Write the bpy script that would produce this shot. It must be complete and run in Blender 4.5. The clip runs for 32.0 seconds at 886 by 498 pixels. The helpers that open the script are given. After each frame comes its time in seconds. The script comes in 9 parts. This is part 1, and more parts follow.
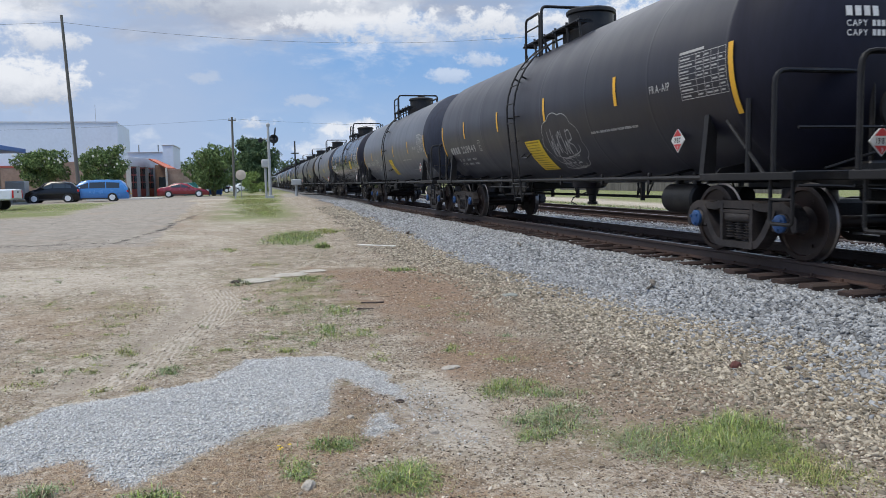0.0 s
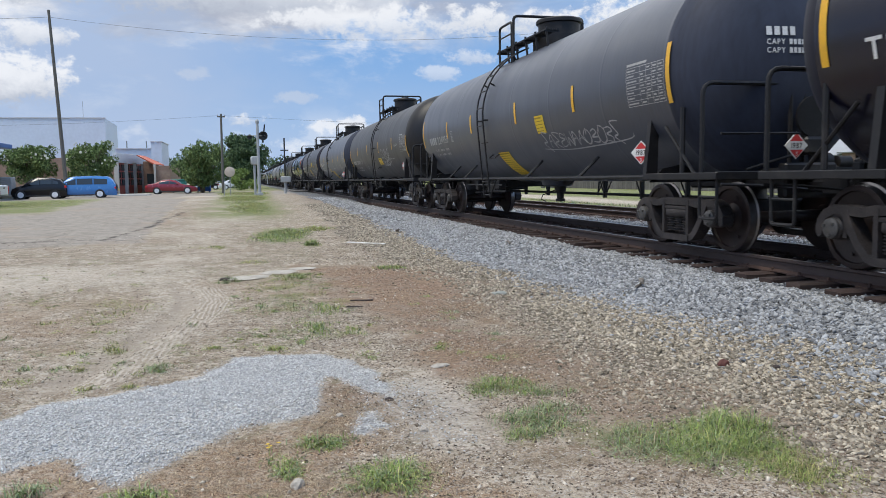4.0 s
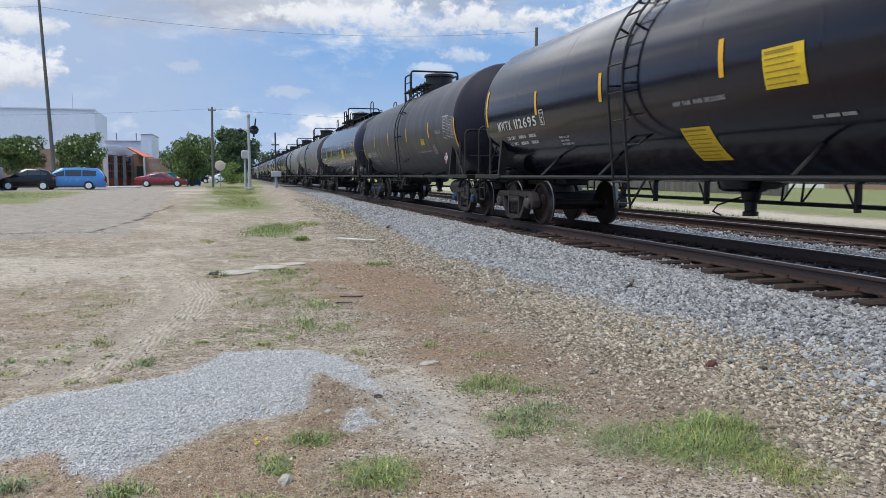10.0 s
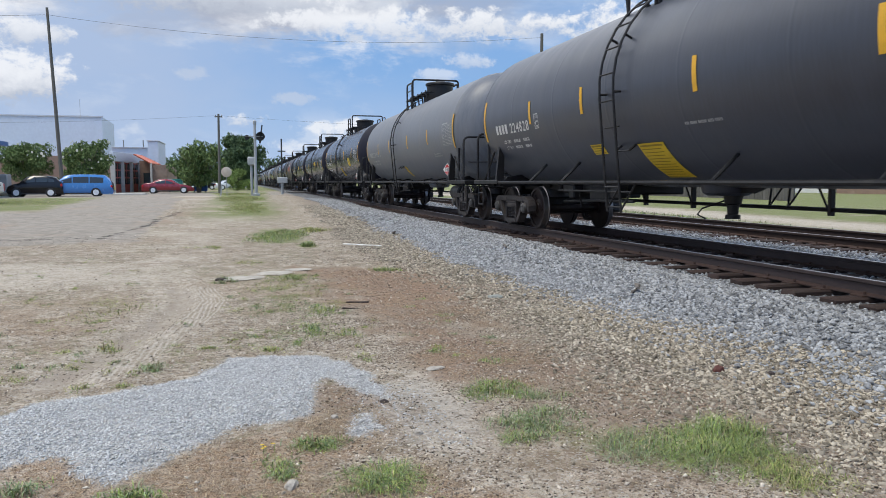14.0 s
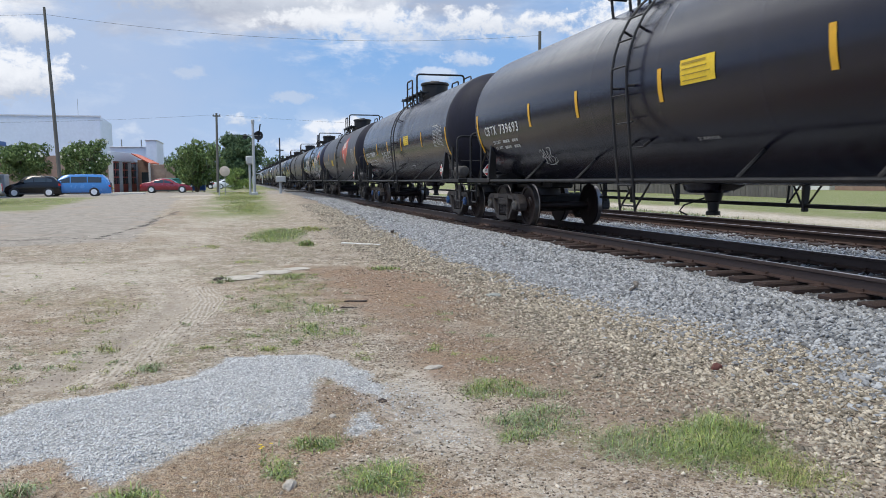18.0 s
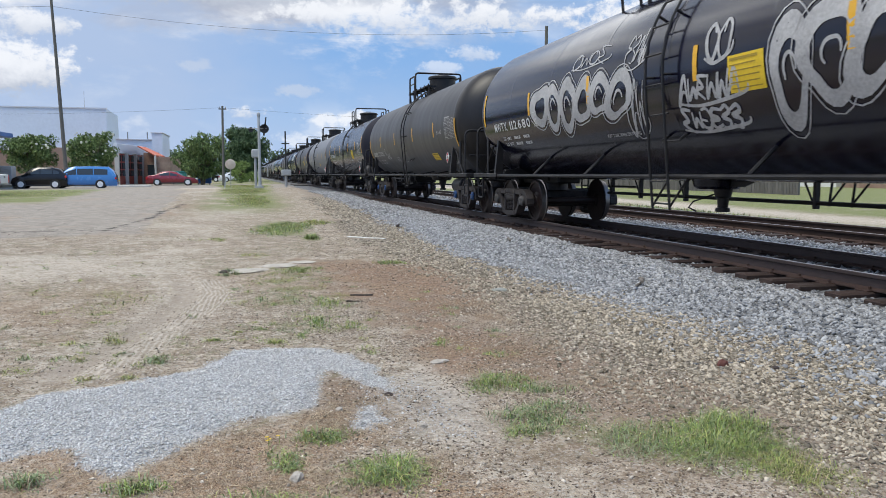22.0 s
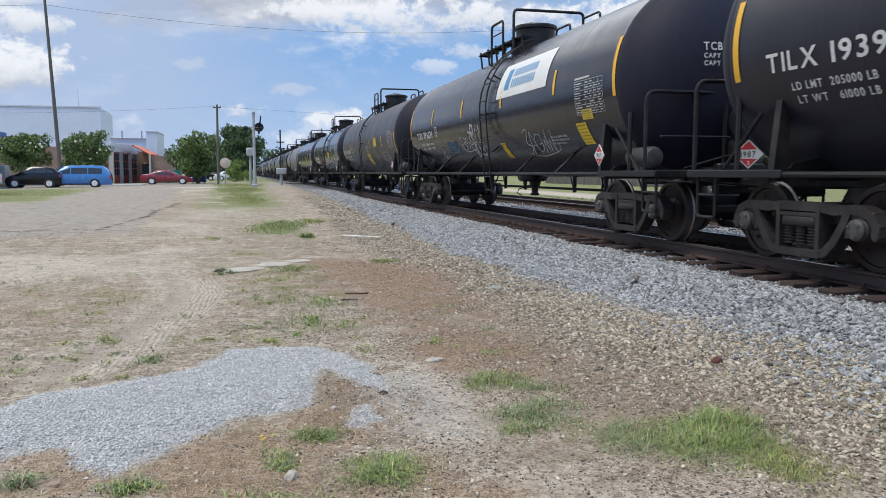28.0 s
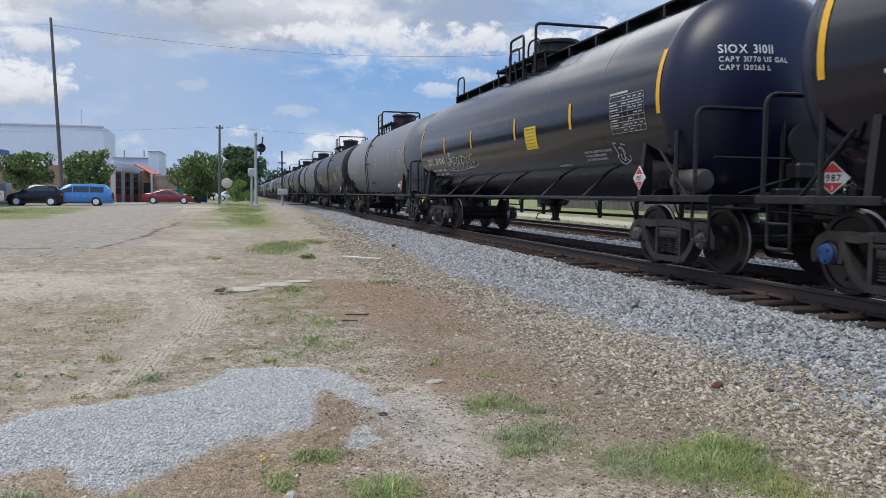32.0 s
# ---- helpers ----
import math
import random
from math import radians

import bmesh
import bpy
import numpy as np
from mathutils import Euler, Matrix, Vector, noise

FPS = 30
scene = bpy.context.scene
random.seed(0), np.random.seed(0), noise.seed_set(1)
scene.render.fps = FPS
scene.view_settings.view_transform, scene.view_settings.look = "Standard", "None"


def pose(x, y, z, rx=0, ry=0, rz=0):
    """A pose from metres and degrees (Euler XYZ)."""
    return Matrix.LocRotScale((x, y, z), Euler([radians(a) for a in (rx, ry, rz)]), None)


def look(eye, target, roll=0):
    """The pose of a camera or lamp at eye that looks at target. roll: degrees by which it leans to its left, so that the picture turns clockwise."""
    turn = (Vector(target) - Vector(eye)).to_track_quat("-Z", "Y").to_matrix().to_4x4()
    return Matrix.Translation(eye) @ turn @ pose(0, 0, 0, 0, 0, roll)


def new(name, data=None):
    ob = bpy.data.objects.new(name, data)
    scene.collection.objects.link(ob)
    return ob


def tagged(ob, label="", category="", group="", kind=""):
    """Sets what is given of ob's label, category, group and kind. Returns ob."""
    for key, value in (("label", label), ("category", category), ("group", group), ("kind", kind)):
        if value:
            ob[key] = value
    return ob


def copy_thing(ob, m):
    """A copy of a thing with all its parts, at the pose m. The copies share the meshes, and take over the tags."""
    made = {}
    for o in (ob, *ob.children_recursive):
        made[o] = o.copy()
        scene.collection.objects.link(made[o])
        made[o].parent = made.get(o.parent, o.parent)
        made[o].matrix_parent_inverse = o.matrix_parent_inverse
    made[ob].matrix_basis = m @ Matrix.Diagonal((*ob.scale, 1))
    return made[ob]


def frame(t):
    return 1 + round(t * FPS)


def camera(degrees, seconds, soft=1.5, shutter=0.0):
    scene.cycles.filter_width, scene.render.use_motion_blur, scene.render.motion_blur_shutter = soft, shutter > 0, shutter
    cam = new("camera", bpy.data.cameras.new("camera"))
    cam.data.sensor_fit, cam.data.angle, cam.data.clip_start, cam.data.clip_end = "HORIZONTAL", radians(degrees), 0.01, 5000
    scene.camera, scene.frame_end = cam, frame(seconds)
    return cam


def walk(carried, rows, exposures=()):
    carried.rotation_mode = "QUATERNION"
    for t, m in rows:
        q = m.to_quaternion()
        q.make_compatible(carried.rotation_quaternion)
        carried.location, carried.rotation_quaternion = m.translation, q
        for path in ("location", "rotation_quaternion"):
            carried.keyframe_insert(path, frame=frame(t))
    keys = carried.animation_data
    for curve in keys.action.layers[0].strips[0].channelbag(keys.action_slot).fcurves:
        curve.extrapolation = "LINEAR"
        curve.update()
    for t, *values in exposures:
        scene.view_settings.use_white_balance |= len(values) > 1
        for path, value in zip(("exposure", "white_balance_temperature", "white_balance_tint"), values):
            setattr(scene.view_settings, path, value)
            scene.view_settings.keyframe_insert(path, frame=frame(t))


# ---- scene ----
cam = camera(59.92, 32.0, soft=0.8, shutter=0.06)
PATH = [
    (0, look((0.006, -0.011, 1.550), (4.677, 19.356, -0.212), -1.08)),
    (0.5, look((0.002, -0.012, 1.557), (4.708, 19.347, -0.204), -1.11)),
    (1, look((0.012, 0.003, 1.549), (4.734, 19.357, -0.226), -1.15)),
    (1.5, look((0.004, -0.002, 1.557), (4.789, 19.331, -0.281), -1.14)),
    (2, look((0.001, 0.002, 1.549), (4.820, 19.324, -0.310), -0.93)),
    (2.5, look((0.004, 0.002, 1.552), (4.840, 19.316, -0.337), -0.92)),
    (3, look((0.003, -0.007, 1.552), (4.874, 19.298, -0.345), -0.82)),
    (3.5, look((0.006, -0.009, 1.554), (4.928, 19.285, -0.314), -0.87)),
    (5.5, look((0.002, -0.006, 1.552), (4.944, 19.293, -0.214), -0.74)),
    (6, look((-0.001, -0.003, 1.554), (4.943, 19.295, -0.226), -0.60)),
    (6.5, look((-0.002, 0.012, 1.550), (4.953, 19.304, -0.259), -0.37)),
    (7, look((-0.003, 0.001, 1.555), (4.969, 19.286, -0.271), -0.26)),
    (7.5, look((-0.005, -0.007, 1.549), (4.997, 19.273, -0.263), -0.11)),
    (8, look((0.002, -0.005, 1.558), (5.034, 19.264, -0.285), -0.24)),
    (8.5, look((-0.001, -0.012, 1.556), (5.076, 19.243, -0.304), -0.19)),
    (9, look((-0.002, -0.003, 1.551), (5.165, 19.222, -0.381), -0.08)),
    (9.5, look((-0.002, -0.002, 1.551), (5.182, 19.218, -0.379), 0.02)),
    (10, look((-0.001, -0.001, 1.555), (5.182, 19.222, -0.346), 0.04)),
    (10.5, look((-0.003, -0.006, 1.553), (5.174, 19.222, -0.315), 0.18)),
    (11, look((0.003, 0.010, 1.552), (5.151, 19.247, -0.303), 0.13)),
    (11.5, look((-0.000, 0.000, 1.554), (5.112, 19.249, -0.279), 0.11)),
    (12, look((-0.002, -0.003, 1.551), (5.073, 19.259, -0.246), 0.06)),
    (12.5, look((0.000, -0.007, 1.553), (5.051, 19.263, -0.226), -0.06)),
    (13, look((-0.000, 0.000, 1.550), (5.053, 19.270, -0.222), 0.00)),
    (13.5, look((-0.001, -0.011, 1.554), (5.049, 19.261, -0.204), -0.07)),
    (14, look((-0.002, -0.008, 1.551), (5.036, 19.268, -0.199), -0.11)),
    (14.5, look((0.002, 0.003, 1.552), (5.028, 19.281, -0.219), -0.19)),
    (16.5, look((-0.003, -0.010, 1.556), (5.034, 19.258, -0.278), -0.28)),
    (17, look((-0.004, -0.001, 1.554), (5.036, 19.270, -0.250), -0.28)),
    (17.5, look((0.003, -0.004, 1.555), (5.037, 19.268, -0.250), -0.33)),
    (18, look((0.007, -0.006, 1.555), (5.073, 19.259, -0.238), -0.33)),
    (18.5, look((0.002, -0.026, 1.559), (5.102, 19.229, -0.237), -0.29)),
    (19, look((0.007, 0.002, 1.552), (5.122, 19.251, -0.271), -0.30)),
    (19.5, look((-0.008, -0.006, 1.556), (5.104, 19.238, -0.327), -0.30)),
    (20, look((0.001, 0.003, 1.558), (5.069, 19.259, -0.315), -0.36)),
    (20.5, look((-0.010, 0.001, 1.555), (5.023, 19.268, -0.303), -0.27)),
    (21, look((-0.007, 0.004, 1.550), (4.955, 19.289, -0.310), 0.00)),
    (21.5, look((-0.002, 0.009, 1.554), (4.927, 19.300, -0.329), 0.02)),
    (22, look((-0.011, -0.006, 1.554), (4.935, 19.276, -0.379), 0.06)),
    (22.5, look((-0.007, -0.013, 1.555), (4.950, 19.262, -0.419), -0.01)),
    (23, look((-0.004, -0.016, 1.553), (4.966, 19.256, -0.418), -0.14)),
    (23.5, look((0.000, -0.029, 1.556), (5.006, 19.229, -0.459), -0.25)),
    (24, look((-0.005, -0.018, 1.553), (5.063, 19.218, -0.525), -0.21)),
    (24.5, look((-0.009, -0.017, 1.549), (5.079, 19.205, -0.599), -0.05)),
    (25, look((-0.005, 0.000, 1.548), (5.071, 19.225, -0.611), 0.10)),
    (25.5, look((-0.008, -0.004, 1.552), (5.032, 19.234, -0.571), 0.08)),
    (27.5, look((-0.005, -0.013, 1.563), (4.966, 19.253, -0.463), -0.06)),
    (28, look((-0.003, -0.009, 1.555), (5.052, 19.240, -0.425), -0.08)),
    (28.5, look((-0.009, -0.014, 1.549), (5.113, 19.222, -0.387), -0.10)),
    (29, look((-0.015, -0.023, 1.549), (5.106, 19.218, -0.333), 0.10)),
    (29.5, look((-0.013, -0.025, 1.552), (5.110, 19.224, -0.242), 0.31)),
    (30, look((-0.019, -0.034, 1.548), (5.117, 19.227, -0.068), 0.37)),
    (30.5, look((-0.021, -0.042, 1.557), (5.115, 19.227, 0.031), 0.37)),
    (31, look((-0.022, -0.036, 1.555), (5.106, 19.241, 0.106), 0.41)),
    (31.5, look((-0.029, -0.045, 1.560), (5.080, 19.240, 0.138), 0.48)),
    (32, look((-0.022, -0.025, 1.553), (5.048, 19.270, 0.151), 0.55)),
]
walk(cam, PATH, [(0, -0.09), (2, -0.02), (4, -0.03), (6, -0.06), (10, -0.04), (12, -0.02), (14, -0.03), (17, 0.01), (19, 0.04), (25, 0.04), (28, 0.0), (30, -0.09), (32, -0.13)])

# ---- world, sun, exposure ----
SUN_ELEV, SUN_AZ = 66.0, 238.0   # degrees; azimuth clockwise from +y
world = bpy.data.worlds.new("sky")
scene.world = world
world.use_nodes = True
wn, wl = world.node_tree.nodes, world.node_tree.links
wn.clear()


def wnode(kind, **kw):
    n = wn.new(kind)
    for k, v in kw.items():
        n.inputs[k].default_value = v
    return n


def wmath(op, a, b=None):
    n = wn.new("ShaderNodeMath")
    n.operation = op
    for i, s in enumerate((a, b)):
        if s is None:
            continue
        if isinstance(s, (int, float)):
            n.inputs[i].default_value = s
        else:
            wl.new(s, n.inputs[i])
    return n.outputs[0]


sky = wn.new("ShaderNodeTexSky")
sky.sky_type, sky.sun_disc = "NISHITA", False
sky.sun_elevation, sky.sun_rotation = radians(SUN_ELEV), radians(SUN_AZ)
sky.dust_density, sky.air_density, sky.ozone_density = 1.6, 1.0, 1.4
tc = wn.new("ShaderNodeTexCoord")
sep = wn.new("ShaderNodeSeparateXYZ")
wl.new(tc.outputs["Generated"], sep.inputs[0])


def wnoise(scale, detail, shift, rough=0.55, flat=2.2):
    m = wn.new("ShaderNodeMapping")
    m.inputs["Location"].default_value = shift
    m.inputs["Scale"].default_value = (scale, scale, scale * flat)
    wl.new(tc.outputs["Generated"], m.inputs[0])
    n = wnode("ShaderNodeTexNoise", Scale=1.0, Detail=detail, Roughness=rough, Distortion=0.2)
    wl.new(m.outputs[0], n.inputs["Vector"])
    return n.outputs["Fac"]


def wramp(s, lo, hi, a=0.0, b=1.0):
    r = wn.new("ShaderNodeMapRange")
    r.interpolation_type = "SMOOTHSTEP"
    for k, v in (("From Min", lo), ("From Max", hi), ("To Min", a), ("To Max", b)):
        r.inputs[k].default_value = v
    wl.new(s, r.inputs[0])
    return r.outputs[0]


def wmix(fac, a, b):
    n = wn.new("ShaderNodeMix")
    n.data_type = "RGBA"
    if isinstance(fac, (int, float)):
        n.inputs[0].default_value = fac
    else:
        wl.new(fac, n.inputs[0])
    for i, s in ((6, a), (7, b)):
        if isinstance(s, tuple):
            n.inputs[i].default_value = (*s, 1)
        else:
            wl.new(s, n.inputs[i])
    return n.outputs[2]


CLOUD_WHITE, CLOUD_GREY, CLOUD_DIM = (10.8, 11.1, 11.7), (5.7, 6.3, 7.5), (7.8, 8.4, 9.5)
CLOUDS = (
    (-0.02, 0.222, 0.26, 0.02, CLOUD_GREY, CLOUD_DIM, 0.9),
    (0.2, 0.2, 0.17, 0.022, CLOUD_DIM, CLOUD_WHITE, 0.9),
    (0.36, 0.212, 0.16, 0.022, CLOUD_DIM, CLOUD_WHITE, 0.95),
    (0.53, 0.215, 0.09, 0.045, CLOUD_DIM, CLOUD_WHITE, 1.0),
    (-0.23, 0.178, 0.055, 0.018, CLOUD_DIM, CLOUD_WHITE, 0.9),
    (-0.27, 0.122, 0.085, 0.034, CLOUD_GREY, CLOUD_WHITE, 0.95),
    (0.008, 0.078, 0.034, 0.011, CLOUD_DIM, CLOUD_WHITE, 0.75),
    (0.091, 0.068, 0.03, 0.013, CLOUD_WHITE, CLOUD_WHITE, 0.8),
    (0.14, 0.072, 0.026, 0.015, CLOUD_WHITE, CLOUD_WHITE, 0.85),
    (0.075, 0.045, 0.04, 0.012, CLOUD_WHITE, CLOUD_WHITE, 0.6),
    (-0.05, 0.132, 0.03, 0.01, CLOUD_DIM, CLOUD_DIM, 0.4),
    (0.064, 0.103, 0.028, 0.009, CLOUD_DIM, CLOUD_DIM, 0.45),
    (0.255, 0.138, 0.03, 0.01, CLOUD_DIM, CLOUD_WHITE, 0.5),
    (0.3, 0.162, 0.035, 0.011, CLOUD_DIM, CLOUD_WHITE, 0.55),
)
elev, east = sep.outputs["Z"], sep.outputs["X"]
blue = wmix(0.80, sky.outputs[0], (2.9, 5.7, 10.6))
blue = wmix(wramp(elev, 0.0, 0.16, 0.60, 0.0), blue, (6.6, 8.2, 10.6))
blue = wmix(wramp(elev, 0.35, 0.85, 0.0, 0.7), blue, (1.9, 4.3, 9.8))
haze = wmath("MULTIPLY", wramp(wmath("ADD", east, wmath("MULTIPLY", wnoise(2.2, 6, (2.0, 0.3, 0.0)), 0.9)), 0.20, 0.72, 1.0, 0.0), 0.88)
haze = wmath("MULTIPLY", haze, wramp(elev, 0.25, 0.6, 1.0, 0.25))
c_veil = wmix(haze, blue, (5.4, 6.7, 9.2))
wisp = wmath("MULTIPLY", wramp(wnoise(7.0, 9, (0.4, 5.0, 1.0), 0.62), 0.54, 0.76), 0.30)
c_veil = wmix(wisp, c_veil, (9.4, 10.0, 11.0))
lump_n, tone = wnoise(9.0, 10, (3.3, 1.1, 0.2), 0.6), wnoise(5.0, 7, (7.1, 2.4, 0.5), 0.6)
c_cloud = wmix(wramp(tone, 0.38, 0.60), (10.8, 11.1, 11.7), (5.3, 5.8, 7.1))
deck = wramp(wmath("ADD", elev, wmath("MULTIPLY", wmath("SUBTRACT", lump_n, 0.5), 0.22)), 0.155, 0.205)
gaps = wramp(wnoise(2.4, 7, (5.5, 0.7, 3.0)), 0.40, 0.58, 0.30, 1.0)
deck = wmath("MULTIPLY", deck, gaps)
deck = wmath("MULTIPLY", deck, wramp(sep.outputs["Y"], -0.35, 0.35, 0.12, 1.0))
band = wmath("MULTIPLY", wramp(elev, 0.012, 0.035), wramp(elev, 0.062, 0.10, 1.0, 0.0))
puffs = wmath("MULTIPLY", wramp(wnoise(13.0, 9, (1.2, 4.4, 0.7), 0.55, 1.7), 0.52, 0.62), band)
c_all = wmix(wmath("MULTIPLY", puffs, 0.30), c_veil, (11.4, 11.6, 12.0))
c_low = wmix(deck, c_all, c_cloud)
# the clouds ahead: middle and half size as slopes over +y, colour at the foot and the crown
ahead = wramp(sep.outputs["Y"], 0.30, 0.55)
u_at, v_at = wmath("DIVIDE", east, sep.outputs["Y"]), wmath("DIVIDE", elev, sep.outputs["Y"])
ragged = wmath("MULTIPLY", wmath("SUBTRACT", wmath("MULTIPLY", wmath("ADD", wnoise(14.0, 4, (0.7, 2.9, 1.4), 0.6, 1.5), wnoise(46.0, 10, (3.7, 1.9, 0.4), 0.66, 1.3)), 0.5), 0.5), 7.5)
for u0, v0, ru, rv, foot, crown, share in CLOUDS:
    du = wmath("MULTIPLY", wmath("SUBTRACT", u_at, u0), 1 / ru)
    dv = wmath("MULTIPLY", wmath("SUBTRACT", v_at, v0), 1 / rv)
    gap = wmath("SUBTRACT", wmath("ADD", 1.0, ragged), wmath("ADD", wmath("MULTIPLY", du, du), wmath("MULTIPLY", dv, dv)))
    body = wmath("MULTIPLY", wmath("MULTIPLY", wramp(gap, 0.0, 1.0), ahead), share)
    c_low = wmix(body, c_low, wmix(wramp(wmath("ADD", dv, wmath("MULTIPLY", ragged, 0.4)), -0.9, 0.6), foot, crown))
high = wmath("MULTIPLY", wramp(elev, 0.34, 0.46), wramp(elev, 0.62, 0.85, 1.0, 0.0))
high = wmath("MULTIPLY", high, wramp(sep.outputs["Y"], 0.10, 0.45))
high = wmath("MULTIPLY", high, wramp(wnoise(3.0, 8, (4.4, 0.9, 2.0), 0.58, 3.0), 0.38, 0.58, 0.15, 1.0))
c_low = wmix(high, c_low, (25.0, 25.6, 26.4))
bank = wmath("MULTIPLY", wramp(east, 0.50, 0.80), wramp(elev, 0.75, 0.30, 0.0, 1.0))
bank = wmath("MULTIPLY", bank, wramp(wnoise(3.2, 8, (2.2, 6.1, 0.4), 0.58, 2.6), 0.40, 0.58))
c_low = wmix(wmath("MULTIPLY", bank, 0.9), c_low, (15.5, 15.9, 16.4))
back = wmath("MULTIPLY", wramp(sep.outputs["Y"], 0.10, -0.35), wramp(elev, 0.10, 0.35))
c_low = wmix(wmath("MULTIPLY", back, 0.65), c_low, (5.6, 9.0, 15.8))
bg = wn.new("ShaderNodeBackground")
bg.inputs["Strength"].default_value = 0.083
wl.new(c_low, bg.inputs["Color"])
wo = wn.new("ShaderNodeOutputWorld")
wl.new(bg.outputs[0], wo.inputs[0])

sun = new("sun", bpy.data.lights.new("sun", "SUN"))
sun.data.energy, sun.data.angle, sun.data.color = 3.0, radians(24.0), (1.0, 0.938, 0.800)
az, el = radians(SUN_AZ), radians(SUN_ELEV)
sun.matrix_world = look((0, 0, 60), Vector((0, 0, 60)) - Vector((math.sin(az) * math.cos(el), math.cos(az) * math.cos(el), math.sin(el))))

# ---- mesh helpers ----
rnd = random.Random(7)


class Shape:
    """Collects vertices and faces of one mesh; faces carry a material number."""

    def __init__(self):
        self.v, self.f, self.m = [], [], []

    def face(self, idx, mat=0):
        self.f.append(tuple(idx))
        self.m.append(mat)

    def box(self, x0, x1, y0, y1, z0, z1, b=0.0, mat=0, turn=None):
        c = Vector(((x0 + x1) / 2, (y0 + y1) / 2, (z0 + z1) / 2))
        h = Vector((abs(x1 - x0) / 2, abs(y1 - y0) / 2, abs(z1 - z0) / 2))
        b = min(b, 0.45 * min(h))
        n = len(self.v)
        sg = [(sx, sy, sz) for sx in (-1, 1) for sy in (-1, 1) for sz in (-1, 1)]
        put = []
        for s in sg:
            if b <= 0:
                put.append(Vector((s[0] * h.x, s[1] * h.y, s[2] * h.z)))
            else:
                for k in range(3):
                    put.append(Vector([s[i] * (h[i] if i == k else h[i] - b) for i in range(3)]))
        for p in put:
            if turn is not None:
                p = turn @ p
            self.v.append(tuple(c + p))
        if b <= 0:
            for q in ((0, 1, 3, 2), (4, 6, 7, 5), (0, 4, 5, 1), (2, 3, 7, 6), (0, 2, 6, 4), (1, 5, 7, 3)):
                self.face([n + i for i in q], mat)
            return
        at = {s: n + 3 * i for i, s in enumerate(sg)}
        for k in range(3):
            i, j = [a for a in range(3) if a != k]
            for s in (-1, 1):
                ring = []
                for a, c2 in ((-1, -1), (1, -1), (1, 1), (-1, 1)):
                    t = [0, 0, 0]
                    t[k], t[i], t[j] = s, a, c2
                    ring.append(at[tuple(t)] + k)
                self.face(ring if (s > 0) == (k != 1) else ring[::-1], mat)
            for a in (-1, 1):
                for c2 in (-1, 1):
                    lo, hi = [0, 0, 0], [0, 0, 0]
                    lo[i], lo[j], lo[k] = a, c2, -1
                    hi[i], hi[j], hi[k] = a, c2, 1
                    lo, hi = at[tuple(lo)], at[tuple(hi)]
                    self.face((lo + i, hi + i, hi + j, lo + j), mat)
        for s in sg:
            self.face([at[s] + k for k in range(3)], mat)

    def tube(self, pts, r, seg=8, mat=0, caps=True):
        pts = [Vector(p) for p in pts]
        rs = r if isinstance(r, (list, tuple)) else [r] * len(pts)
        n = len(self.v)
        up = None
        for i, p in enumerate(pts):
            d = (pts[min(i + 1, len(pts) - 1)] - pts[max(i - 1, 0)]).normalized()
            if up is None:
                up = Vector((0, 0, 1)) if abs(d.z) < 0.9 else Vector((1, 0, 0))
            a = d.cross(up).normalized()
            up = a.cross(d).normalized()
            for k in range(seg):
                w = 2 * math.pi * k / seg
                self.v.append(tuple(p + (a * math.cos(w) + up * math.sin(w)) * rs[i]))
        for i in range(len(pts) - 1):
            for k in range(seg):
                k2 = (k + 1) % seg
                self.face((n + i * seg + k, n + i * seg + k2, n + (i + 1) * seg + k2, n + (i + 1) * seg + k), mat)
        if caps:
            self.face([n + k for k in range(seg)][::-1], mat)
            self.face([n + (len(pts) - 1) * seg + k for k in range(seg)], mat)

    def lathe(self, prof, axis="z", at=(0, 0, 0), seg=24, mats=None, mat=0):
        """prof: (along the axis, radius) rows."""
        n = len(self.v)
        for a, r in prof:
            for k in range(seg):
                w = 2 * math.pi * k / seg
                c, s = r * math.cos(w), r * math.sin(w)
                p = {"z": (c, s, a), "y": (c, a, s), "x": (a, c, s)}[axis]
                self.v.append((p[0] + at[0], p[1] + at[1], p[2] + at[2]))
        for i in range(len(prof) - 1):
            for k in range(seg):
                k2 = (k + 1) % seg
                self.face((n + i * seg + k, n + i * seg + k2, n + (i + 1) * seg + k2, n + (i + 1) * seg + k), mats[i] if mats else mat)
        if prof[0][1] > 1e-4:
            self.face([n + k for k in range(seg)][::-1], mats[0] if mats else mat)
        if prof[-1][1] > 1e-4:
            self.face([n + (len(prof) - 1) * seg + k for k in range(seg)], mats[-1] if mats else mat)

    def plate(self, pts, normal, thick, mat=0):
        """A flat polygon with thickness."""
        n, k = len(self.v), len(pts)
        d = Vector(normal).normalized() * thick / 2
        for s in (1, -1):
            for p in pts:
                self.v.append(tuple(Vector(p) + d * s))
        self.face(list(range(n, n + k)), mat)
        self.face(list(range(n + k, n + 2 * k))[::-1], mat)
        for i in range(k):
            j = (i + 1) % k
            self.face((n + i, n + k + i, n + k + j, n + j), mat)

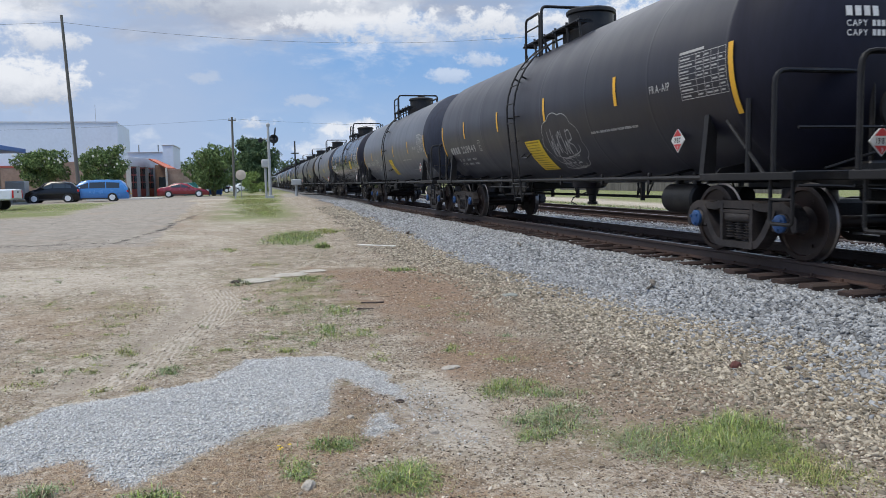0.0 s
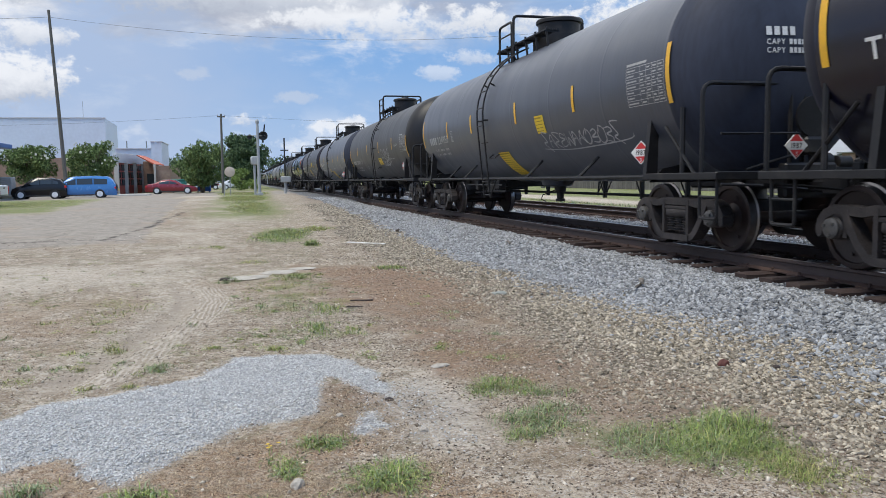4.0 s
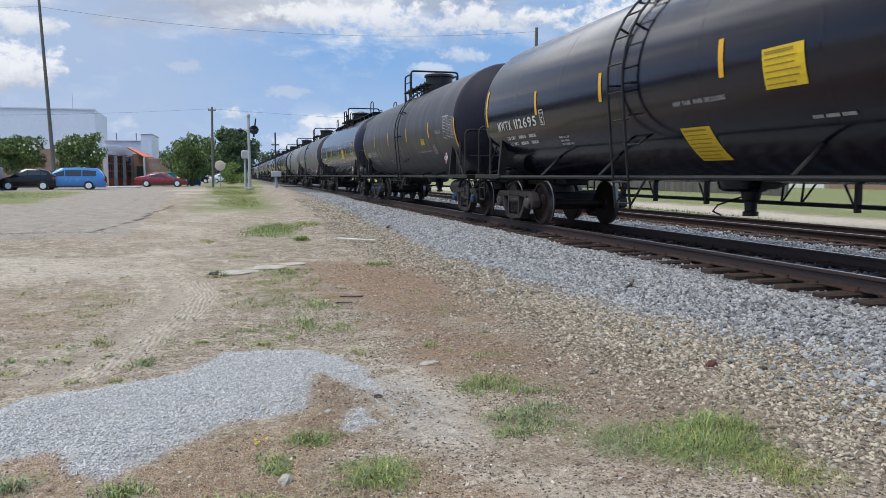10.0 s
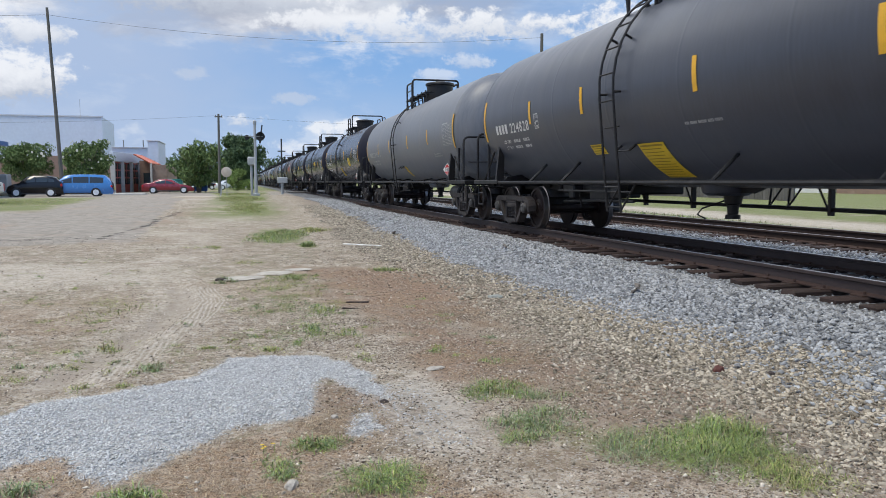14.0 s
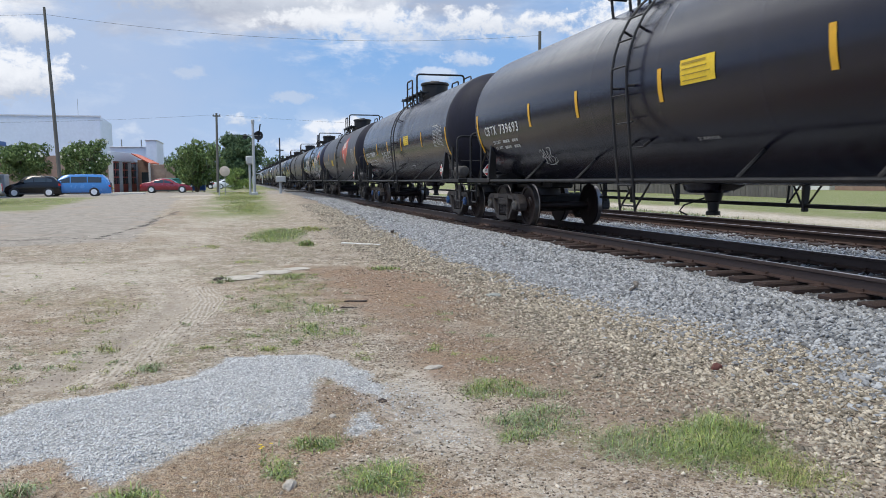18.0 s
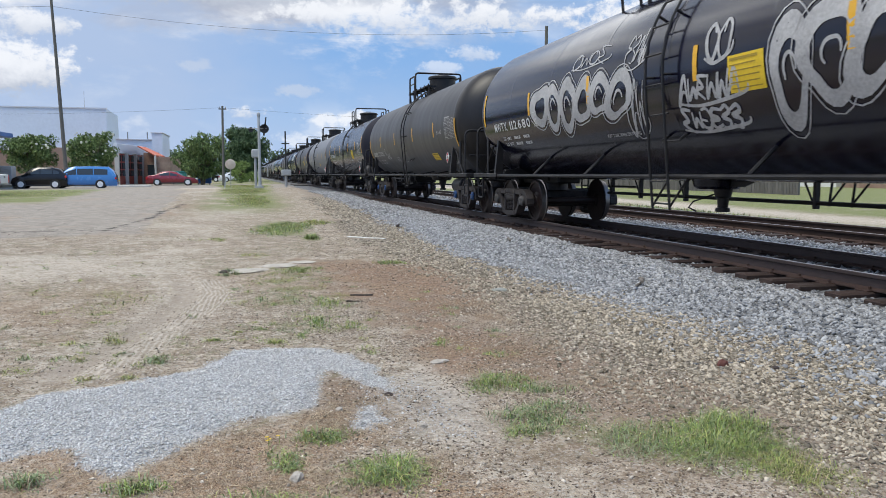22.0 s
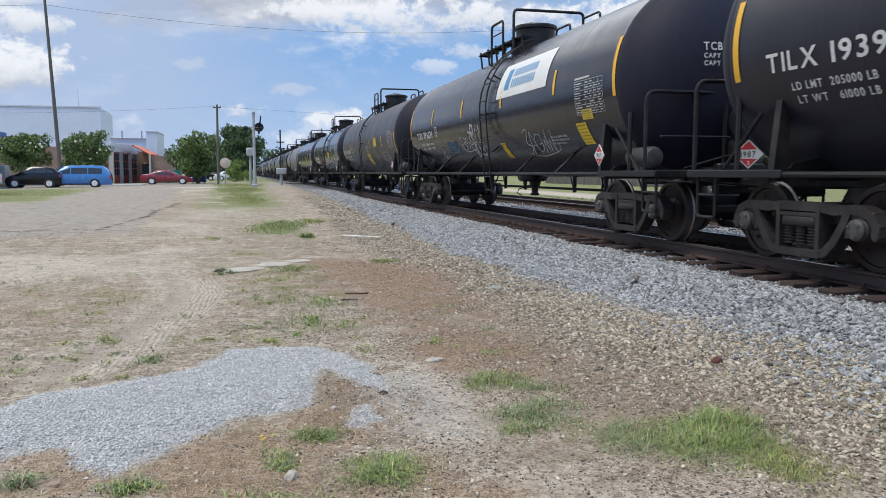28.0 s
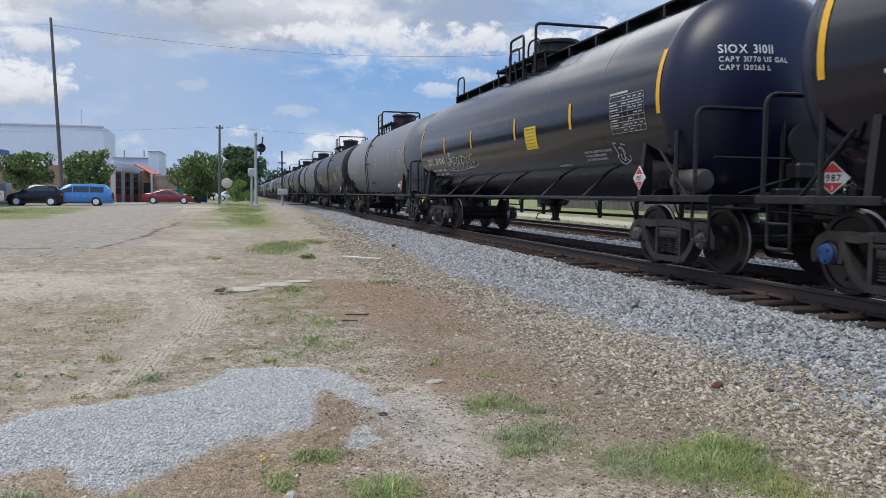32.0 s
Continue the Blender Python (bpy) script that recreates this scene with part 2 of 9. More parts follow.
    def mesh(self, name, *mats, smooth=38, fix=True):
        me = bpy.data.meshes.new(name)
        me.from_pydata(self.v, [], self.f)
        for m in mats:
            me.materials.append(m)
        me.polygons.foreach_set("material_index", self.m)
        if fix:
            bm = bmesh.new()
            bm.from_mesh(me)
            bmesh.ops.recalc_face_normals(bm, faces=bm.faces)
            bm.to_mesh(me)
            bm.free()
        if smooth:
            me.polygons.foreach_set("use_smooth", [True] * len(me.polygons))
            me.set_sharp_from_angle(angle=radians(smooth))
        me.update()
        return me


def child(name, me, parent, m=None, label=""):
    ob = new(name, me)
    ob.parent = parent
    if m is not None:
        ob.matrix_basis = m
    if label:
        ob["label"] = label
    return ob


def part(name, shape, mat, parent, label="", m=None, smooth=38):
    mats = mat if isinstance(mat, (list, tuple)) else (mat,)
    return child(name, shape.mesh(name, *mats, smooth=smooth), parent, m, label)


def thing(name, m, label, category, group="", kind=""):
    ob = new(name)
    ob.empty_display_size = 0.1
    ob.matrix_basis = m
    return tagged(ob, label, category, group, kind)


def lattice(seed):
    g = np.random.RandomState(seed)
    return g.rand(256, 256)


def vnoise(x, y, scale, seed, octaves=4, rough=0.55):
    """Smooth value noise of 0 to 1 on arrays."""
    tot, amp, norm = 0.0, 1.0, 0.0
    for o in range(octaves):
        tab = lattice(seed + o)
        u, v = np.asarray(x) / scale * 2 ** o + 91.7, np.asarray(y) / scale * 2 ** o + 47.3
        i, j = np.floor(u).astype(int), np.floor(v).astype(int)
        fu, fv = u - i, v - j
        fu, fv = fu * fu * (3 - 2 * fu), fv * fv * (3 - 2 * fv)
        a, b = tab[i % 256, j % 256], tab[(i + 1) % 256, j % 256]
        c, d = tab[i % 256, (j + 1) % 256], tab[(i + 1) % 256, (j + 1) % 256]
        tot = tot + amp * ((a * (1 - fu) + b * fu) * (1 - fv) + (c * (1 - fu) + d * fu) * fv)
        norm += amp
        amp *= rough
    return tot / norm


def sstep(lo, hi, x):
    t = np.clip((np.asarray(x, float) - lo) / (hi - lo), 0, 1)
    return t * t * (3 - 2 * t)


# ---- materials ----
def material(name, color, rough=0.6, metal=0.0, var=0.25, scale=6.0, fine=60.0, bump=0.0, tint=None, coat=0.0, spec=0.5, stretch=(1, 1, 1), rough_var=0.12, per=0.0, stain=None, stain_at=(0.55, 0.75), dust=0.0):
    """Principled surface with broad and fine variation, optional stains, streaks and relief."""
    m = bpy.data.materials.new(name)
    m.use_nodes = True
    nt = m.node_tree
    nd, lk = nt.nodes, nt.links
    p = nd["Principled BSDF"]
    co = nd.new("ShaderNodeTexCoord")
    mp = nd.new("ShaderNodeMapping")
    mp.inputs["Scale"].default_value = stretch
    lk.new(co.outputs["Object"], mp.inputs[0])
    info = nd.new("ShaderNodeObjectInfo")
    off = nd.new("ShaderNodeMath")
    off.operation = "MULTIPLY"
    off.inputs[1].default_value = 37.0
    lk.new(info.outputs["Random"], off.inputs[0])
    cb = nd.new("ShaderNodeCombineXYZ")
    lk.new(off.outputs[0], cb.inputs[0])
    lk.new(off.outputs[0], cb.inputs[2])
    lk.new(cb.outputs[0], mp.inputs["Location"])

    def noise_tex(sc, det):
        n = nd.new("ShaderNodeTexNoise")
        n.inputs["Scale"].default_value, n.inputs["Detail"].default_value = sc, det
        lk.new(mp.outputs[0], n.inputs["Vector"])
        return n.outputs["Fac"]

    broad, grain = noise_tex(scale, 5), noise_tex(fine, 3)
    add = nd.new("ShaderNodeMath")
    add.operation = "ADD"
    lk.new(broad, add.inputs[0])
    lk.new(grain, add.inputs[1])
    rng = nd.new("ShaderNodeMapRange")
    rng.inputs["From Min"].default_value, rng.inputs["From Max"].default_value = 0.6, 1.4
    rng.inputs["To Min"].default_value, rng.inputs["To Max"].default_value = 1 - var, 1 + var
    lk.new(add.outputs[0], rng.inputs[0])
    last = rng.outputs[0]
    if per:
        r2 = nd.new("ShaderNodeMapRange")
        r2.inputs["To Min"].default_value, r2.inputs["To Max"].default_value = 1 - per, 1 + per
        geo = nd.new("ShaderNodeNewGeometry")
        mx = nd.new("ShaderNodeMath")
        mx.operation = "ADD"
        lk.new(geo.outputs["Random Per Island"], mx.inputs[0])
        lk.new(info.outputs["Random"], mx.inputs[1])
        fr = nd.new("ShaderNodeMath")
        fr.operation = "FRACT"
        lk.new(mx.outputs[0], fr.inputs[0])
        lk.new(fr.outputs[0], r2.inputs[0])
        mm = nd.new("ShaderNodeMath")
        mm.operation = "MULTIPLY"
        lk.new(last, mm.inputs[0])
        lk.new(r2.outputs[0], mm.inputs[1])
        last = mm.outputs[0]
        island = fr.outputs[0]
    col = nd.new("ShaderNodeMix")
    col.data_type = "RGBA"
    col.inputs[6].default_value = (*color, 1)
    col.inputs[7].default_value = (*(tint or color), 1)
    if per and tint:
        lk.new(island, col.inputs[0])
    else:
        lk.new(broad, col.inputs[0])
    vm = nd.new("ShaderNodeVectorMath")
    vm.operation = "SCALE"
    lk.new(col.outputs[2], vm.inputs[0])
    lk.new(last, vm.inputs["Scale"])
    out = vm.outputs[0]
    if stain:
        sn = noise_tex(scale * 0.6, 8)
        sr = nd.new("ShaderNodeMapRange")
        sr.inputs["From Min"].default_value, sr.inputs["From Max"].default_value = stain_at
        lk.new(sn, sr.inputs[0])
        sm = nd.new("ShaderNodeMix")
        sm.data_type = "RGBA"
        lk.new(sr.outputs[0], sm.inputs[0])
        lk.new(out, sm.inputs[6])
        sm.inputs[7].default_value = (*stain, 1)
        out = sm.outputs[2]
    lk.new(out, p.inputs["Base Color"])
    rr = nd.new("ShaderNodeMapRange")
    rr.inputs["To Min"].default_value, rr.inputs["To Max"].default_value = max(0.03, rough - rough_var), min(1, rough + rough_var)
    lk.new(broad, rr.inputs[0])
    lk.new(rr.outputs[0], p.inputs["Roughness"])
    p.inputs["Metallic"].default_value = metal
    p.inputs["Coat Weight"].default_value = coat
    p.inputs["Sheen Weight"].default_value, p.inputs["Sheen Roughness"].default_value = dust, 0.45
    p.inputs["Specular IOR Level"].default_value = spec
    if bump:
        bp = nd.new("ShaderNodeBump")
        bp.inputs["Strength"].default_value, bp.inputs["Distance"].default_value = 0.6, bump
        lk.new(add.outputs[0], bp.inputs["Height"])
        lk.new(bp.outputs[0], p.inputs["Normal"])
    return m


def glass(name, color=(0.05, 0.06, 0.07), rough=0.05):
    m = bpy.data.materials.new(name)
    m.use_nodes = True
    p = m.node_tree.nodes["Principled BSDF"]
    p.inputs["Base Color"].default_value = (*color, 1)
    p.inputs["Roughness"].default_value = rough
    p.inputs["IOR"].default_value = 1.5
    return m


STREAK = (1.0, 3.0, 0.35)
M = {
    "gloss": material("black_gloss_tank_paint", (0.0027, 0.0028, 0.0125), 0.15, var=0.3, scale=0.9, fine=9, stretch=STREAK, rough_var=0.07, spec=0.52, dust=0.0, stain=(0.010, 0.010, 0.011), stain_at=(0.64, 0.98)),
    "semi": material("black_tank_paint", (0.0038, 0.0038, 0.0140), 0.22, var=0.35, scale=0.9, fine=9, stretch=STREAK, rough_var=0.10, spec=0.56, dust=0.01, stain=(0.019, 0.0183, 0.0185), stain_at=(0.60, 0.98)),
    "matte": material("weathered_black_tank_paint", (0.0070, 0.0068, 0.0165), 0.40, var=0.4, scale=0.8, fine=8, stretch=STREAK, spec=0.42, dust=0.05, stain=(0.0225, 0.0222, 0.0275), stain_at=(0.58, 0.97)),
    "brown": material("sooty_brown_black_tank_paint", (0.0095, 0.0085, 0.0090), 0.44, var=0.4, scale=0.8, fine=8, stretch=STREAK, spec=0.40, dust=0.08, stain=(0.022, 0.019, 0.018), stain_at=(0.54, 0.95)),
    "slate": material("slate_grey_tank_paint", (0.031, 0.0370, 0.055), 0.38, var=0.25, scale=0.8, fine=8, stretch=STREAK, spec=0.6, dust=0.10, stain=(0.054, 0.055, 0.062), stain_at=(0.60, 0.97)),
    "grey": material("faded_grey_tank_paint", (0.130, 0.140, 0.160), 0.45, var=0.2, scale=0.8, fine=8, stretch=STREAK, dust=0.06, stain=(0.20, 0.19, 0.18), stain_at=(0.58, 0.95)),
    "iron": material("black_painted_iron", (0.0075, 0.0072, 0.0085), 0.50, spec=0.38, var=0.5, scale=5, fine=40, stain=(0.048, 0.042, 0.038), stain_at=(0.55, 0.88)),
    "cast": material("sooty_cast_steel", (0.0290, 0.0245, 0.0245), 0.60, spec=0.40, metal=0.0, var=0.6, scale=6, fine=40, bump=0.005, stain=(0.070, 0.058, 0.054), stain_at=(0.50, 0.82)),
    "wheel": material("rusty_wheel_steel", (0.0190, 0.0112, 0.0108), 0.5, spec=0.35, metal=0.0, var=0.4, scale=6, fine=40, stain=(0.055, 0.033, 0.025), stain_at=(0.52, 0.9)),
    # heads' own paints: blue sky reflection put into the colour, roughened against sun glint
    "grimy_end": material("sky_tinted_black_end_paint", (0.0078, 0.0082, 0.0195), 0.64, var=0.35, scale=0.8, fine=8, stretch=STREAK, spec=0.30, dust=0.05, stain=(0.019, 0.019, 0.025), stain_at=(0.58, 0.97)),
    # slate heads: slightly darker, rougher copy of the shell paint
    "slate_end": material("rough_slate_end_paint", (0.028, 0.0335, 0.053), 0.66, var=0.3, scale=0.8, fine=8, stretch=STREAK, spec=0.3, dust=0.05, stain=(0.052, 0.050, 0.050), stain_at=(0.58, 0.97)),
    "gloss_end": material("sky_tinted_gloss_end_paint", (0.0055, 0.0075, 0.0290), 0.38, var=0.3, scale=0.8, fine=8, stretch=STREAK, spec=0.45, stain=(0.013, 0.014, 0.026), stain_at=(0.60, 0.97)),
    "drum": material("dusty_grey_drum_paint", (0.050, 0.047, 0.046), 0.6, var=0.4, scale=5, fine=40, stain=(0.16, 0.14, 0.12), stain_at=(0.5, 0.85)),
    "tread": material("polished_tread_steel", (0.20, 0.185, 0.18), 0.34, metal=0.9, var=0.2, scale=9, fine=60),
    "cap": material("dull_steel_cap", (0.10, 0.095, 0.09), 0.55, metal=0.4, var=0.3, scale=14, fine=60),
    "blue_cap": material("blue_painted_cap", (0.016, 0.065, 0.19), 0.5, var=0.35, scale=14, fine=60),
    "yellow": material("yellow_reflective_tape", (0.72, 0.39, 0.02), 0.45, var=0.15, scale=8, fine=60),
    "sign_yellow": material("yellow_sign_sheet", (0.75, 0.52, 0.02), 0.45, var=0.15, scale=4, fine=30, stain=(0.35, 0.26, 0.06), stain_at=(0.66, 0.9)),
    "white": material("white_stencil_paint", (0.62, 0.62, 0.60), 0.6, var=0.2, scale=5, fine=40),
    "dust_white": material("faded_white_stencil", (0.40, 0.40, 0.39), 0.65, var=0.3, scale=5, fine=40),
    "spray": material("white_spray_paint", (0.40, 0.40, 0.40), 0.6, var=0.35, scale=3, fine=30),
    "spray_blue": material("blue_spray_paint", (0.05, 0.16, 0.30), 0.6, var=0.35, scale=3, fine=30),
    "spray_red": material("red_spray_paint", (0.11, 0.020, 0.017), 0.6, var=0.5, scale=3, fine=30),
    "red": material("red_placard", (0.50, 0.03, 0.03), 0.45, var=0.12, scale=8, fine=50),
    "logo_red": material("faded_orange_red_emblem", (0.48, 0.085, 0.055), 0.5, var=0.2, scale=3, fine=30),
    "notice_ink": material("faded_notice_print", (0.34, 0.235, 0.02), 0.6, var=0.2, scale=5, fine=40),
    "ink": material("black_sign_ink", (0.02, 0.02, 0.02), 0.6, var=0.2, scale=5, fine=40),
    "sign_blue": material("blue_sign_ink", (0.05, 0.22, 0.42), 0.5, var=0.2, scale=5, fine=40),
    "panel_white": material("white_sign_sheet", (0.66, 0.66, 0.64), 0.5, var=0.12, scale=3, fine=30),
}

# ---- letters: the built-in font, one mesh a sign ----
GLYPH = {}


def load_glyphs():
    for ch in "0123456789ABCDEFGHIKLMNOPRSTUVWXY-":
        cu = bpy.data.curves.new("letter", "FONT")
        cu.body, cu.size, cu.offset, cu.resolution_u = ch, 1.0, 0.018, 3
        ob = new("letter", cu)
        bpy.context.view_layer.update()
        me = bpy.data.meshes.new_from_object(ob.evaluated_get(bpy.context.evaluated_depsgraph_get()))
        v = [(p.co.x, p.co.y) for p in me.vertices]
        f = [tuple(q.vertices) for q in me.polygons]
        x0, x1 = min(p[0] for p in v), max(p[0] for p in v)
        GLYPH[ch] = ([((a - x0) * 0.86, b) for a, b in v], f, (x1 - x0) * 0.86)
        bpy.data.objects.remove(ob)
        bpy.data.meshes.remove(me)
        bpy.data.curves.remove(cu)


load_glyphs()


def text_flat(body, h):
    """Vertices and faces of a line of text, cap height h, centred."""
    v, f, x = [], [], 0.0
    k = h / 0.70
    for ch in body:
        if ch == " ":
            x += 0.34
            continue
        gv, gf, w = GLYPH[ch]
        n = len(v)
        v += [(x + a, b) for a, b in gv]
        f += [tuple(n + i for i in q) for q in gf]
        x += w + 0.13
    x -= 0.13
    return [((a - x / 2) * k, (b - 0.35) * k) for a, b in v], f, x * k

# ---- the ground: one sheet to the horizon ----
RAIL_Z, RAIL_X, GAUGE = 0.51, 6.40, 1.505
TRACKS = (RAIL_X + GAUGE / 2, 11.55)


def rise(y):
    return 0.42 * sstep(4, 52, y)


PATCH = ((-2.6, 4.7), (-1.75, 5.3), (-1.40, 5.90), (-0.82, 5.95), (-0.48, 6.22), (-0.14, 6.87), (0.62, 6.87), (1.02, 5.98), (0.98, 5.30), (0.80, 5.54), (0.60, 5.89), (0.42, 5.00), (-0.11, 4.86), (-0.35, 4.46), (-0.69, 4.07), (-1.01, 4.68), (-1.45, 4.45), (-2.2, 4.1))
SOIL = ((1.2, 13.6), (3.3, 12.9), (2.85, 9.0), (2.62, 7.0), (2.46, 5.7), (1.75, 5.9), (1.25, 6.7), (1.27, 8.3), (1.1, 10.5))
WEEDY = ((-0.42, 12.4), (1.06, 13.0), (1.15, 8.7), (1.07, 7.3), (0.71, 6.9), (-0.39, 7.2), (-0.10, 9.2), (-0.21, 10.8))
THATCH = ((-2.6, 2.5), (-2.4, 4.15), (-1.45, 4.5), (-1.0, 4.72), (-0.68, 4.12), (-0.30, 4.60), (0.42, 5.05), (0.95, 4.75), (0.75, 4.35), (1.25, 3.7), (1.35, 2.5))
SCUFF = ((1.05, 6.3), (1.6, 6.4), (1.55, 4.9), (1.35, 3.9), (1.75, 3.0), (1.2, 3.2), (0.95, 4.4), (1.05, 5.4))


def within(poly, x, y):
    """Signed distance to a plan outline, positive inside."""
    x, y = np.asarray(x, float), np.asarray(y, float)
    best, odd = np.full(x.shape, 1e9), np.zeros(x.shape, bool)
    for (ax, ay), (bx, by) in zip(poly, poly[1:] + poly[:1]):
        dx, dy = bx - ax, by - ay
        t = np.clip(((x - ax) * dx + (y - ay) * dy) / (dx * dx + dy * dy), 0, 1)
        best = np.minimum(best, np.hypot(x - ax - t * dx, y - ay - t * dy))
        odd ^= ((ay > y) != (by > y)) & (x < dx * (y - ay) / (dy if abs(dy) > 1e-9 else 1e-9) + ax)
    return np.where(odd, best, -best)


def patch_edge(x, y):
    """Positive inside the spread of fine grey gravel beside the camera."""
    wob = 0.16 * (vnoise(x, y, 0.5, 31, 4) - 0.5) + 0.10 * (vnoise(x, y, 0.10, 35, 3) - 0.5)
    tail = 0.08 - np.hypot((x - 0.72) * 1.1, (y - 4.80) * 0.6) + wob * 2.6
    return np.maximum(within(PATCH, x, y) + wob, tail)


def rut_line(y):
    """Where the wheel track runs, as x over y."""
    return np.interp(y, (5.8, 6.4, 7.4, 8.8, 10.3, 11.8), (-1.32, -1.08, -0.80, -0.54, -0.38, -0.60))


def height(x, y):
    x, y = np.asarray(x, float), np.asarray(y, float)
    g = rise(y)
    bed = RAIL_Z - 0.224
    edge = 0.25 * (vnoise(y, y * 0, 3.0, 51, 3) - 0.5)
    near = sstep(4.25 + edge, 5.75, x)
    far = 1 - sstep(13.1, 14.6, x)
    z = g + np.maximum(bed - g, -0.05) * near * far
    beyond = sstep(14.0, 16.0, x)
    z = z * (1 - beyond) + beyond * (0.20 + 0.22 * sstep(4, 52, y))
    # loose unevenness, a wheel rut and the low gravel spread
    close = np.exp(-np.maximum(0, np.hypot(x, y - 6) - 10) / 15)
    z += (vnoise(x, y, 1.4, 3, 4) - 0.5) * 0.06 * close + (vnoise(x, y, 0.17, 9, 3) - 0.5) * 0.016 * close
    d = x - rut_line(y)
    run = sstep(5.9, 6.5, y) * (1 - sstep(11.2, 12.0, y))
    z -= (0.035 * np.exp(-((d + 0.36) / 0.16) ** 2) - 0.016 * np.exp(-((d + 0.14) / 0.06) ** 2)) * run
    lug = np.exp(-(d / 0.11) ** 4) * run
    z += lug * (0.016 * np.sin(d * 95.0) - 0.012)
    z += 0.022 * sstep(0.0, 0.2, patch_edge(x, y)) * close
    return z


def zones(x, y):
    """Ground cover by place: two rows of four weights."""
    n1, n2, n3 = vnoise(x, y, 1.6, 11, 5), vnoise(x, y, 0.35, 17, 4), vnoise(x, y, 5.0, 23, 4)
    wob = (n1 - 0.5)
    patch = sstep(-0.05, 0.06, patch_edge(x, y) + 0.20 * (n2 - 0.5))
    thin = sstep(0.50, 0.68, n2 * 0.55 + 0.5 * np.exp(-((x - 1.15) / 0.5) ** 2 - ((y - 5.0) / 1.4) ** 2))
    patch = np.maximum(patch, thin * 0.22 * np.exp(-((x - 1.1) / 0.7) ** 2 - ((y - 5.2) / 1.2) ** 2))
    # worn asphalt, broken at its edge
    ax = -2.45 + 1.0 * wob + 0.3 * (n2 - 0.5) - 0.04 * (y - 20)
    asph = sstep(0.0, 0.12, ax - x) * sstep(0.0, 0.25, y - 19.4 - 1.4 * wob - 0.10 * (x + 4)) * (1 - sstep(56, 58, y))
    road = sstep(66, 66.6, y + wob) * (1 - sstep(92, 93, y + wob)) * (1 - sstep(24, 26, x))
    asph = np.maximum(asph, road)
    asph = np.maximum(asph, sstep(56, 57, y) * (1 - sstep(66, 67, y)) * sstep(1.5, 2.5, -x - 3.0 + wob))
    # grass
    lawn = sstep(0, 0.8, -8.2 - 0.06 * (y - 39) - x + 1.6 * wob) * sstep(34, 38, y + 3 * wob) * (1 - sstep(60, 64, y + 2 * wob))
    asph = asph * (1 - lawn)
    strip = np.exp(-((x + 0.15 - 0.9 * wob) / 1.75) ** 4) * sstep(27, 33, y + 5 * wob) * (1 - sstep(60, 66, y))
    plot = sstep(-0.2, 0.5, x - np.interp(y, (36, 53, 80, 100), (-0.3, -1.2, -3.0, -8.0)) + 1.2 * wob) * (1 - sstep(-0.4, 0.3, x - np.interp(y, (36, 45, 77, 100), (1.2, 1.5, 2.5, 3.5)) + wob))
    plot = plot * sstep(33, 38, y + 4 * wob) * (1 - sstep(84.5, 85.5, y) * (1 - sstep(90, 91, y)))
    asph = asph * (1 - plot)
    verge = sstep(92, 95, y) * (1 - sstep(4.0, 5.0, x)) * sstep(-30, -28, x)
    east = sstep(13.4, 14.2, x + 1.0 * wob) * (1 - sstep(15.4, 16.1, x + wob)) * 0.9 + sstep(18.2, 19.0, x + wob)
    weedy = 0.75 * sstep(-0.55, 0.75, within(WEEDY, x, y) + 1.6 * (n2 - 0.5) + 1.2 * (n1 - 0.5))
    spots = np.exp(-((x - 0.95) / 0.85) ** 2 - ((y - 21.0) / 2.9) ** 2) * 1.3 + np.exp(-((x - 1.45) / 0.25) ** 2 - ((y - 17.7) / 0.5) ** 2)
    spots = spots + 0.95 * weedy + 0.7 * np.exp(-((x - 2.3) / 0.25) ** 2 - ((y - 12.9) / 0.5) ** 2)
    spots = spots + 0.65 * np.exp(-((x + 1.3) / 0.6) ** 2 - ((y - 7.3) / 0.7) ** 2) + 0.6 * np.exp(-((x + 1.8) / 0.9) ** 2 - ((y - 10.0) / 1.6) ** 2)
    spots = spots + 0.9 * np.exp(-((x - 2.5) / 0.55) ** 2 - ((y - 3.85) / 0.55) ** 2) + 0.7 * np.exp(-((x - 1.85) / 0.35) ** 2 - ((y - 4.6) / 0.7) ** 2)
    green = np.maximum(np.maximum.reduce([lawn, strip, verge, plot]) * sstep(0.22, 0.5, n1), east * sstep(0.05, 0.3, n1)) + sstep(0.40, 0.75, spots * (0.30 + 1.0 * n2)) * 0.75
    green = np.clip(green, 0, 1)
    green = green * (1 - np.clip(asph, 0, 1)) * (1 - patch)
    # warm bare soil, dry grass, pale dust
    brown = sstep(-0.45, 0.55, within(SOIL, x, y) + 1.6 * (n1 - 0.5) + 1.3 * (n2 - 0.5))
    brown = np.maximum(brown, 0.9 * np.exp(-((x - 0.68) / 0.24) ** 2 - ((y - 5.30) / 0.45) ** 2))
    brown = np.maximum(brown, 0.8 * sstep(0.45, 0.60, n1 * 0.6 + n2 * 0.4) * np.exp(-((x - 2.9) / 0.9) ** 2 - ((y - 4.6) / 1.4) ** 2))
    brown = np.maximum(brown, 0.7 * sstep(0.48, 0.6, n1) * sstep(1.0, 3.0, -x) * sstep(18, 22, y) * (1 - sstep(34, 44, y)))
    thatch = sstep(-0.10, 0.25, within(THATCH, x, y) + 0.5 * (n2 - 0.5)) * sstep(0.34, 0.56, n1 * 0.5 + n2 * 0.5)
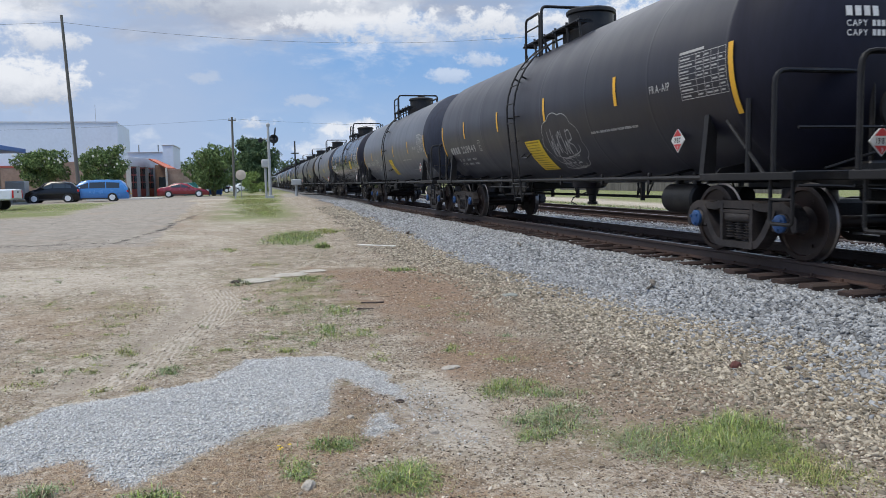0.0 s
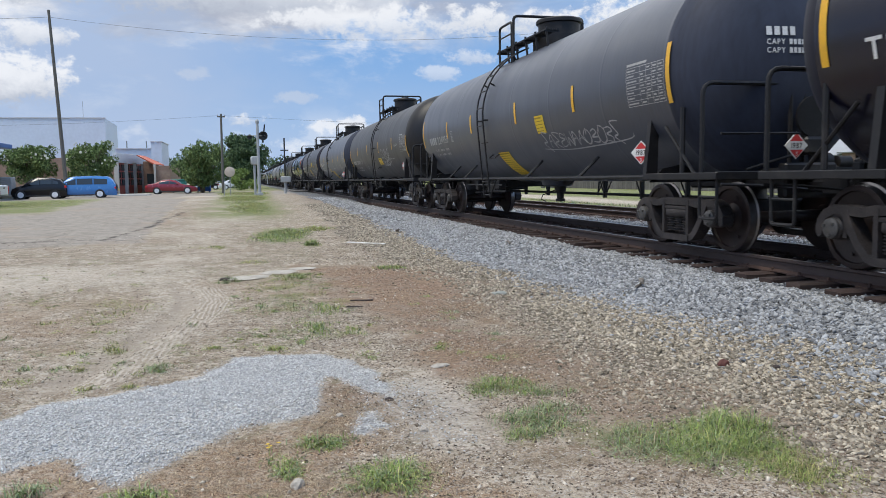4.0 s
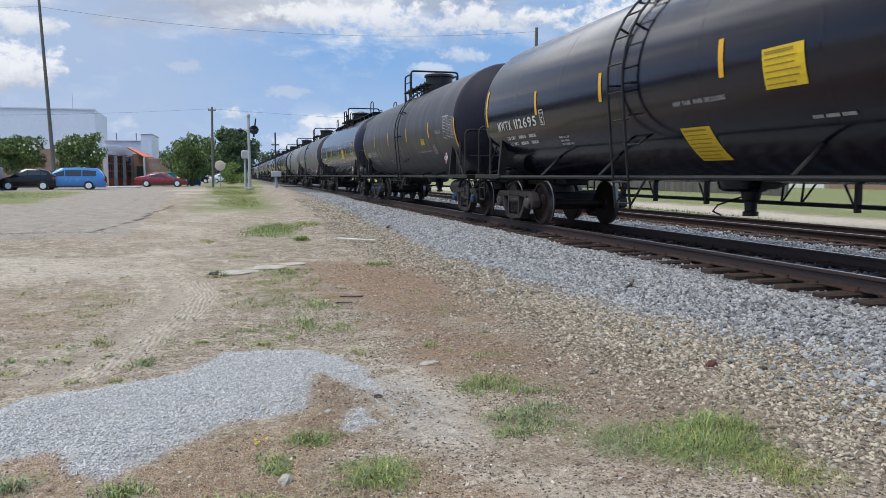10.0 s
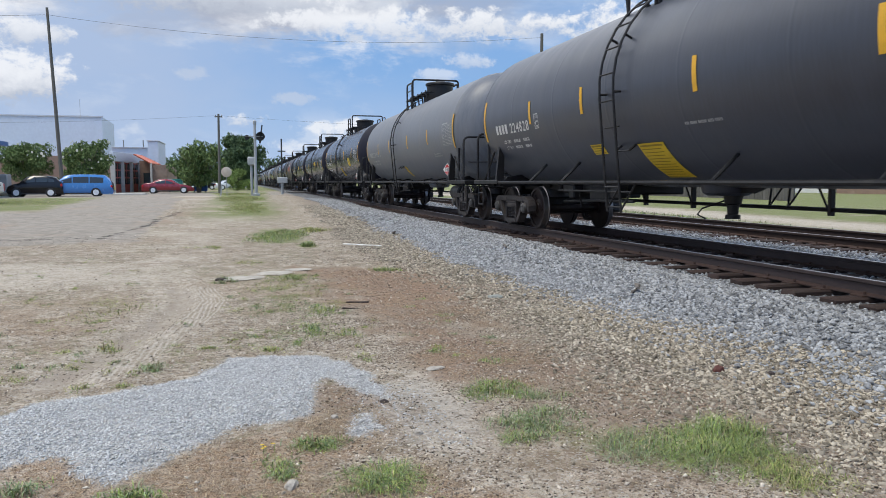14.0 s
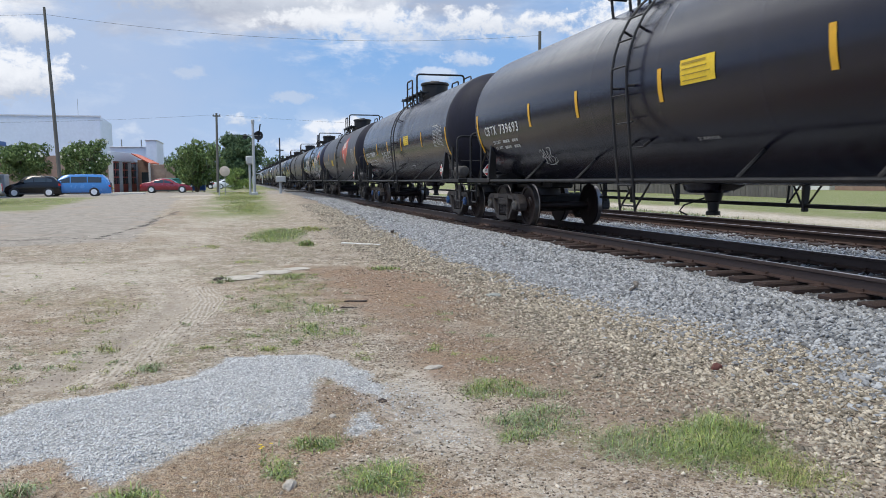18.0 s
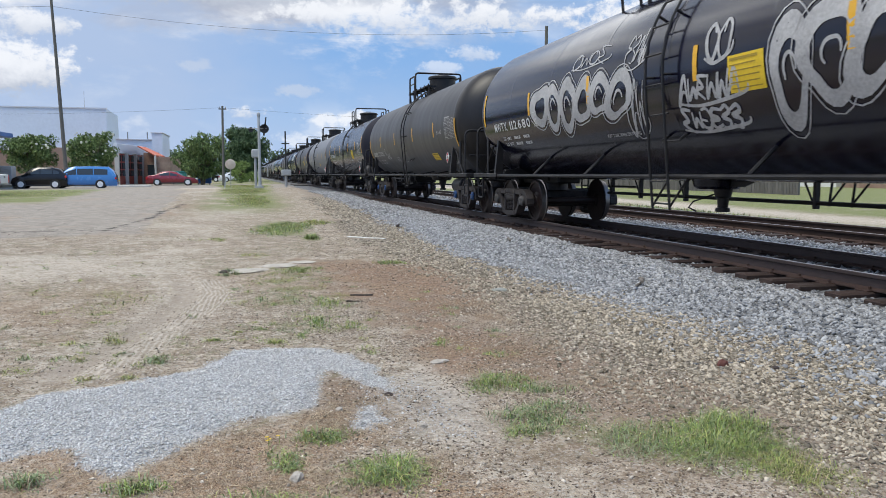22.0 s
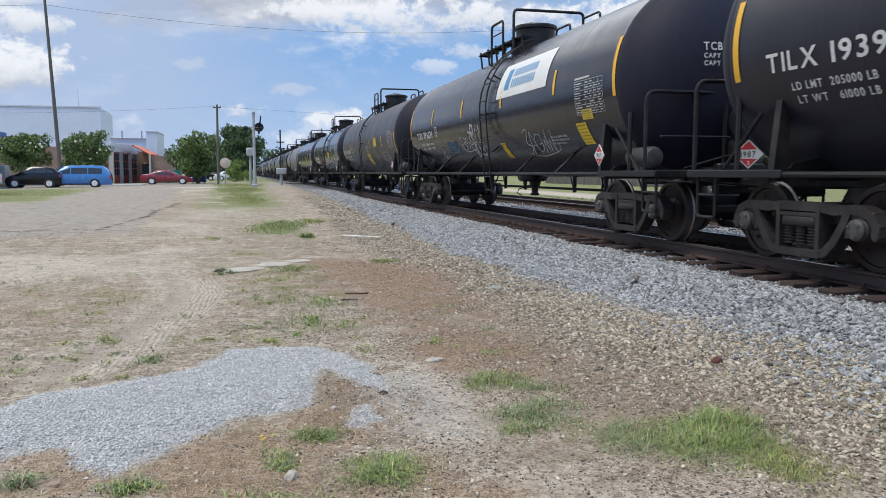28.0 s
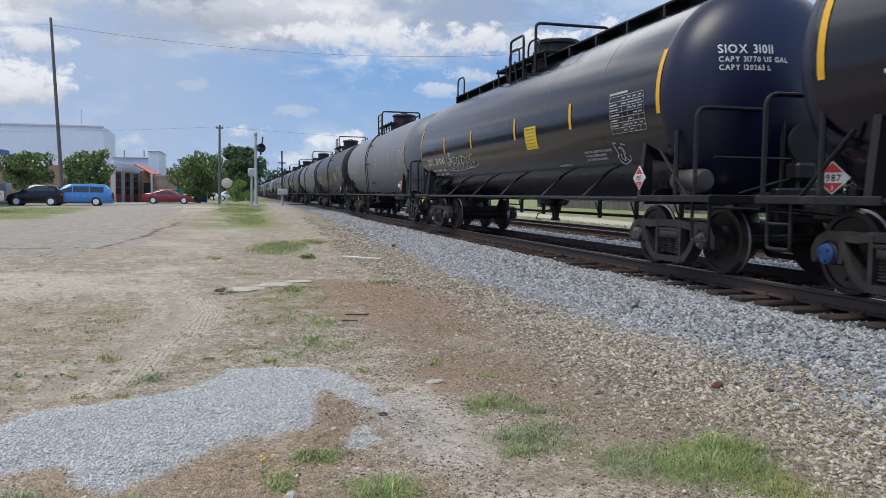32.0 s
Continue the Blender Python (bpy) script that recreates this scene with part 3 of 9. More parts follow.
    straw = np.maximum(thatch, 0.5 * sstep(0.42, 0.60, n1 * 0.5 + n2 * 0.5) * sstep(0.5, 2.0, -x) * sstep(5.9, 6.4, y) * (1 - sstep(9.5, 13, y)))
    straw = np.maximum(straw, 0.6 * weedy * sstep(0.42, 0.6, n1))
    straw = np.maximum(straw, 0.7 * brown * sstep(0.45, 0.60, n2))
    pale = sstep(0.42, 0.62, n3 * 0.6 + n1 * 0.5 - 0.05) * np.maximum(sstep(0.2, 1.5, -x) * sstep(11, 13, y), 0)
    pale = np.maximum(pale, (0.55 + 0.3 * sstep(4.2, 5.2, y)) * sstep(-0.15, 0.25, within(SCUFF, x, y) + 0.6 * (n2 - 0.5)))
    d = x - rut_line(y)
    track = np.exp(-((d + 0.16) / 0.34) ** 4) * sstep(5.9, 6.6, y) * (1 - sstep(11.4, 12.2, y))
    track = np.maximum(track, 0.8 * np.exp(-((d + 0.62) / 0.22) ** 2) * sstep(6.2, 7.2, y) * (1 - sstep(12, 14, y)))
    straw, brown, green = straw * (1 - track), brown * (1 - track), green * (1 - 0.85 * track)
    pale = np.maximum(pale, 0.75 * track)
    pale = np.maximum(pale, sstep(15.5, 16.1, x + wob) * (1 - sstep(18.1, 18.7, x + wob)))
    pale = np.maximum(pale, 0.8 * np.exp(-((x + 0.4) / 0.9) ** 2) * sstep(24, 30, y) * (1 - sstep(52, 58, y)))
    pale = np.maximum(pale, 0.9 * np.exp(-((x - 0.35 - 0.35 * (y - 12.8)) / 0.55) ** 2 - ((y - 12.8) / 0.55) ** 2))
    toe_at = np.interp(y, (3.0, 4.4, 5.6, 8.0, 10.5, 13.5, 16.5, 23.0, 34.0, 60.0), (3.0, 2.8, 2.75, 2.85, 2.95, 2.65, 2.45, 2.80, 2.9, 3.9))
    ball_at = np.interp(y, (3.0, 6.0, 8.0, 14.0, 25.0, 60.0), (4.75, 4.62, 4.45, 3.85, 4.10, 4.3))
    toe = sstep(-0.35, 0.45, x - toe_at + 1.1 * wob + 0.8 * (n2 - 0.5)) * (1 - sstep(-0.1, 0.3, x - ball_at + 0.6 * wob)) * (1 - 0.5 * brown)
    ball = sstep(-0.25, 0.20, x - ball_at + 0.8 * wob + 0.5 * (n2 - 0.5)) * (1 - sstep(13.8, 14.4, x))
    z0 = np.stack([patch, green, np.clip(asph, 0, 1), np.clip(brown, 0, 1)], -1)
    z1 = np.stack([np.clip(straw, 0, 1), np.clip(pale, 0, 1), np.clip(toe, 0, 1), np.clip(ball, 0, 1)], -1)
    return z0, z1


CRACK = ((-2.57, 34.2), (-2.63, 31.6), (-2.93, 29.3), (-2.85, 26.2), (-3.54, 20.7), (-4.38, 21.3), (-4.93, 20.9), (-6.5, 21.2))


def lines(x, y):
    """Across-track distance and strength of the tread print, and nearness to the broken asphalt edge."""
    near = np.full(np.shape(x), 1e9)
    for (ax, ay), (bx, by) in zip(CRACK, CRACK[1:]):
        dx, dy = bx - ax, by - ay
        t = np.clip(((x - ax) * dx + (y - ay) * dy) / (dx * dx + dy * dy), 0, 1)
        near = np.minimum(near, np.hypot(x - ax - t * dx, (y - ay - t * dy) * 0.45))
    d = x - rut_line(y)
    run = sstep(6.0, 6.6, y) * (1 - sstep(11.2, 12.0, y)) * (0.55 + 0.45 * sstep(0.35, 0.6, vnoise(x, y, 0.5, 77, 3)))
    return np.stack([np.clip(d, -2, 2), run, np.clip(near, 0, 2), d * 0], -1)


def graded(lo, hi, fine0, fine1, step, grow):
    out = list(np.arange(fine0, fine1, step))
    a, s = fine1, step
    while a < hi:
        out.append(a)
        s *= grow
        a += s
    out.append(hi)
    a, s = fine0, step
    while True:
        s *= grow
        a -= s
        if a < lo:
            break
        out.insert(0, a)
    out.insert(0, lo)
    return np.array(out)


def ground_material():
    m = bpy.data.materials.new("bare_ground")
    m.use_nodes = True
    nd, lk = m.node_tree.nodes, m.node_tree.links
    p = nd["Principled BSDF"]
    geo = nd.new("ShaderNodeNewGeometry")

    def attr(name):
        a = nd.new("ShaderNodeAttribute")
        a.attribute_name = name
        s = nd.new("ShaderNodeSeparateColor")
        lk.new(a.outputs["Color"], s.inputs[0])
        return [*s.outputs, a.outputs["Alpha"]]

    A, B, C = attr("cover_a"), attr("cover_b"), attr("cover_c")

    def tex(sc, det, rough=0.6):
        n = nd.new("ShaderNodeTexNoise")
        n.inputs["Scale"].default_value, n.inputs["Detail"].default_value, n.inputs["Roughness"].default_value = sc, det, rough
        lk.new(geo.outputs["Position"], n.inputs["Vector"])
        return n.outputs["Fac"]

    def remap(s, lo, hi, a, b):
        r = nd.new("ShaderNodeMapRange")
        for k, v in (("From Min", lo), ("From Max", hi), ("To Min", a), ("To Max", b)):
            r.inputs[k].default_value = v
        lk.new(s, r.inputs[0])
        return r.outputs[0]

    def mul(a, b, op="MULTIPLY"):
        n = nd.new("ShaderNodeMath")
        n.operation = op
        for i, s in enumerate((a, b)):
            if isinstance(s, (int, float)):
                n.inputs[i].default_value = s
            else:
                lk.new(s, n.inputs[i])
        return n.outputs[0]

    def mix(f, a, b):
        n = nd.new("ShaderNodeMix")
        n.data_type = "RGBA"
        lk.new(f, n.inputs[0])
        for i, s in ((6, a), (7, b)):
            if isinstance(s, tuple):
                n.inputs[i].default_value = (*s, 1)
            else:
                lk.new(s, n.inputs[i])
        return n.outputs[2]

    n_big, n_mid, n_fine, n_grit = tex(0.5, 6), tex(3.0, 8, 0.7), tex(22, 6, 0.7), tex(110, 4, 0.7)
    vor = nd.new("ShaderNodeTexVoronoi")
    vor.inputs["Scale"].default_value = 24.0
    lk.new(geo.outputs["Position"], vor.inputs["Vector"])
    vor2 = nd.new("ShaderNodeTexVoronoi")
    vor2.inputs["Scale"].default_value = 75.0
    lk.new(geo.outputs["Position"], vor2.inputs["Vector"])

    def sep_val(v):
        s = nd.new("ShaderNodeSeparateColor")
        lk.new(v.outputs["Color"], s.inputs[0])
        return s.outputs[0]

    stone, peb = sep_val(vor), sep_val(vor2)
    n_clod = tex(7.5, 7, 0.75)
    soil = mix(remap(n_mid, 0.42, 0.58, 0, 1), (0.35, 0.282, 0.205), (0.60, 0.515, 0.41))
    soil = mix(remap(n_clod, 0.50, 0.58, 0, 0.75), soil, (0.26, 0.200, 0.142))
    soil = mix(remap(n_fine, 0.51, 0.56, 0, 0.85), soil, (0.21, 0.160, 0.112))
    soil = mix(remap(n_grit, 0.54, 0.60, 0, 0.85), soil, (0.13, 0.098, 0.072))
    soil = mix(remap(peb, 0.74, 0.96, 0, 0.75), soil, (0.50, 0.475, 0.43))
    weed = mul(remap(n_big, 0.44, 0.58, 0, 1), remap(tex(9.0, 7, 0.75), 0.50, 0.60, 0, 0.75))
    soil = mix(weed, soil, (0.17, 0.165, 0.085))
    pale = mix(remap(n_fine, 0.42, 0.66, 0, 1), (0.61, 0.545, 0.455), (0.39, 0.335, 0.265))
    soil = mix(mul(B[1], remap(n_clod, 0.35, 0.6, 0.95, 0.45)), soil, pale)
    brown = mix(remap(n_fine, 0.45, 0.56, 0, 1), (0.150, 0.092, 0.060), (0.345, 0.230, 0.158))
    brown = mix(remap(n_grit, 0.53, 0.60, 0, 0.7), brown, (0.45, 0.345, 0.26))
    soil = mix(mul(A[3], remap(n_mid, 0.35, 0.58, 0.60, 1.0)), soil, brown)
    straw = mix(remap(n_grit, 0.45, 0.56, 0, 1), (0.46, 0.33, 0.215), (0.17, 0.105, 0.07))
    soil = mix(mul(B[0], remap(n_fine, 0.36, 0.56, 0.25, 0.95)), soil, straw)
    asph = mix(remap(n_mid, 0.35, 0.65, 0, 1), (0.250, 0.221, 0.187), (0.375, 0.335, 0.285))
    asph = mix(remap(n_fine, 0.52, 0.70, 0, 0.6), asph, (0.12, 0.108, 0.095))
    warm = remap(n_big, 0.55, 0.72, 0, 0.6)
    asph = mix(warm, asph, (0.36, 0.27, 0.20))
    crk = nd.new("ShaderNodeTexVoronoi")
    crk.feature = "DISTANCE_TO_EDGE"
    crk.inputs["Scale"].default_value = 0.33
    wv = nd.new("ShaderNodeVectorMath")
    wv.operation = "MULTIPLY_ADD"
    tn = nd.new("ShaderNodeTexNoise")
    tn.inputs["Scale"].default_value = 1.3
    tn.inputs["Detail"].default_value = 5
    lk.new(geo.outputs["Position"], tn.inputs["Vector"])
    wv.inputs[1].default_value = (1.1, 1.1, 0)
    lk.new(tn.outputs["Color"], wv.inputs[0])
    lk.new(geo.outputs["Position"], wv.inputs[2])
    lk.new(wv.outputs[0], crk.inputs["Vector"])
    asph = mix(remap(crk.outputs["Distance"], 0.0, 0.012, 0.4, 0.0), asph, (0.085, 0.075, 0.065))
    # tread print: lit ridge tops and shaded grooves painted into the soil colour
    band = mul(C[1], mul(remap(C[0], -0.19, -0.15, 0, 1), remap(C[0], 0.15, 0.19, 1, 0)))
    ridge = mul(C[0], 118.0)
    tread_shade = mul(mul(ridge, mul(n_clod, 3.0), "ADD"), 0.0, "SINE")
    soil = mix(mul(band, remap(tread_shade, -0.2, 0.9, 0.0, 0.30)), soil, (0.22, 0.17, 0.125))
    soil = mix(mul(band, remap(tread_shade, -0.9, -0.3, 0.4, 0.0)), soil, (0.66, 0.60, 0.51))
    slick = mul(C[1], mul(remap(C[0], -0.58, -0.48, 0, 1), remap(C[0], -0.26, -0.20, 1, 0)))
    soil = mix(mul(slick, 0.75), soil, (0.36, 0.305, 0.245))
    col = mix(A[2], soil, asph)
    edge = mul(C[2], mul(remap(n_clod, 0.4, 0.6, -0.10, 0.14), remap(n_mid, 0.4, 0.6, -0.10, 0.10), "ADD"), "ADD")
    col = mix(remap(edge, 0.0, 0.11, 0.9, 0.0), col, (0.060, 0.052, 0.044))
    grav = mix(peb, (0.38, 0.375, 0.365), (0.56, 0.555, 0.54))
    grav = mix(remap(n_mid, 0.50, 0.68, 0, 0.6), grav, (0.50, 0.465, 0.41))
    col = mix(A[0], col, grav)
    toe = mix(stone, (0.165, 0.128, 0.097), (0.385, 0.325, 0.262))
    col = mix(mul(B[2], remap(stone, 0.15, 0.4, 0.35, 0.95)), col, toe)
    # ballast bed darker than its stones: shade of the gaps put into colour
    ball = mix(stone, (0.09, 0.093, 0.099), (0.24, 0.247, 0.258))
    col = mix(B[3], col, ball)
    grass = mix(remap(n_fine, 0.35, 0.65, 0, 1), (0.095, 0.145, 0.035), (0.215, 0.24, 0.080))
    grass = mix(remap(n_mid, 0.52, 0.7, 0, 0.5), grass, (0.20, 0.19, 0.08))
    col = mix(mul(A[1], remap(n_fine, 0.38, 0.55, 0.45, 1.0)), col, grass)
    lk.new(col, p.inputs["Base Color"])
    p.inputs["Roughness"].default_value = 0.95
    p.inputs["Specular IOR Level"].default_value = 0.2
    rocky = mul(mul(A[0], B[2], "MAXIMUM"), B[3], "MAXIMUM")
    h = mul(mul(n_fine, 0.5), mul(n_grit, 0.35), "ADD")
    h = mul(h, mul(mul(vor.outputs["Distance"], -1.4), rocky), "ADD")
    h = mul(h, mul(mul(vor2.outputs["Distance"], -0.5), remap(A[2], 0, 1, 1, 0.4)), "ADD")
    bp = nd.new("ShaderNodeBump")
    bp.inputs["Strength"].default_value, bp.inputs["Distance"].default_value = 0.9, 0.03
    lk.new(h, bp.inputs["Height"])
    lk.new(bp.outputs[0], p.inputs["Normal"])
    return m


def build_ground():
    xs = graded(-3000, 3000, -3.0, 6.0, 0.065, 1.075)
    ys = graded(-1500, 3600, 3.0, 9.0, 0.065, 1.03)
    X, Y = np.meshgrid(xs, ys)
    Z = height(X, Y)
    v = np.stack([X.ravel(), Y.ravel(), Z.ravel()], 1)
    nx, ny = len(xs), len(ys)
    i = (np.arange(ny - 1)[:, None] * nx + np.arange(nx - 1)[None]).ravel()
    f = np.stack([i, i + 1, i + nx + 1, i + nx], 1)
    me = bpy.data.meshes.new("ground")
    me.vertices.add(len(v))
    me.vertices.foreach_set("co", v.ravel())
    me.loops.add(f.size)
    me.loops.foreach_set("vertex_index", f.ravel())
    me.polygons.add(len(f))
    me.polygons.foreach_set("loop_start", np.arange(len(f)) * 4)
    me.polygons.foreach_set("loop_total", np.full(len(f), 4))
    me.polygons.foreach_set("use_smooth", np.ones(len(f), bool))
    me.update()
    z0, z1 = zones(X.ravel(), Y.ravel())
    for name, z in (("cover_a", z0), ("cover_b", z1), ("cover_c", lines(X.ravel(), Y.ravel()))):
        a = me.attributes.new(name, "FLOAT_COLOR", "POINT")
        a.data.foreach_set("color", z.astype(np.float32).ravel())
    me.materials.append(ground_material())
    return tagged(new("ground", me), "bare tan dirt and gravel yard with patchy grass beside the railway", "ground", kind="structure")


ground = build_ground()

# ---- the two tracks ----
M["rail_rust"] = material("rusty_rail_steel", (0.048, 0.027, 0.022), 0.75, var=0.35, scale=3, fine=40, stain=(0.075, 0.040, 0.030), stain_at=(0.5, 0.8))
M["rail_web"] = material("brown_grey_rail_web", (0.046, 0.031, 0.029), 0.7, var=0.25, scale=2, fine=40, stretch=(1, 0.2, 1))
M["rail_top"] = material("worn_rail_head", (0.34, 0.30, 0.29), 0.32, metal=0.8, var=0.2, scale=2, fine=30, stretch=(1, 0.1, 1))
M["tie"] = material("weathered_creosote_timber", (0.040, 0.024, 0.020), 0.85, var=0.4, scale=5, fine=45, stretch=(0.3, 3, 2), bump=0.006, stain=(0.060, 0.046, 0.037), stain_at=(0.5, 0.85))
M["plate"] = material("rusty_tie_plate", (0.055, 0.030, 0.022), 0.8, var=0.3, scale=8, fine=50)


def rail_shape(y0, y1):
    prof = [(-0.075, 0.0), (-0.075, 0.012), (-0.012, 0.032), (-0.009, 0.125), (-0.036, 0.135), (-0.036, 0.165), (-0.028, 0.172), (0.028, 0.172), (0.036, 0.165), (0.036, 0.135), (0.009, 0.125), (0.012, 0.032), (0.075, 0.012), (0.075, 0.0)]
    kinds = [0, 0, 1, 1, 1, 1, 2, 1, 1, 1, 1, 0, 0, 0]
    s = Shape()
    n = len(prof)
    for y in (y0, y1):
        for a, b in prof:
            s.v.append((a, y, b))
    for i in range(n):
        j = (i + 1) % n
        s.face((i, j, n + j, n + i), kinds[i])
    s.face(range(n))
    s.face(range(n, 2 * n))
    return s


def build_track(cx, label, seed):
    r = random.Random(seed)
    root = thing("railway_track", pose(cx, 0, 0), label, "railway track", "parallel tracks", "structure")
    rail_me = rail_shape(-120, 1500).mesh("rail", M["rail_rust"], M["rail_web"], M["rail_top"], smooth=25)
    for sx in (-1, 1):
        child("rail", rail_me, root, pose(sx * GAUGE / 2, 0, RAIL_Z - 0.172), "brown rusted steel rail with a worn bright head")
    tie_mes = []
    for k in range(5):
        s = Shape()
        s.box(-1.30, 1.30, -0.115, 0.115, -0.16, 0.0, 0.018)
        s.v = [(a + 0.012 * r.uniform(-1, 1), b + 0.012 * r.uniform(-1, 1), c + 0.008 * r.uniform(-1, 1)) for a, b, c in s.v]
        for sx in (-1, 1):
            s.box(sx * GAUGE / 2 - 0.18, sx * GAUGE / 2 + 0.18, -0.09, 0.09, -0.01, 0.016, 0.006, mat=1)
            for d in (-0.10, 0.10):
                s.box(sx * GAUGE / 2 + d - 0.014, sx * GAUGE / 2 + d + 0.014, -0.05, -0.02, 0.0, 0.05, 0.006, mat=1)
        tie_mes.append(s.mesh("tie", M["tie"], M["plate"], smooth=30))
    count = 130 if seed == 1 else 110
    y = 1.0
    for k in range(count):
        child("tie", tie_mes[r.randrange(5)], root, pose(r.uniform(-0.09, 0.09), y, RAIL_Z - 0.172 + r.uniform(-0.006, 0.0), 0, r.uniform(-0.5, 0.5), r.uniform(-1.6, 1.6)))
        y += 0.52 + r.uniform(-0.03, 0.03)
    rest = Shape()
    while y < 260:
        rest.box(-1.30, 1.30, y - 0.115, y + 0.115, RAIL_Z - 0.32, RAIL_Z - 0.176, 0)
        y += 0.54
    far_ties = part("far_ties", rest, M["tie"], root, smooth=0)
    far_ties["kind"] = "stuff"
    return root


build_track(TRACKS[0], "main railway track with rusty rails on dark timber ties", 1)
build_track(TRACKS[1], "empty second railway track with rusty rails on grey ballast", 2)

# ---- the tank cars ----
CAR, TRUCK_AT = 17.60, 2.0          # coupled length; lead coupler plane to truck centre
RT, ZC = 1.55, 2.49                 # tank radius and the height of its axis over the rail
TAN, HEAD = 7.38, 0.77              # half length of the straight shell, depth of the head


# builds of car by their top gear: side rail from and to, cross rail, ladder
BUILDS = {"flat": (9.42, 10.30, 9.30, 9.25), "round": (8.55, 9.42, 7.80, 7.75)}


def along(c):
    return c - CAR / 2


def tank_shape(sides=60):
    s = Shape()
    prof = []
    for k in range(9):
        a = math.pi / 2 * (1 - k / 8.0)
        prof.append((-TAN - HEAD * math.sin(a), max(RT * math.cos(a), 0.004)))
    seams = [-TAN + 0.02, -5.4, -3.2, -1.05, 1.05, 3.2, 5.4, TAN - 0.02]
    for y in seams:
        prof += [(y - 0.06, RT), (y - 0.024, RT), (y - 0.014, RT + 0.001), (y + 0.014, RT + 0.001), (y + 0.024, RT), (y + 0.06, RT)]
    for k in range(9):
        a = math.pi / 2 * k / 8.0
        prof.append((TAN + HEAD * math.sin(a), max(RT * math.cos(a), 0.004)))
    prof.sort(key=lambda q: q[0])
    ends = [1 if abs(a[0] + b[0]) / 2 > TAN else 0 for a, b in zip(prof, prof[1:])]
    s.lathe(prof, "y", (0, 0, ZC), sides, mats=ends)
    # rounded bottom sump
    s.lathe([(ZC - RT - 0.12, 0.30), (ZC - RT - 0.08, 0.36), (ZC - RT + 0.05, 0.40)], "z", (0, 0, 0), 20)
    return s


def coil(s, x, y, z0, z1, r, turns=6):
    prof = []
    for k in range(turns * 4 + 1):
        z = z0 + (z1 - z0) * k / (turns * 4)
        prof.append((z, r * (1.0 if k % 4 in (1, 2) else 0.74)))
    s.lathe(prof, "z", (x, y, 0), 8)


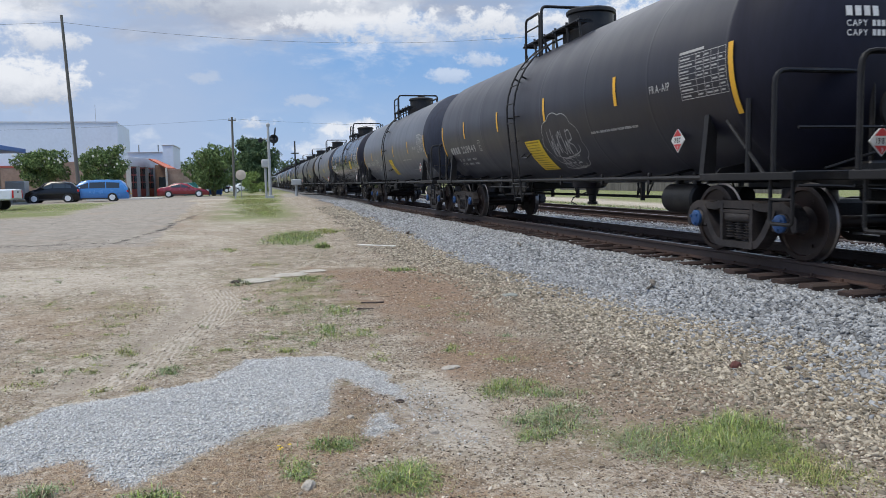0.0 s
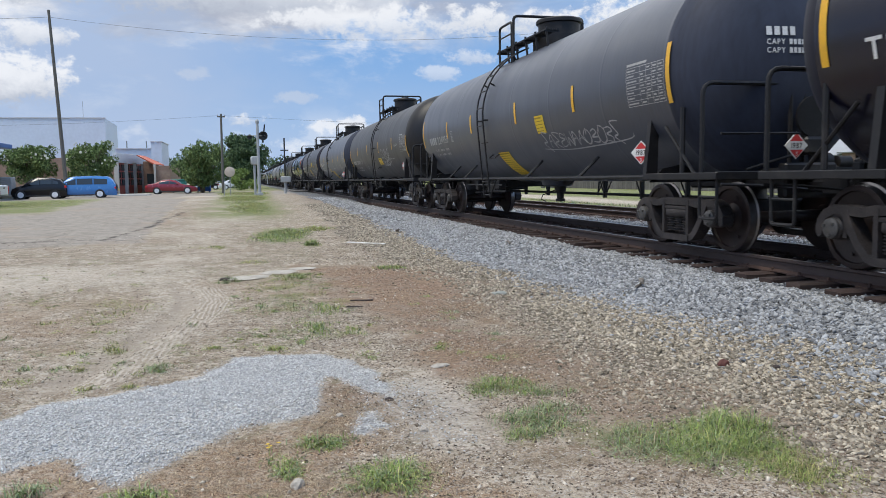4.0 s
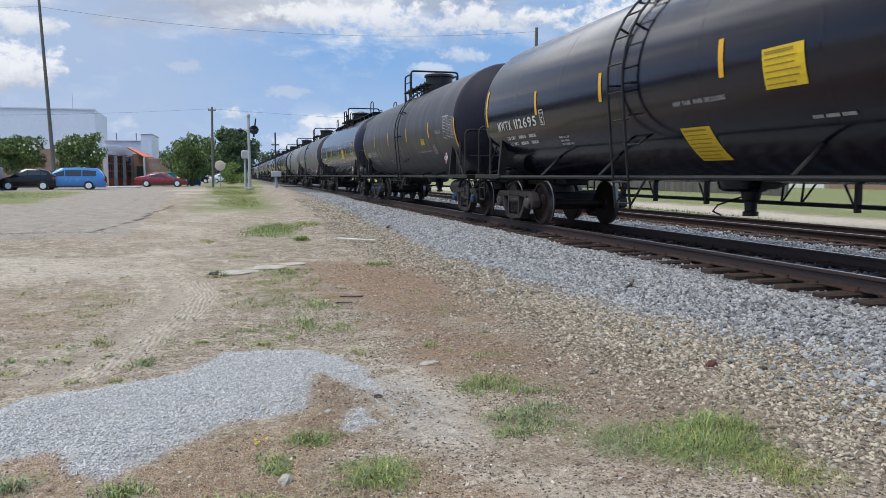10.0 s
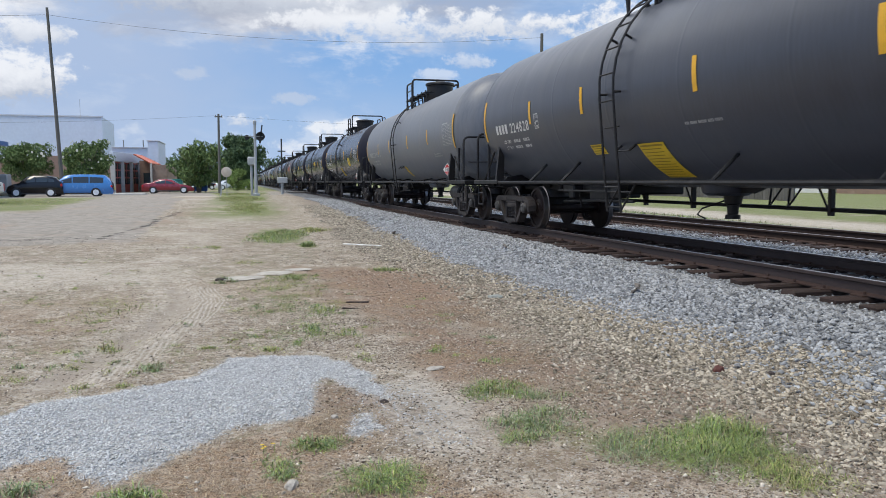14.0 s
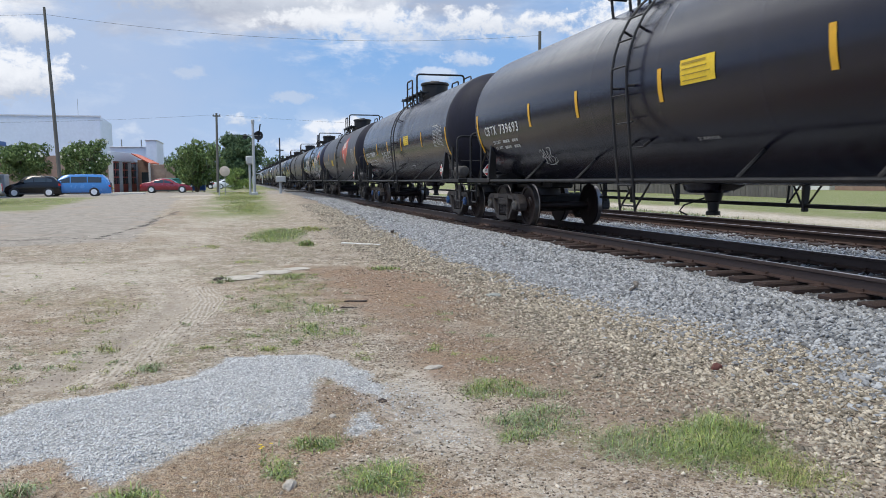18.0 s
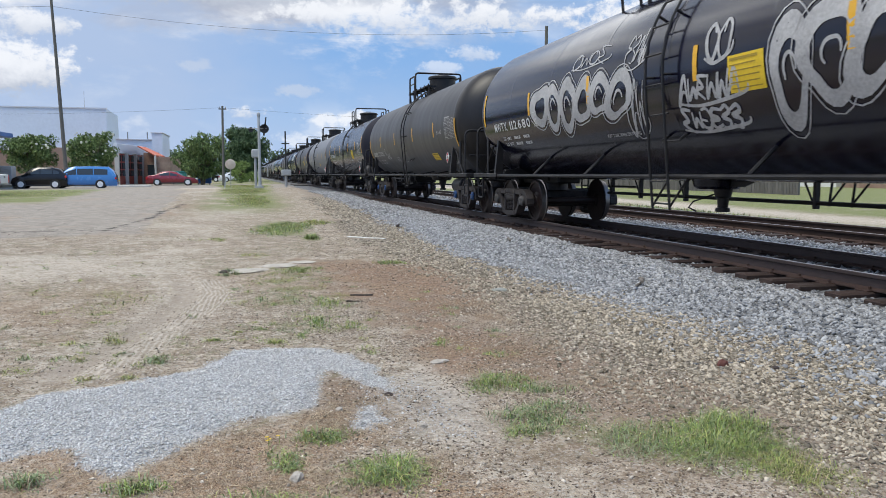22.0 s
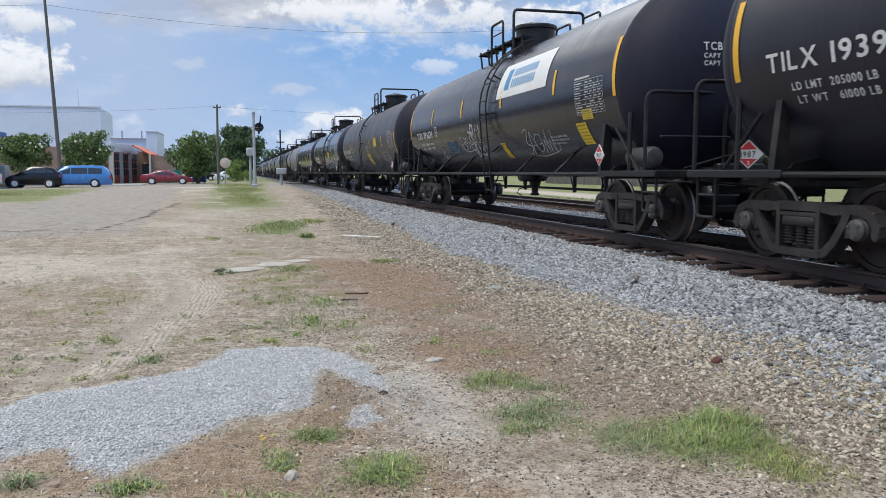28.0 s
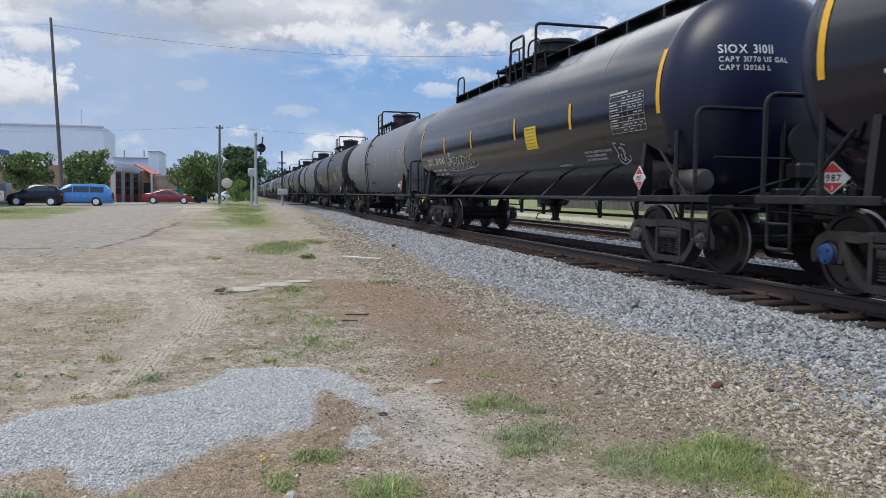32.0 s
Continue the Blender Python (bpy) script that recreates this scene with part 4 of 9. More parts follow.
def truck_meshes():
    out = {}
    s = Shape()
    # one cast side frame in the plane x = 0, seen from the outside
    w = 0.075

    def bar(y0, z0, y1, z1, h, ww=w):
        d = Vector((0, y1 - y0, z1 - z0))
        n = Vector((0, -d.z, d.y)).normalized() * h / 2
        pts = [Vector((0, y0, z0)) + n, Vector((0, y1, z1)) + n, Vector((0, y1, z1)) - n, Vector((0, y0, z0)) - n]
        s.plate(pts, (1, 0, 0), 2 * ww)

    crest = [(-1.10, 0.40), (-1.10, 0.50), (-1.03, 0.60), (-0.90, 0.655), (-0.72, 0.655), (-0.52, 0.635), (-0.34, 0.665), (0.34, 0.665), (0.52, 0.635), (0.72, 0.655), (0.90, 0.655), (1.03, 0.60), (1.10, 0.50), (1.10, 0.40)]
    for (ya, za), (yb, zb) in zip(crest, crest[1:]):
        bar(ya, za, yb, zb, 0.10, 0.085)
    for y, z in crest:
        s.lathe([(-0.085, 0.042), (-0.07, 0.053), (0.07, 0.053), (0.085, 0.042)], "x", (0, y, z), 12)
    for q in (-1, 1):
        # pedestal beside the bearing, the slanted tension arm and the bolster column
        arm = [(q * 0.74, 0.64), (q * 0.68, 0.50), (q * 0.55, 0.30), (q * 0.42, 0.175), (q * 0.30, 0.15)]
        for (ya, za), (yb, zb) in zip(arm, arm[1:]):
            bar(ya, za, yb, zb, 0.095, 0.090)
            s.lathe([(-0.090, 0.042), (-0.078, 0.049), (0.078, 0.049), (0.090, 0.042)], "x", (0, yb, zb), 12)
        bar(q * 0.315, 0.68, q * 0.315, 0.17, 0.062, 0.092)
        bar(q * 0.715, 0.64, q * 0.735, 0.36, 0.060, 0.076)
        s.box(-0.070, 0.070, q * 0.90 - 0.15, q * 0.90 + 0.15, 0.555, 0.63, 0.025)
        s.lathe([(-0.095, 0.100), (-0.07, 0.122), (0.09, 0.130)], "x", (0, q * 0.89, 0.457), 20)
    s.box(-0.088, 0.088, -0.30, 0.30, 0.545, 0.60, 0.02)
    bar(-0.36, 0.15, 0.36, 0.15, 0.085, 0.105)
    out["side_frame"] = s.mesh("side_frame", M["cast"], smooth=30)
    s = Shape()
    for y in (-0.19, 0.0, 0.19):
        coil(s, 0.0, y, 0.23, 0.44, 0.085)
    s.box(-0.10, 0.10, -0.26, 0.26, 0.44, 0.56, 0.03)
    out["spring_nest"] = s.mesh("spring_nest", M["cast"], smooth=50)
    s = Shape()
    s.box(-1.02, 1.02, -0.20, 0.20, 0.42, 0.70, 0.05)
    s.lathe([(0.68, 0.36), (0.80, 0.34), (0.86, 0.34)], "z", (0, 0, 0), 20)
    for q in (-1, 1):
        s.box(-0.80, 0.80, q * 0.36 - 0.05, q * 0.36 + 0.05, 0.30, 0.42, 0.02)
        for sx in (-1, 1):
            s.box(sx * 0.7525 - 0.05, sx * 0.7525 + 0.05, q * 0.40 - 0.03, q * 0.40 + 0.05, 0.30, 0.62, 0.02)
    out["bolster"] = s.mesh("bolster", M["cast"], smooth=30)
    s = Shape()
    for sx in (-1, 1):
        prof = [(-0.060, 0.300), (-0.060, 0.395), (-0.070, 0.410), (-0.070, 0.480), (-0.045, 0.486), (-0.030, 0.459), (0.068, 0.453), (0.072, 0.440), (0.072, 0.395), (0.045, 0.385), (0.020, 0.20), (0.060, 0.14), (0.085, 0.13), (0.085, 0.08)]
        mats = [0, 0, 1, 1, 2, 2, 0, 0, 0, 0, 0, 0, 0, 0]
        prof = [(sx * (0.7525 + a), r) for a, r in prof]
        s.lathe(prof, "x", (0, 0, 0), 32, mats=mats)
        s.lathe([(sx * (0.7525 - 0.07), 0.410), (sx * (0.7525 - 0.05), 0.385), (sx * (0.7525 - 0.02), 0.19), (sx * (0.7525 - 0.10), 0.13), (sx * 0.64, 0.085)], "x", (0, 0, 0), 32)
        for k in range(3):
            a = 2 * math.pi * k / 3
            s.tube([(sx * 0.80, 0.30 * math.cos(a), 0.30 * math.sin(a)), (sx * 0.812, 0.30 * math.cos(a), 0.30 * math.sin(a))], 0.022, 8)
    s.lathe([(-0.98, 0.075), (-0.66, 0.085), (-0.1, 0.075), (0.1, 0.075), (0.66, 0.085), (0.98, 0.075)], "x", (0, 0, 0), 16)
    out["wheelset"] = s.mesh("wheelset", M["wheel"], M["wheel"], M["tread"], smooth=32)
    for key in ("cap", "blue_cap"):
        s = Shape()
        s.lathe([(0.0, 0.112), (-0.03, 0.112), (-0.045, 0.095), (-0.055, 0.055), (-0.055, 0.004)], "x", (0, 0, 0), 20)
        for k in range(3):
            a = 2 * math.pi * k / 3 + 0.4
            s.box(-0.07, -0.04, 0.072 * math.cos(a) - 0.018, 0.072 * math.cos(a) + 0.018, 0.072 * math.sin(a) - 0.018, 0.072 * math.sin(a) + 0.018, 0.006)
        out[key] = s.mesh("bearing_cap", M[key], smooth=30)
    return out


TM = truck_meshes()


def add_truck(car, y, cap):
    tr = child("truck", None, car, pose(0, y, 0), "sooty cast-steel freight truck with coil springs")
    child("bolster", TM["bolster"], tr)
    for sx in (-1, 1):
        flip = pose(sx * 1.02, 0, 0, 0, 0, 0)
        child("side_frame", TM["side_frame"], tr, flip)
        child("spring_nest", TM["spring_nest"], tr, flip)
    for q in (-1, 1):
        child("wheelset", TM["wheelset"], tr, pose(0, q * 0.89, 0.457), "rusty steel wheels with bright worn treads")
        for sx in (-1, 1):
            child("bearing_cap", TM[cap], tr, pose(sx * 1.115, q * 0.89, 0.457, 0, 0, 0 if sx < 0 else 180), "blue painted bearing cap" if cap == "blue_cap" else "")
    return tr


def arc_tube(pts, bend=0.12, n=4):
    """Rounds the corners of a polyline."""
    pts = [Vector(p) for p in pts]
    out = [pts[0]]
    for a, b, c in zip(pts, pts[1:], pts[2:]):
        r = min(bend, (b - a).length * 0.45, (c - b).length * 0.45)
        p, q = b + (a - b).normalized() * r, b + (c - b).normalized() * r
        for k in range(n + 1):
            t = k / n
            out.append(p * (1 - t) ** 2 + b * 2 * t * (1 - t) + q * t ** 2)
    out.append(pts[-1])
    return out


def on_tank(c, z, off=0.0, side=-1):
    """A point of the shell at c metres from the lead coupler plane and z over the rail."""
    a = math.asin(max(-1, min(1, (z - ZC) / RT)))
    return Vector((side * (RT + off) * math.cos(a), along(c), ZC + (RT + off) * math.sin(a)))


def ladder_points(c, side, off):
    pts = [(side * 1.50, along(c), 0.56), (side * 1.55, along(c), 1.02), (side * (RT + off * 0.7), along(c), ZC - 0.5)]
    a = -0.1
    while a < 1.32:
        pts.append((side * (RT + off) * math.cos(a), along(c), ZC + (RT + off) * math.sin(a)))
        a += 0.17
    return pts


def car_meshes():
    d = {}
    s, far = tank_shape(), tank_shape(28)
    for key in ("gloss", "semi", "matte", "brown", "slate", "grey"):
        # heads take the sky-tinted or roughened copy where one exists
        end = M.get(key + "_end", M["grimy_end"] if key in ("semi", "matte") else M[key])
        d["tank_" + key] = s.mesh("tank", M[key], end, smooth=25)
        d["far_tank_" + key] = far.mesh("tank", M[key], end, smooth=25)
    # manway housing and its lid
    s = Shape()
    s.lathe([(3.90, 0.60), (4.23, 0.60), (4.24, 0.48), (4.52, 0.48), (4.54, 0.53), (4.60, 0.53)], "z", (0, along(8.65), 0), 28)
    d["manway_housing"] = s
    s = Shape()
    s.lathe([(4.60, 0.52), (4.63, 0.50), (4.66, 0.36), (4.67, 0.004)], "z", (0, along(8.65), 0), 28)
    s.tube([(-0.15, along(8.65), 4.65), (-0.15, along(8.65), 4.71), (0.15, along(8.65), 4.71), (0.15, along(8.65), 4.65)], 0.015, 6)
    d["housing_lid"] = s
    s = Shape()
    for q in (-1, 1):
        for k in range(6):
            x0 = q * (0.60 + 0.05 * k)
            s.box(x0 - 0.018, x0 + 0.018, along(7.3), along(10.5), 4.145, 4.175, 0)
        for k in range(6):
            y0 = along(7.35 + 0.62 * k)
            s.box(q * 0.55, q * 0.90, y0 - 0.02, y0 + 0.02, 4.11, 4.145, 0)
            s.tube([(q * 0.85, y0, 4.22), (q * 0.80, y0, 3.80)], 0.025, 6)
    d["top_platform"] = s
    for kind, (c0, c1, cross, lad) in BUILDS.items():
        for q, key in ((-1, "rail_near"), (1, "rail_far")):
            s = Shape()
            x = q * 0.88
            s.tube(arc_tube([(x, along(c1), 3.75), (x, along(c1), 4.72), (x, along(c0), 4.72), (x, along(c0), 3.75)], 0.12), 0.030, 8)
            s.tube([(x, along(c1), 4.45), (x, along(c0), 4.45)], 0.018, 6)
            d[key + kind] = s
        s = Shape()
        s.tube(arc_tube([(-0.88, along(cross), 3.75), (-0.88, along(cross), 4.83), (0.88, along(cross), 4.83), (0.88, along(cross), 3.75)], 0.12), 0.034, 8)
        d["cross_rail" + kind] = s
        s = Shape()
        c2 = cross - 0.9 if kind == "round" else cross + 1.9
        s.tube(arc_tube([(0.88, along(cross), 4.70), (0.88, along(c2), 4.70), (0.88, along(c2), 3.75)], 0.12), 0.026, 8)
        d["back_rail" + kind] = s
        for side, key in ((-1, "ladder_near"), (1, "ladder_far")):
            s = Shape()
            for c in (lad - 0.23, lad + 0.23):
                s.tube(ladder_points(c, side, 0.13), 0.020, 6)
                s.tube([(side * 1.50, along(c), 0.60), (side * 1.48, along(c) - 0.42, 1.02)], 0.017, 6)
                for z in (1.6, 2.4, 3.2, 3.8):
                    s.tube([on_tank(c, z, 0.13, side), on_tank(c, z, 0.0, side)], 0.02, 6)
            d[key + kind] = s
    s = Shape()
    s.tube([(0, -0.225, 0), (0, 0.225, 0)], 0.014, 6)
    d["rung"] = s
    for side, key in ((-1, "pipe_near"), (1, "pipe_far")):
        s = Shape()
        s.tube([(side * 1.47, along(1.6), 1.02), (side * 1.47, along(16.0), 1.02)], 0.032, 8)
        d[key] = s
    s = Shape()
    s.tube([(-1.47, 0.0, 1.02), (-1.06, 0.0, 1.40)], 0.026, 6)
    d["strut"] = s
    s = Shape()
    s.box(-0.022, 0.022, -0.03, 0.03, 0.93, 1.10, 0.004)
    s.tube([(0, 0, 1.02), (0.95, 0, 1.18)], 0.022, 6)
    d["bracket"] = s
    # end: deck, sill, coupler, rails
    for q, key in ((-1, "lead"), (1, "rear")):
        e = q * CAR / 2
        s = Shape()
        s.box(-1.50, 1.50, e - q * 0.42, e - q * 0.98, 1.02, 1.07, 0.012)
        s.box(-1.52, -1.48, e - q * 0.40, e - q * 2.20, 0.98, 1.07, 0.012)
        s.box(1.48, 1.52, e - q * 0.40, e - q * 2.20, 0.98, 1.07, 0.012)
        s.box(-1.50, 1.50, e - q * 0.40, e - q * 0.45, 0.97, 1.08, 0.012)
        d["deck_" + key] = s
        s = Shape()
        s.box(-0.28, 0.28, e - q * 0.62, e - q * 2.95, 0.84, 1.12, 0.03)
        s.box(-0.40, 0.40, e - q * 0.55, e - q * 0.72, 0.72, 1.18, 0.03)
        # saddle up to the tank
        for x in (-0.30, 0.30):
            zt = ZC - math.sqrt(RT * RT - x * x) + 0.03
            s.box(x - 0.03, x + 0.03, e - q * 1.55, e - q * 2.45, 0.90, zt + 0.10, 0)
        up = 2.22 if q < 0 else 2.0
        s.plate([(-1.40, e - q * up, 0.94), (1.40, e - q * up, 0.94), (1.20, e - q * up, 1.14), (0.40, e - q * up, 1.28), (-0.40, e - q * up, 1.28), (-1.20, e - q * up, 1.14)], (0, 1, 0), 0.04)
        for sx in (-1, 1):
            s.plate([(sx * 1.49, e - q * up, 0.98), (sx * 1.30, e - q * up, 0.98), (sx * 1.28, e - q * up, 1.88), (sx * 1.40, e - q * up, 1.88)], (0, 1, 0), 0.10)
            s.box(sx * 1.24, sx * 1.40, e - q * (up - 0.12), e - q * (up + 0.12), 1.86, 2.00, 0.02)
        d["sill_" + key] = s
        s = Shape()
        s.box(-0.10, 0.10, e - q * 0.65, e - q * 0.12, 0.80, 0.96, 0.03)
        s.box(-0.17, 0.13, e - q * 0.20, e + q * 0.10, 0.74, 1.02, 0.05)
        s.tube([(0.25, e - q * 0.5, 0.80), (0.28, e - q * 0.25, 0.48), (0.2, e, 0.42)], 0.03, 6)
        d["coupler_" + key] = s
        for sx in (-1, 1):
            x = sx * 1.42
            at = 0.86 if q < 0 else 0.42
            tail = "_%s_%d" % (key, sx)
            s = d["end_rail" + tail] = Shape()
            s.tube(arc_tube([(x, e - q * at, 1.05), (x, e - q * at, 2.22), (sx * 0.10, e - q * at, 2.22), (sx * 0.10, e - q * at, 1.05)], 0.16), 0.030, 8)
            s = d["sill_step" + tail] = Shape()
            s.tube(arc_tube([(x, e - q * 0.52, 1.06), (x, e - q * 0.52, 0.48), (x, e - q * 0.90, 0.48), (x, e - q * 0.90, 1.06)], 0.05), 0.022, 8)
            s.tube([(x, e - q * 0.52, 0.76), (x, e - q * 0.90, 0.76)], 0.018, 6)
            if q < 0:
                s = d["cross_pipe" + tail] = Shape()
                s.tube([(x, e - q * 0.45, 1.55), (sx * 0.3, e - q * 0.45, 1.55)], 0.018, 6)
            s = d["uncoupling_rod" + tail] = Shape()
            s.tube([(x + sx * 0.03, e - q * 0.40, 0.92), (x - sx * 0.5, e - q * 0.36, 0.90), (sx * 0.25, e - q * 0.32, 0.84)], 0.020, 6)
            s = d["brace" + tail] = Shape()
            s.tube([(x, e - q * 1.02, 1.05), (x, e - q * 1.75, 1.72)], 0.024, 6)
            s = d["post" + tail] = Shape()
            s.tube([(x, e - q * 1.32, 1.05), (x, e - q * 1.32, 1.95)], 0.034, 6)
    s = Shape()
    e = -CAR / 2
    bx, bz = 0.10, 1.78
    s.lathe([(-0.02, 0.27), (0.02, 0.27), (0.02, 0.23), (-0.02, 0.23), (-0.02, 0.27)], "y", (bx, e + 0.66, bz), 20)
    for k in range(4):
        a = math.pi * k / 4
        s.tube([(bx + 0.25 * math.cos(a), e + 0.66, bz + 0.25 * math.sin(a)), (bx - 0.25 * math.cos(a), e + 0.66, bz - 0.25 * math.sin(a))], 0.014, 6)
    s.tube([(bx, e + 0.70, bz), (bx, e + 0.70, 1.05)], 0.025, 6)
    d["brake_wheel"] = s
    s = Shape()
    s.box(bx - 0.16, bx + 0.16, e + 0.60, e + 0.86, 1.28, 1.52, 0.04)
    s.lathe([(-0.12, 0.05), (-0.10, 0.11), (0.10, 0.11), (0.12, 0.05)], "x", (0.30, e + 0.72, 1.20), 14)
    s.lathe([(-0.12, 0.05), (-0.10, 0.09), (0.10, 0.09), (0.12, 0.05)], "x", (0.62, e + 0.72, 1.18), 14)
    s.box(0.16, 0.80, e + 0.66, e + 0.80, 1.06, 1.14, 0.02)
    s.tube([(0.80, e + 0.70, 1.20), (1.05, e + 0.66, 1.32), (1.30, e + 0.66, 1.10)], 0.018, 6)
    s.tube([(-0.10, e + 0.70, 1.30), (-0.45, e + 0.66, 1.22), (-0.9, e + 0.66, 1.10)], 0.018, 6)
    d["brake_valve"] = s
    s = Shape()
    s.lathe([(1.02, 0.22), (0.86, 0.20), (0.84, 0.15), (0.70, 0.12), (0.68, 0.09), (0.54, 0.08), (0.53, 0.11), (0.47, 0.11)], "z", (0, along(8.8), 0), 18)
    s.tube([(-0.05, along(8.95), 0.74), (-0.30, along(9.15), 0.62), (-0.28, along(9.30), 0.52), (-0.20, along(9.20), 0.46)], 0.014, 6)
    s.plate([(0, along(7.6), 1.08), (0, along(10.0), 1.08), (0, along(9.3), 0.86), (0, along(8.3), 0.86)], (1, 0, 0), 0.04)
    d["bottom_outlet"] = s
    s = Shape()
    s.tube([(0.35, along(3.3), 0.66), (0.35, along(13.4), 0.66)], 0.030, 8)
    s.tube([(0.35, along(12.2), 0.80), (0.35, along(13.4), 0.80)], 0.02, 6)
    d["brake_rod"] = s
    s = Shape()
    s.box(0.31, 0.39, -0.03, 0.03, 0.58, 1.45, 0.006)
    s.tube([(0.35, 0.03, 0.62), (0.35, 0.45, 1.28)], 0.016, 6)
    d["rod_hanger"] = s
    s = Shape()
    s.lathe([(-0.46, 0.06), (-0.44, 0.20), (-0.40, 0.23), (0.40, 0.23), (0.44, 0.20), (0.46, 0.06)], "y", (-0.62, along(3.95), 0.70), 20)
    s.box(-0.68, -0.56, along(3.65), along(3.75), 0.88, 1.30, 0.02)
    s.box(-0.68, -0.56, along(4.15), along(4.25), 0.88, 1.30, 0.02)
    s.lathe([(-0.16, 0.08), (-0.13, 0.14), (0.13, 0.14), (0.16, 0.08)], "y", (-0.30, along(3.05), 0.74), 16)
    s.tube([(-0.30, along(3.05), 0.74), (-0.30, along(4.9), 0.78)], 0.02, 6)
    d["brake_cylinder"] = s
    # levers, pipes and the cross beam inboard of the lead truck
    s = Shape()
    s.box(-0.55, 0.55, along(11.0), along(13.9), 0.80, 0.99, 0.03)
    s.box(-0.75, 0.75, along(12.9), along(13.15), 0.70, 0.98, 0.03)
    s.box(-0.70, -0.40, along(11.5), along(12.3), 0.66, 0.94, 0.04)
    s.box(-0.80, -0.62, along(10.9), along(11.25), 0.74, 1.00, 0.03)
    s.tube([(-0.78, along(10.4), 0.70), (-0.70, along(12.0), 0.68), (-0.55, along(13.8), 0.62)], 0.028, 8)
    s.tube([(-0.95, along(10.2), 0.86), (-0.95, along(13.2), 0.86)], 0.020, 6)
    s.tube([(-0.95, along(12.2), 0.86), (-0.80, along(12.4), 0.56), (-0.55, along(12.4), 0.54)], 0.018, 6)
    d["brake_gear"] = s
    s = Shape()
    s.lathe([(-0.36, 0.06), (-0.34, 0.13), (-0.29, 0.16), (0.29, 0.16), (0.34, 0.13), (0.36, 0.06)], "y", (-1.18, along(1.32), 1.27), 18)
    s.box(-1.28, -1.08, along(1.2), along(1.45), 1.04, 1.14, 0.02)
    d["air_reservoir"] = s
    # long walkway on top, for the cars that have one
    s = Shape()
    for q in (-1, 1):
        s.box(q * 0.10, q * 0.55, along(1.9), along(15.7), 4.32, 4.36, 0.008)
        for c in (1.95, 8.9, 10.2, 15.0):
            s.tube(arc_tube([(q * 0.58, along(c - 0.35), 4.34), (q * 0.58, along(c - 0.35), 4.84), (q * 0.58, along(c + 0.35), 4.84), (q * 0.58, along(c + 0.35), 4.34)], 0.2), 0.024, 8)
    for k in range(12):
        y0 = along(2.0 + 1.24 * k)
        s.box(-0.55, 0.55, y0 - 0.03, y0 + 0.03, 3.90, 4.33, 0)
    d["top_walkway"] = s
    for k, v in list(d.items()):
        if isinstance(v, Shape):
            d[k] = v.mesh(k, M["drum" if k == "air_reservoir" else "iron"], smooth=35)
    return d


CM = car_meshes()


def build_car(finish, cap, struts, walkway, kind):
    """A full tank car with its parts, at the origin."""
    car = thing("tank_car", pose(0, 0, RAIL_Z), "tank car", "railway car", "tank cars of the freight train")
    tank = child("tank", CM["tank_" + finish], car, pose(0, 0.15, 0))
    up = pose(0, 0.22, 0)
    h = child("manway_housing", CM["manway_housing"], car, up)
    child("lid", CM["housing_lid"], h)
    child("top_platform", CM["top_platform"], car, up)
    for key in ("rail_near", "rail_far", "cross_rail", "back_rail"):
        child("guard_rail", CM[key + kind], car, up)
    at = along(BUILDS[kind][3])
    for side, key in ((-1, "ladder_near"), (1, "ladder_far")):
        if walkway:
            continue
        lad = child("ladder", CM[key + kind], car)
        if side < 0:
            child("rung", CM["rung"], lad, pose(side * 1.50, at, 0.64))
            child("rung", CM["rung"], lad, pose(side * 1.55, at, 0.95))
            for k in range(8):
                a = -0.62 + 0.245 * k
                child("rung", CM["rung"], lad, pose(side * (RT + 0.13) * math.cos(a), at, ZC + (RT + 0.13) * math.sin(a)))
    child("side_pipe", CM["pipe_near"], car)
    child("side_pipe", CM["pipe_far"], car)
    if struts:
        for c in ((4.56, 7.2, 11.9, 13.5) if kind == "flat" else (4.2, 6.1, 8.6, 10.75, 13.1, 15.9) if walkway else (4.1, 6.2, 10.72, 13.15)):
            child("strut", CM["strut"], car, pose(0, along(c), 0))
    else:
        for c in (3.6, 5.2, 7.0, 10.6, 12.4, 14.0):
            child("bracket", CM["bracket"], car, pose(-1.47, along(c), 0))
    for key in ("lead", "rear"):
        child("end_deck", CM["deck_" + key], car)
        child("stub_sill", CM["sill_" + key], car)
        child("coupler", CM["coupler_" + key], car)
        for sx in (-1, 1):
            for name in ("end_rail", "sill_step", "cross_pipe", "uncoupling_rod", "brace", "post"):
                if name != "cross_pipe" or key == "lead":
                    child(name, CM["%s_%s_%d" % (name, key, sx)], car)
    child("brake_wheel", CM["brake_wheel"], car)
    child("brake_valve", CM["brake_valve"], car)
    child("bottom_outlet", CM["bottom_outlet"], car)
    child("brake_rod", CM["brake_rod"], car)
    for c in (4.0, 5.6, 7.2, 10.4, 12.0, 13.2):
        child("rod_hanger", CM["rod_hanger"], car, pose(0, along(c), 0))
    if kind == "flat":
        child("brake_gear", CM["brake_gear"], car)
        if not struts:
            child("brake_cylinder", CM["brake_cylinder"], car)
    if kind == "round":
        child("air_reservoir", CM["air_reservoir"], car, None, "dusty grey air drum")
    if walkway:
        child("top_walkway", CM["top_walkway"], car, pose(0, 0, -0.20))
    add_truck(car, along(TRUCK_AT), cap)
    add_truck(car, along(CAR - TRUCK_AT), cap)
    return car


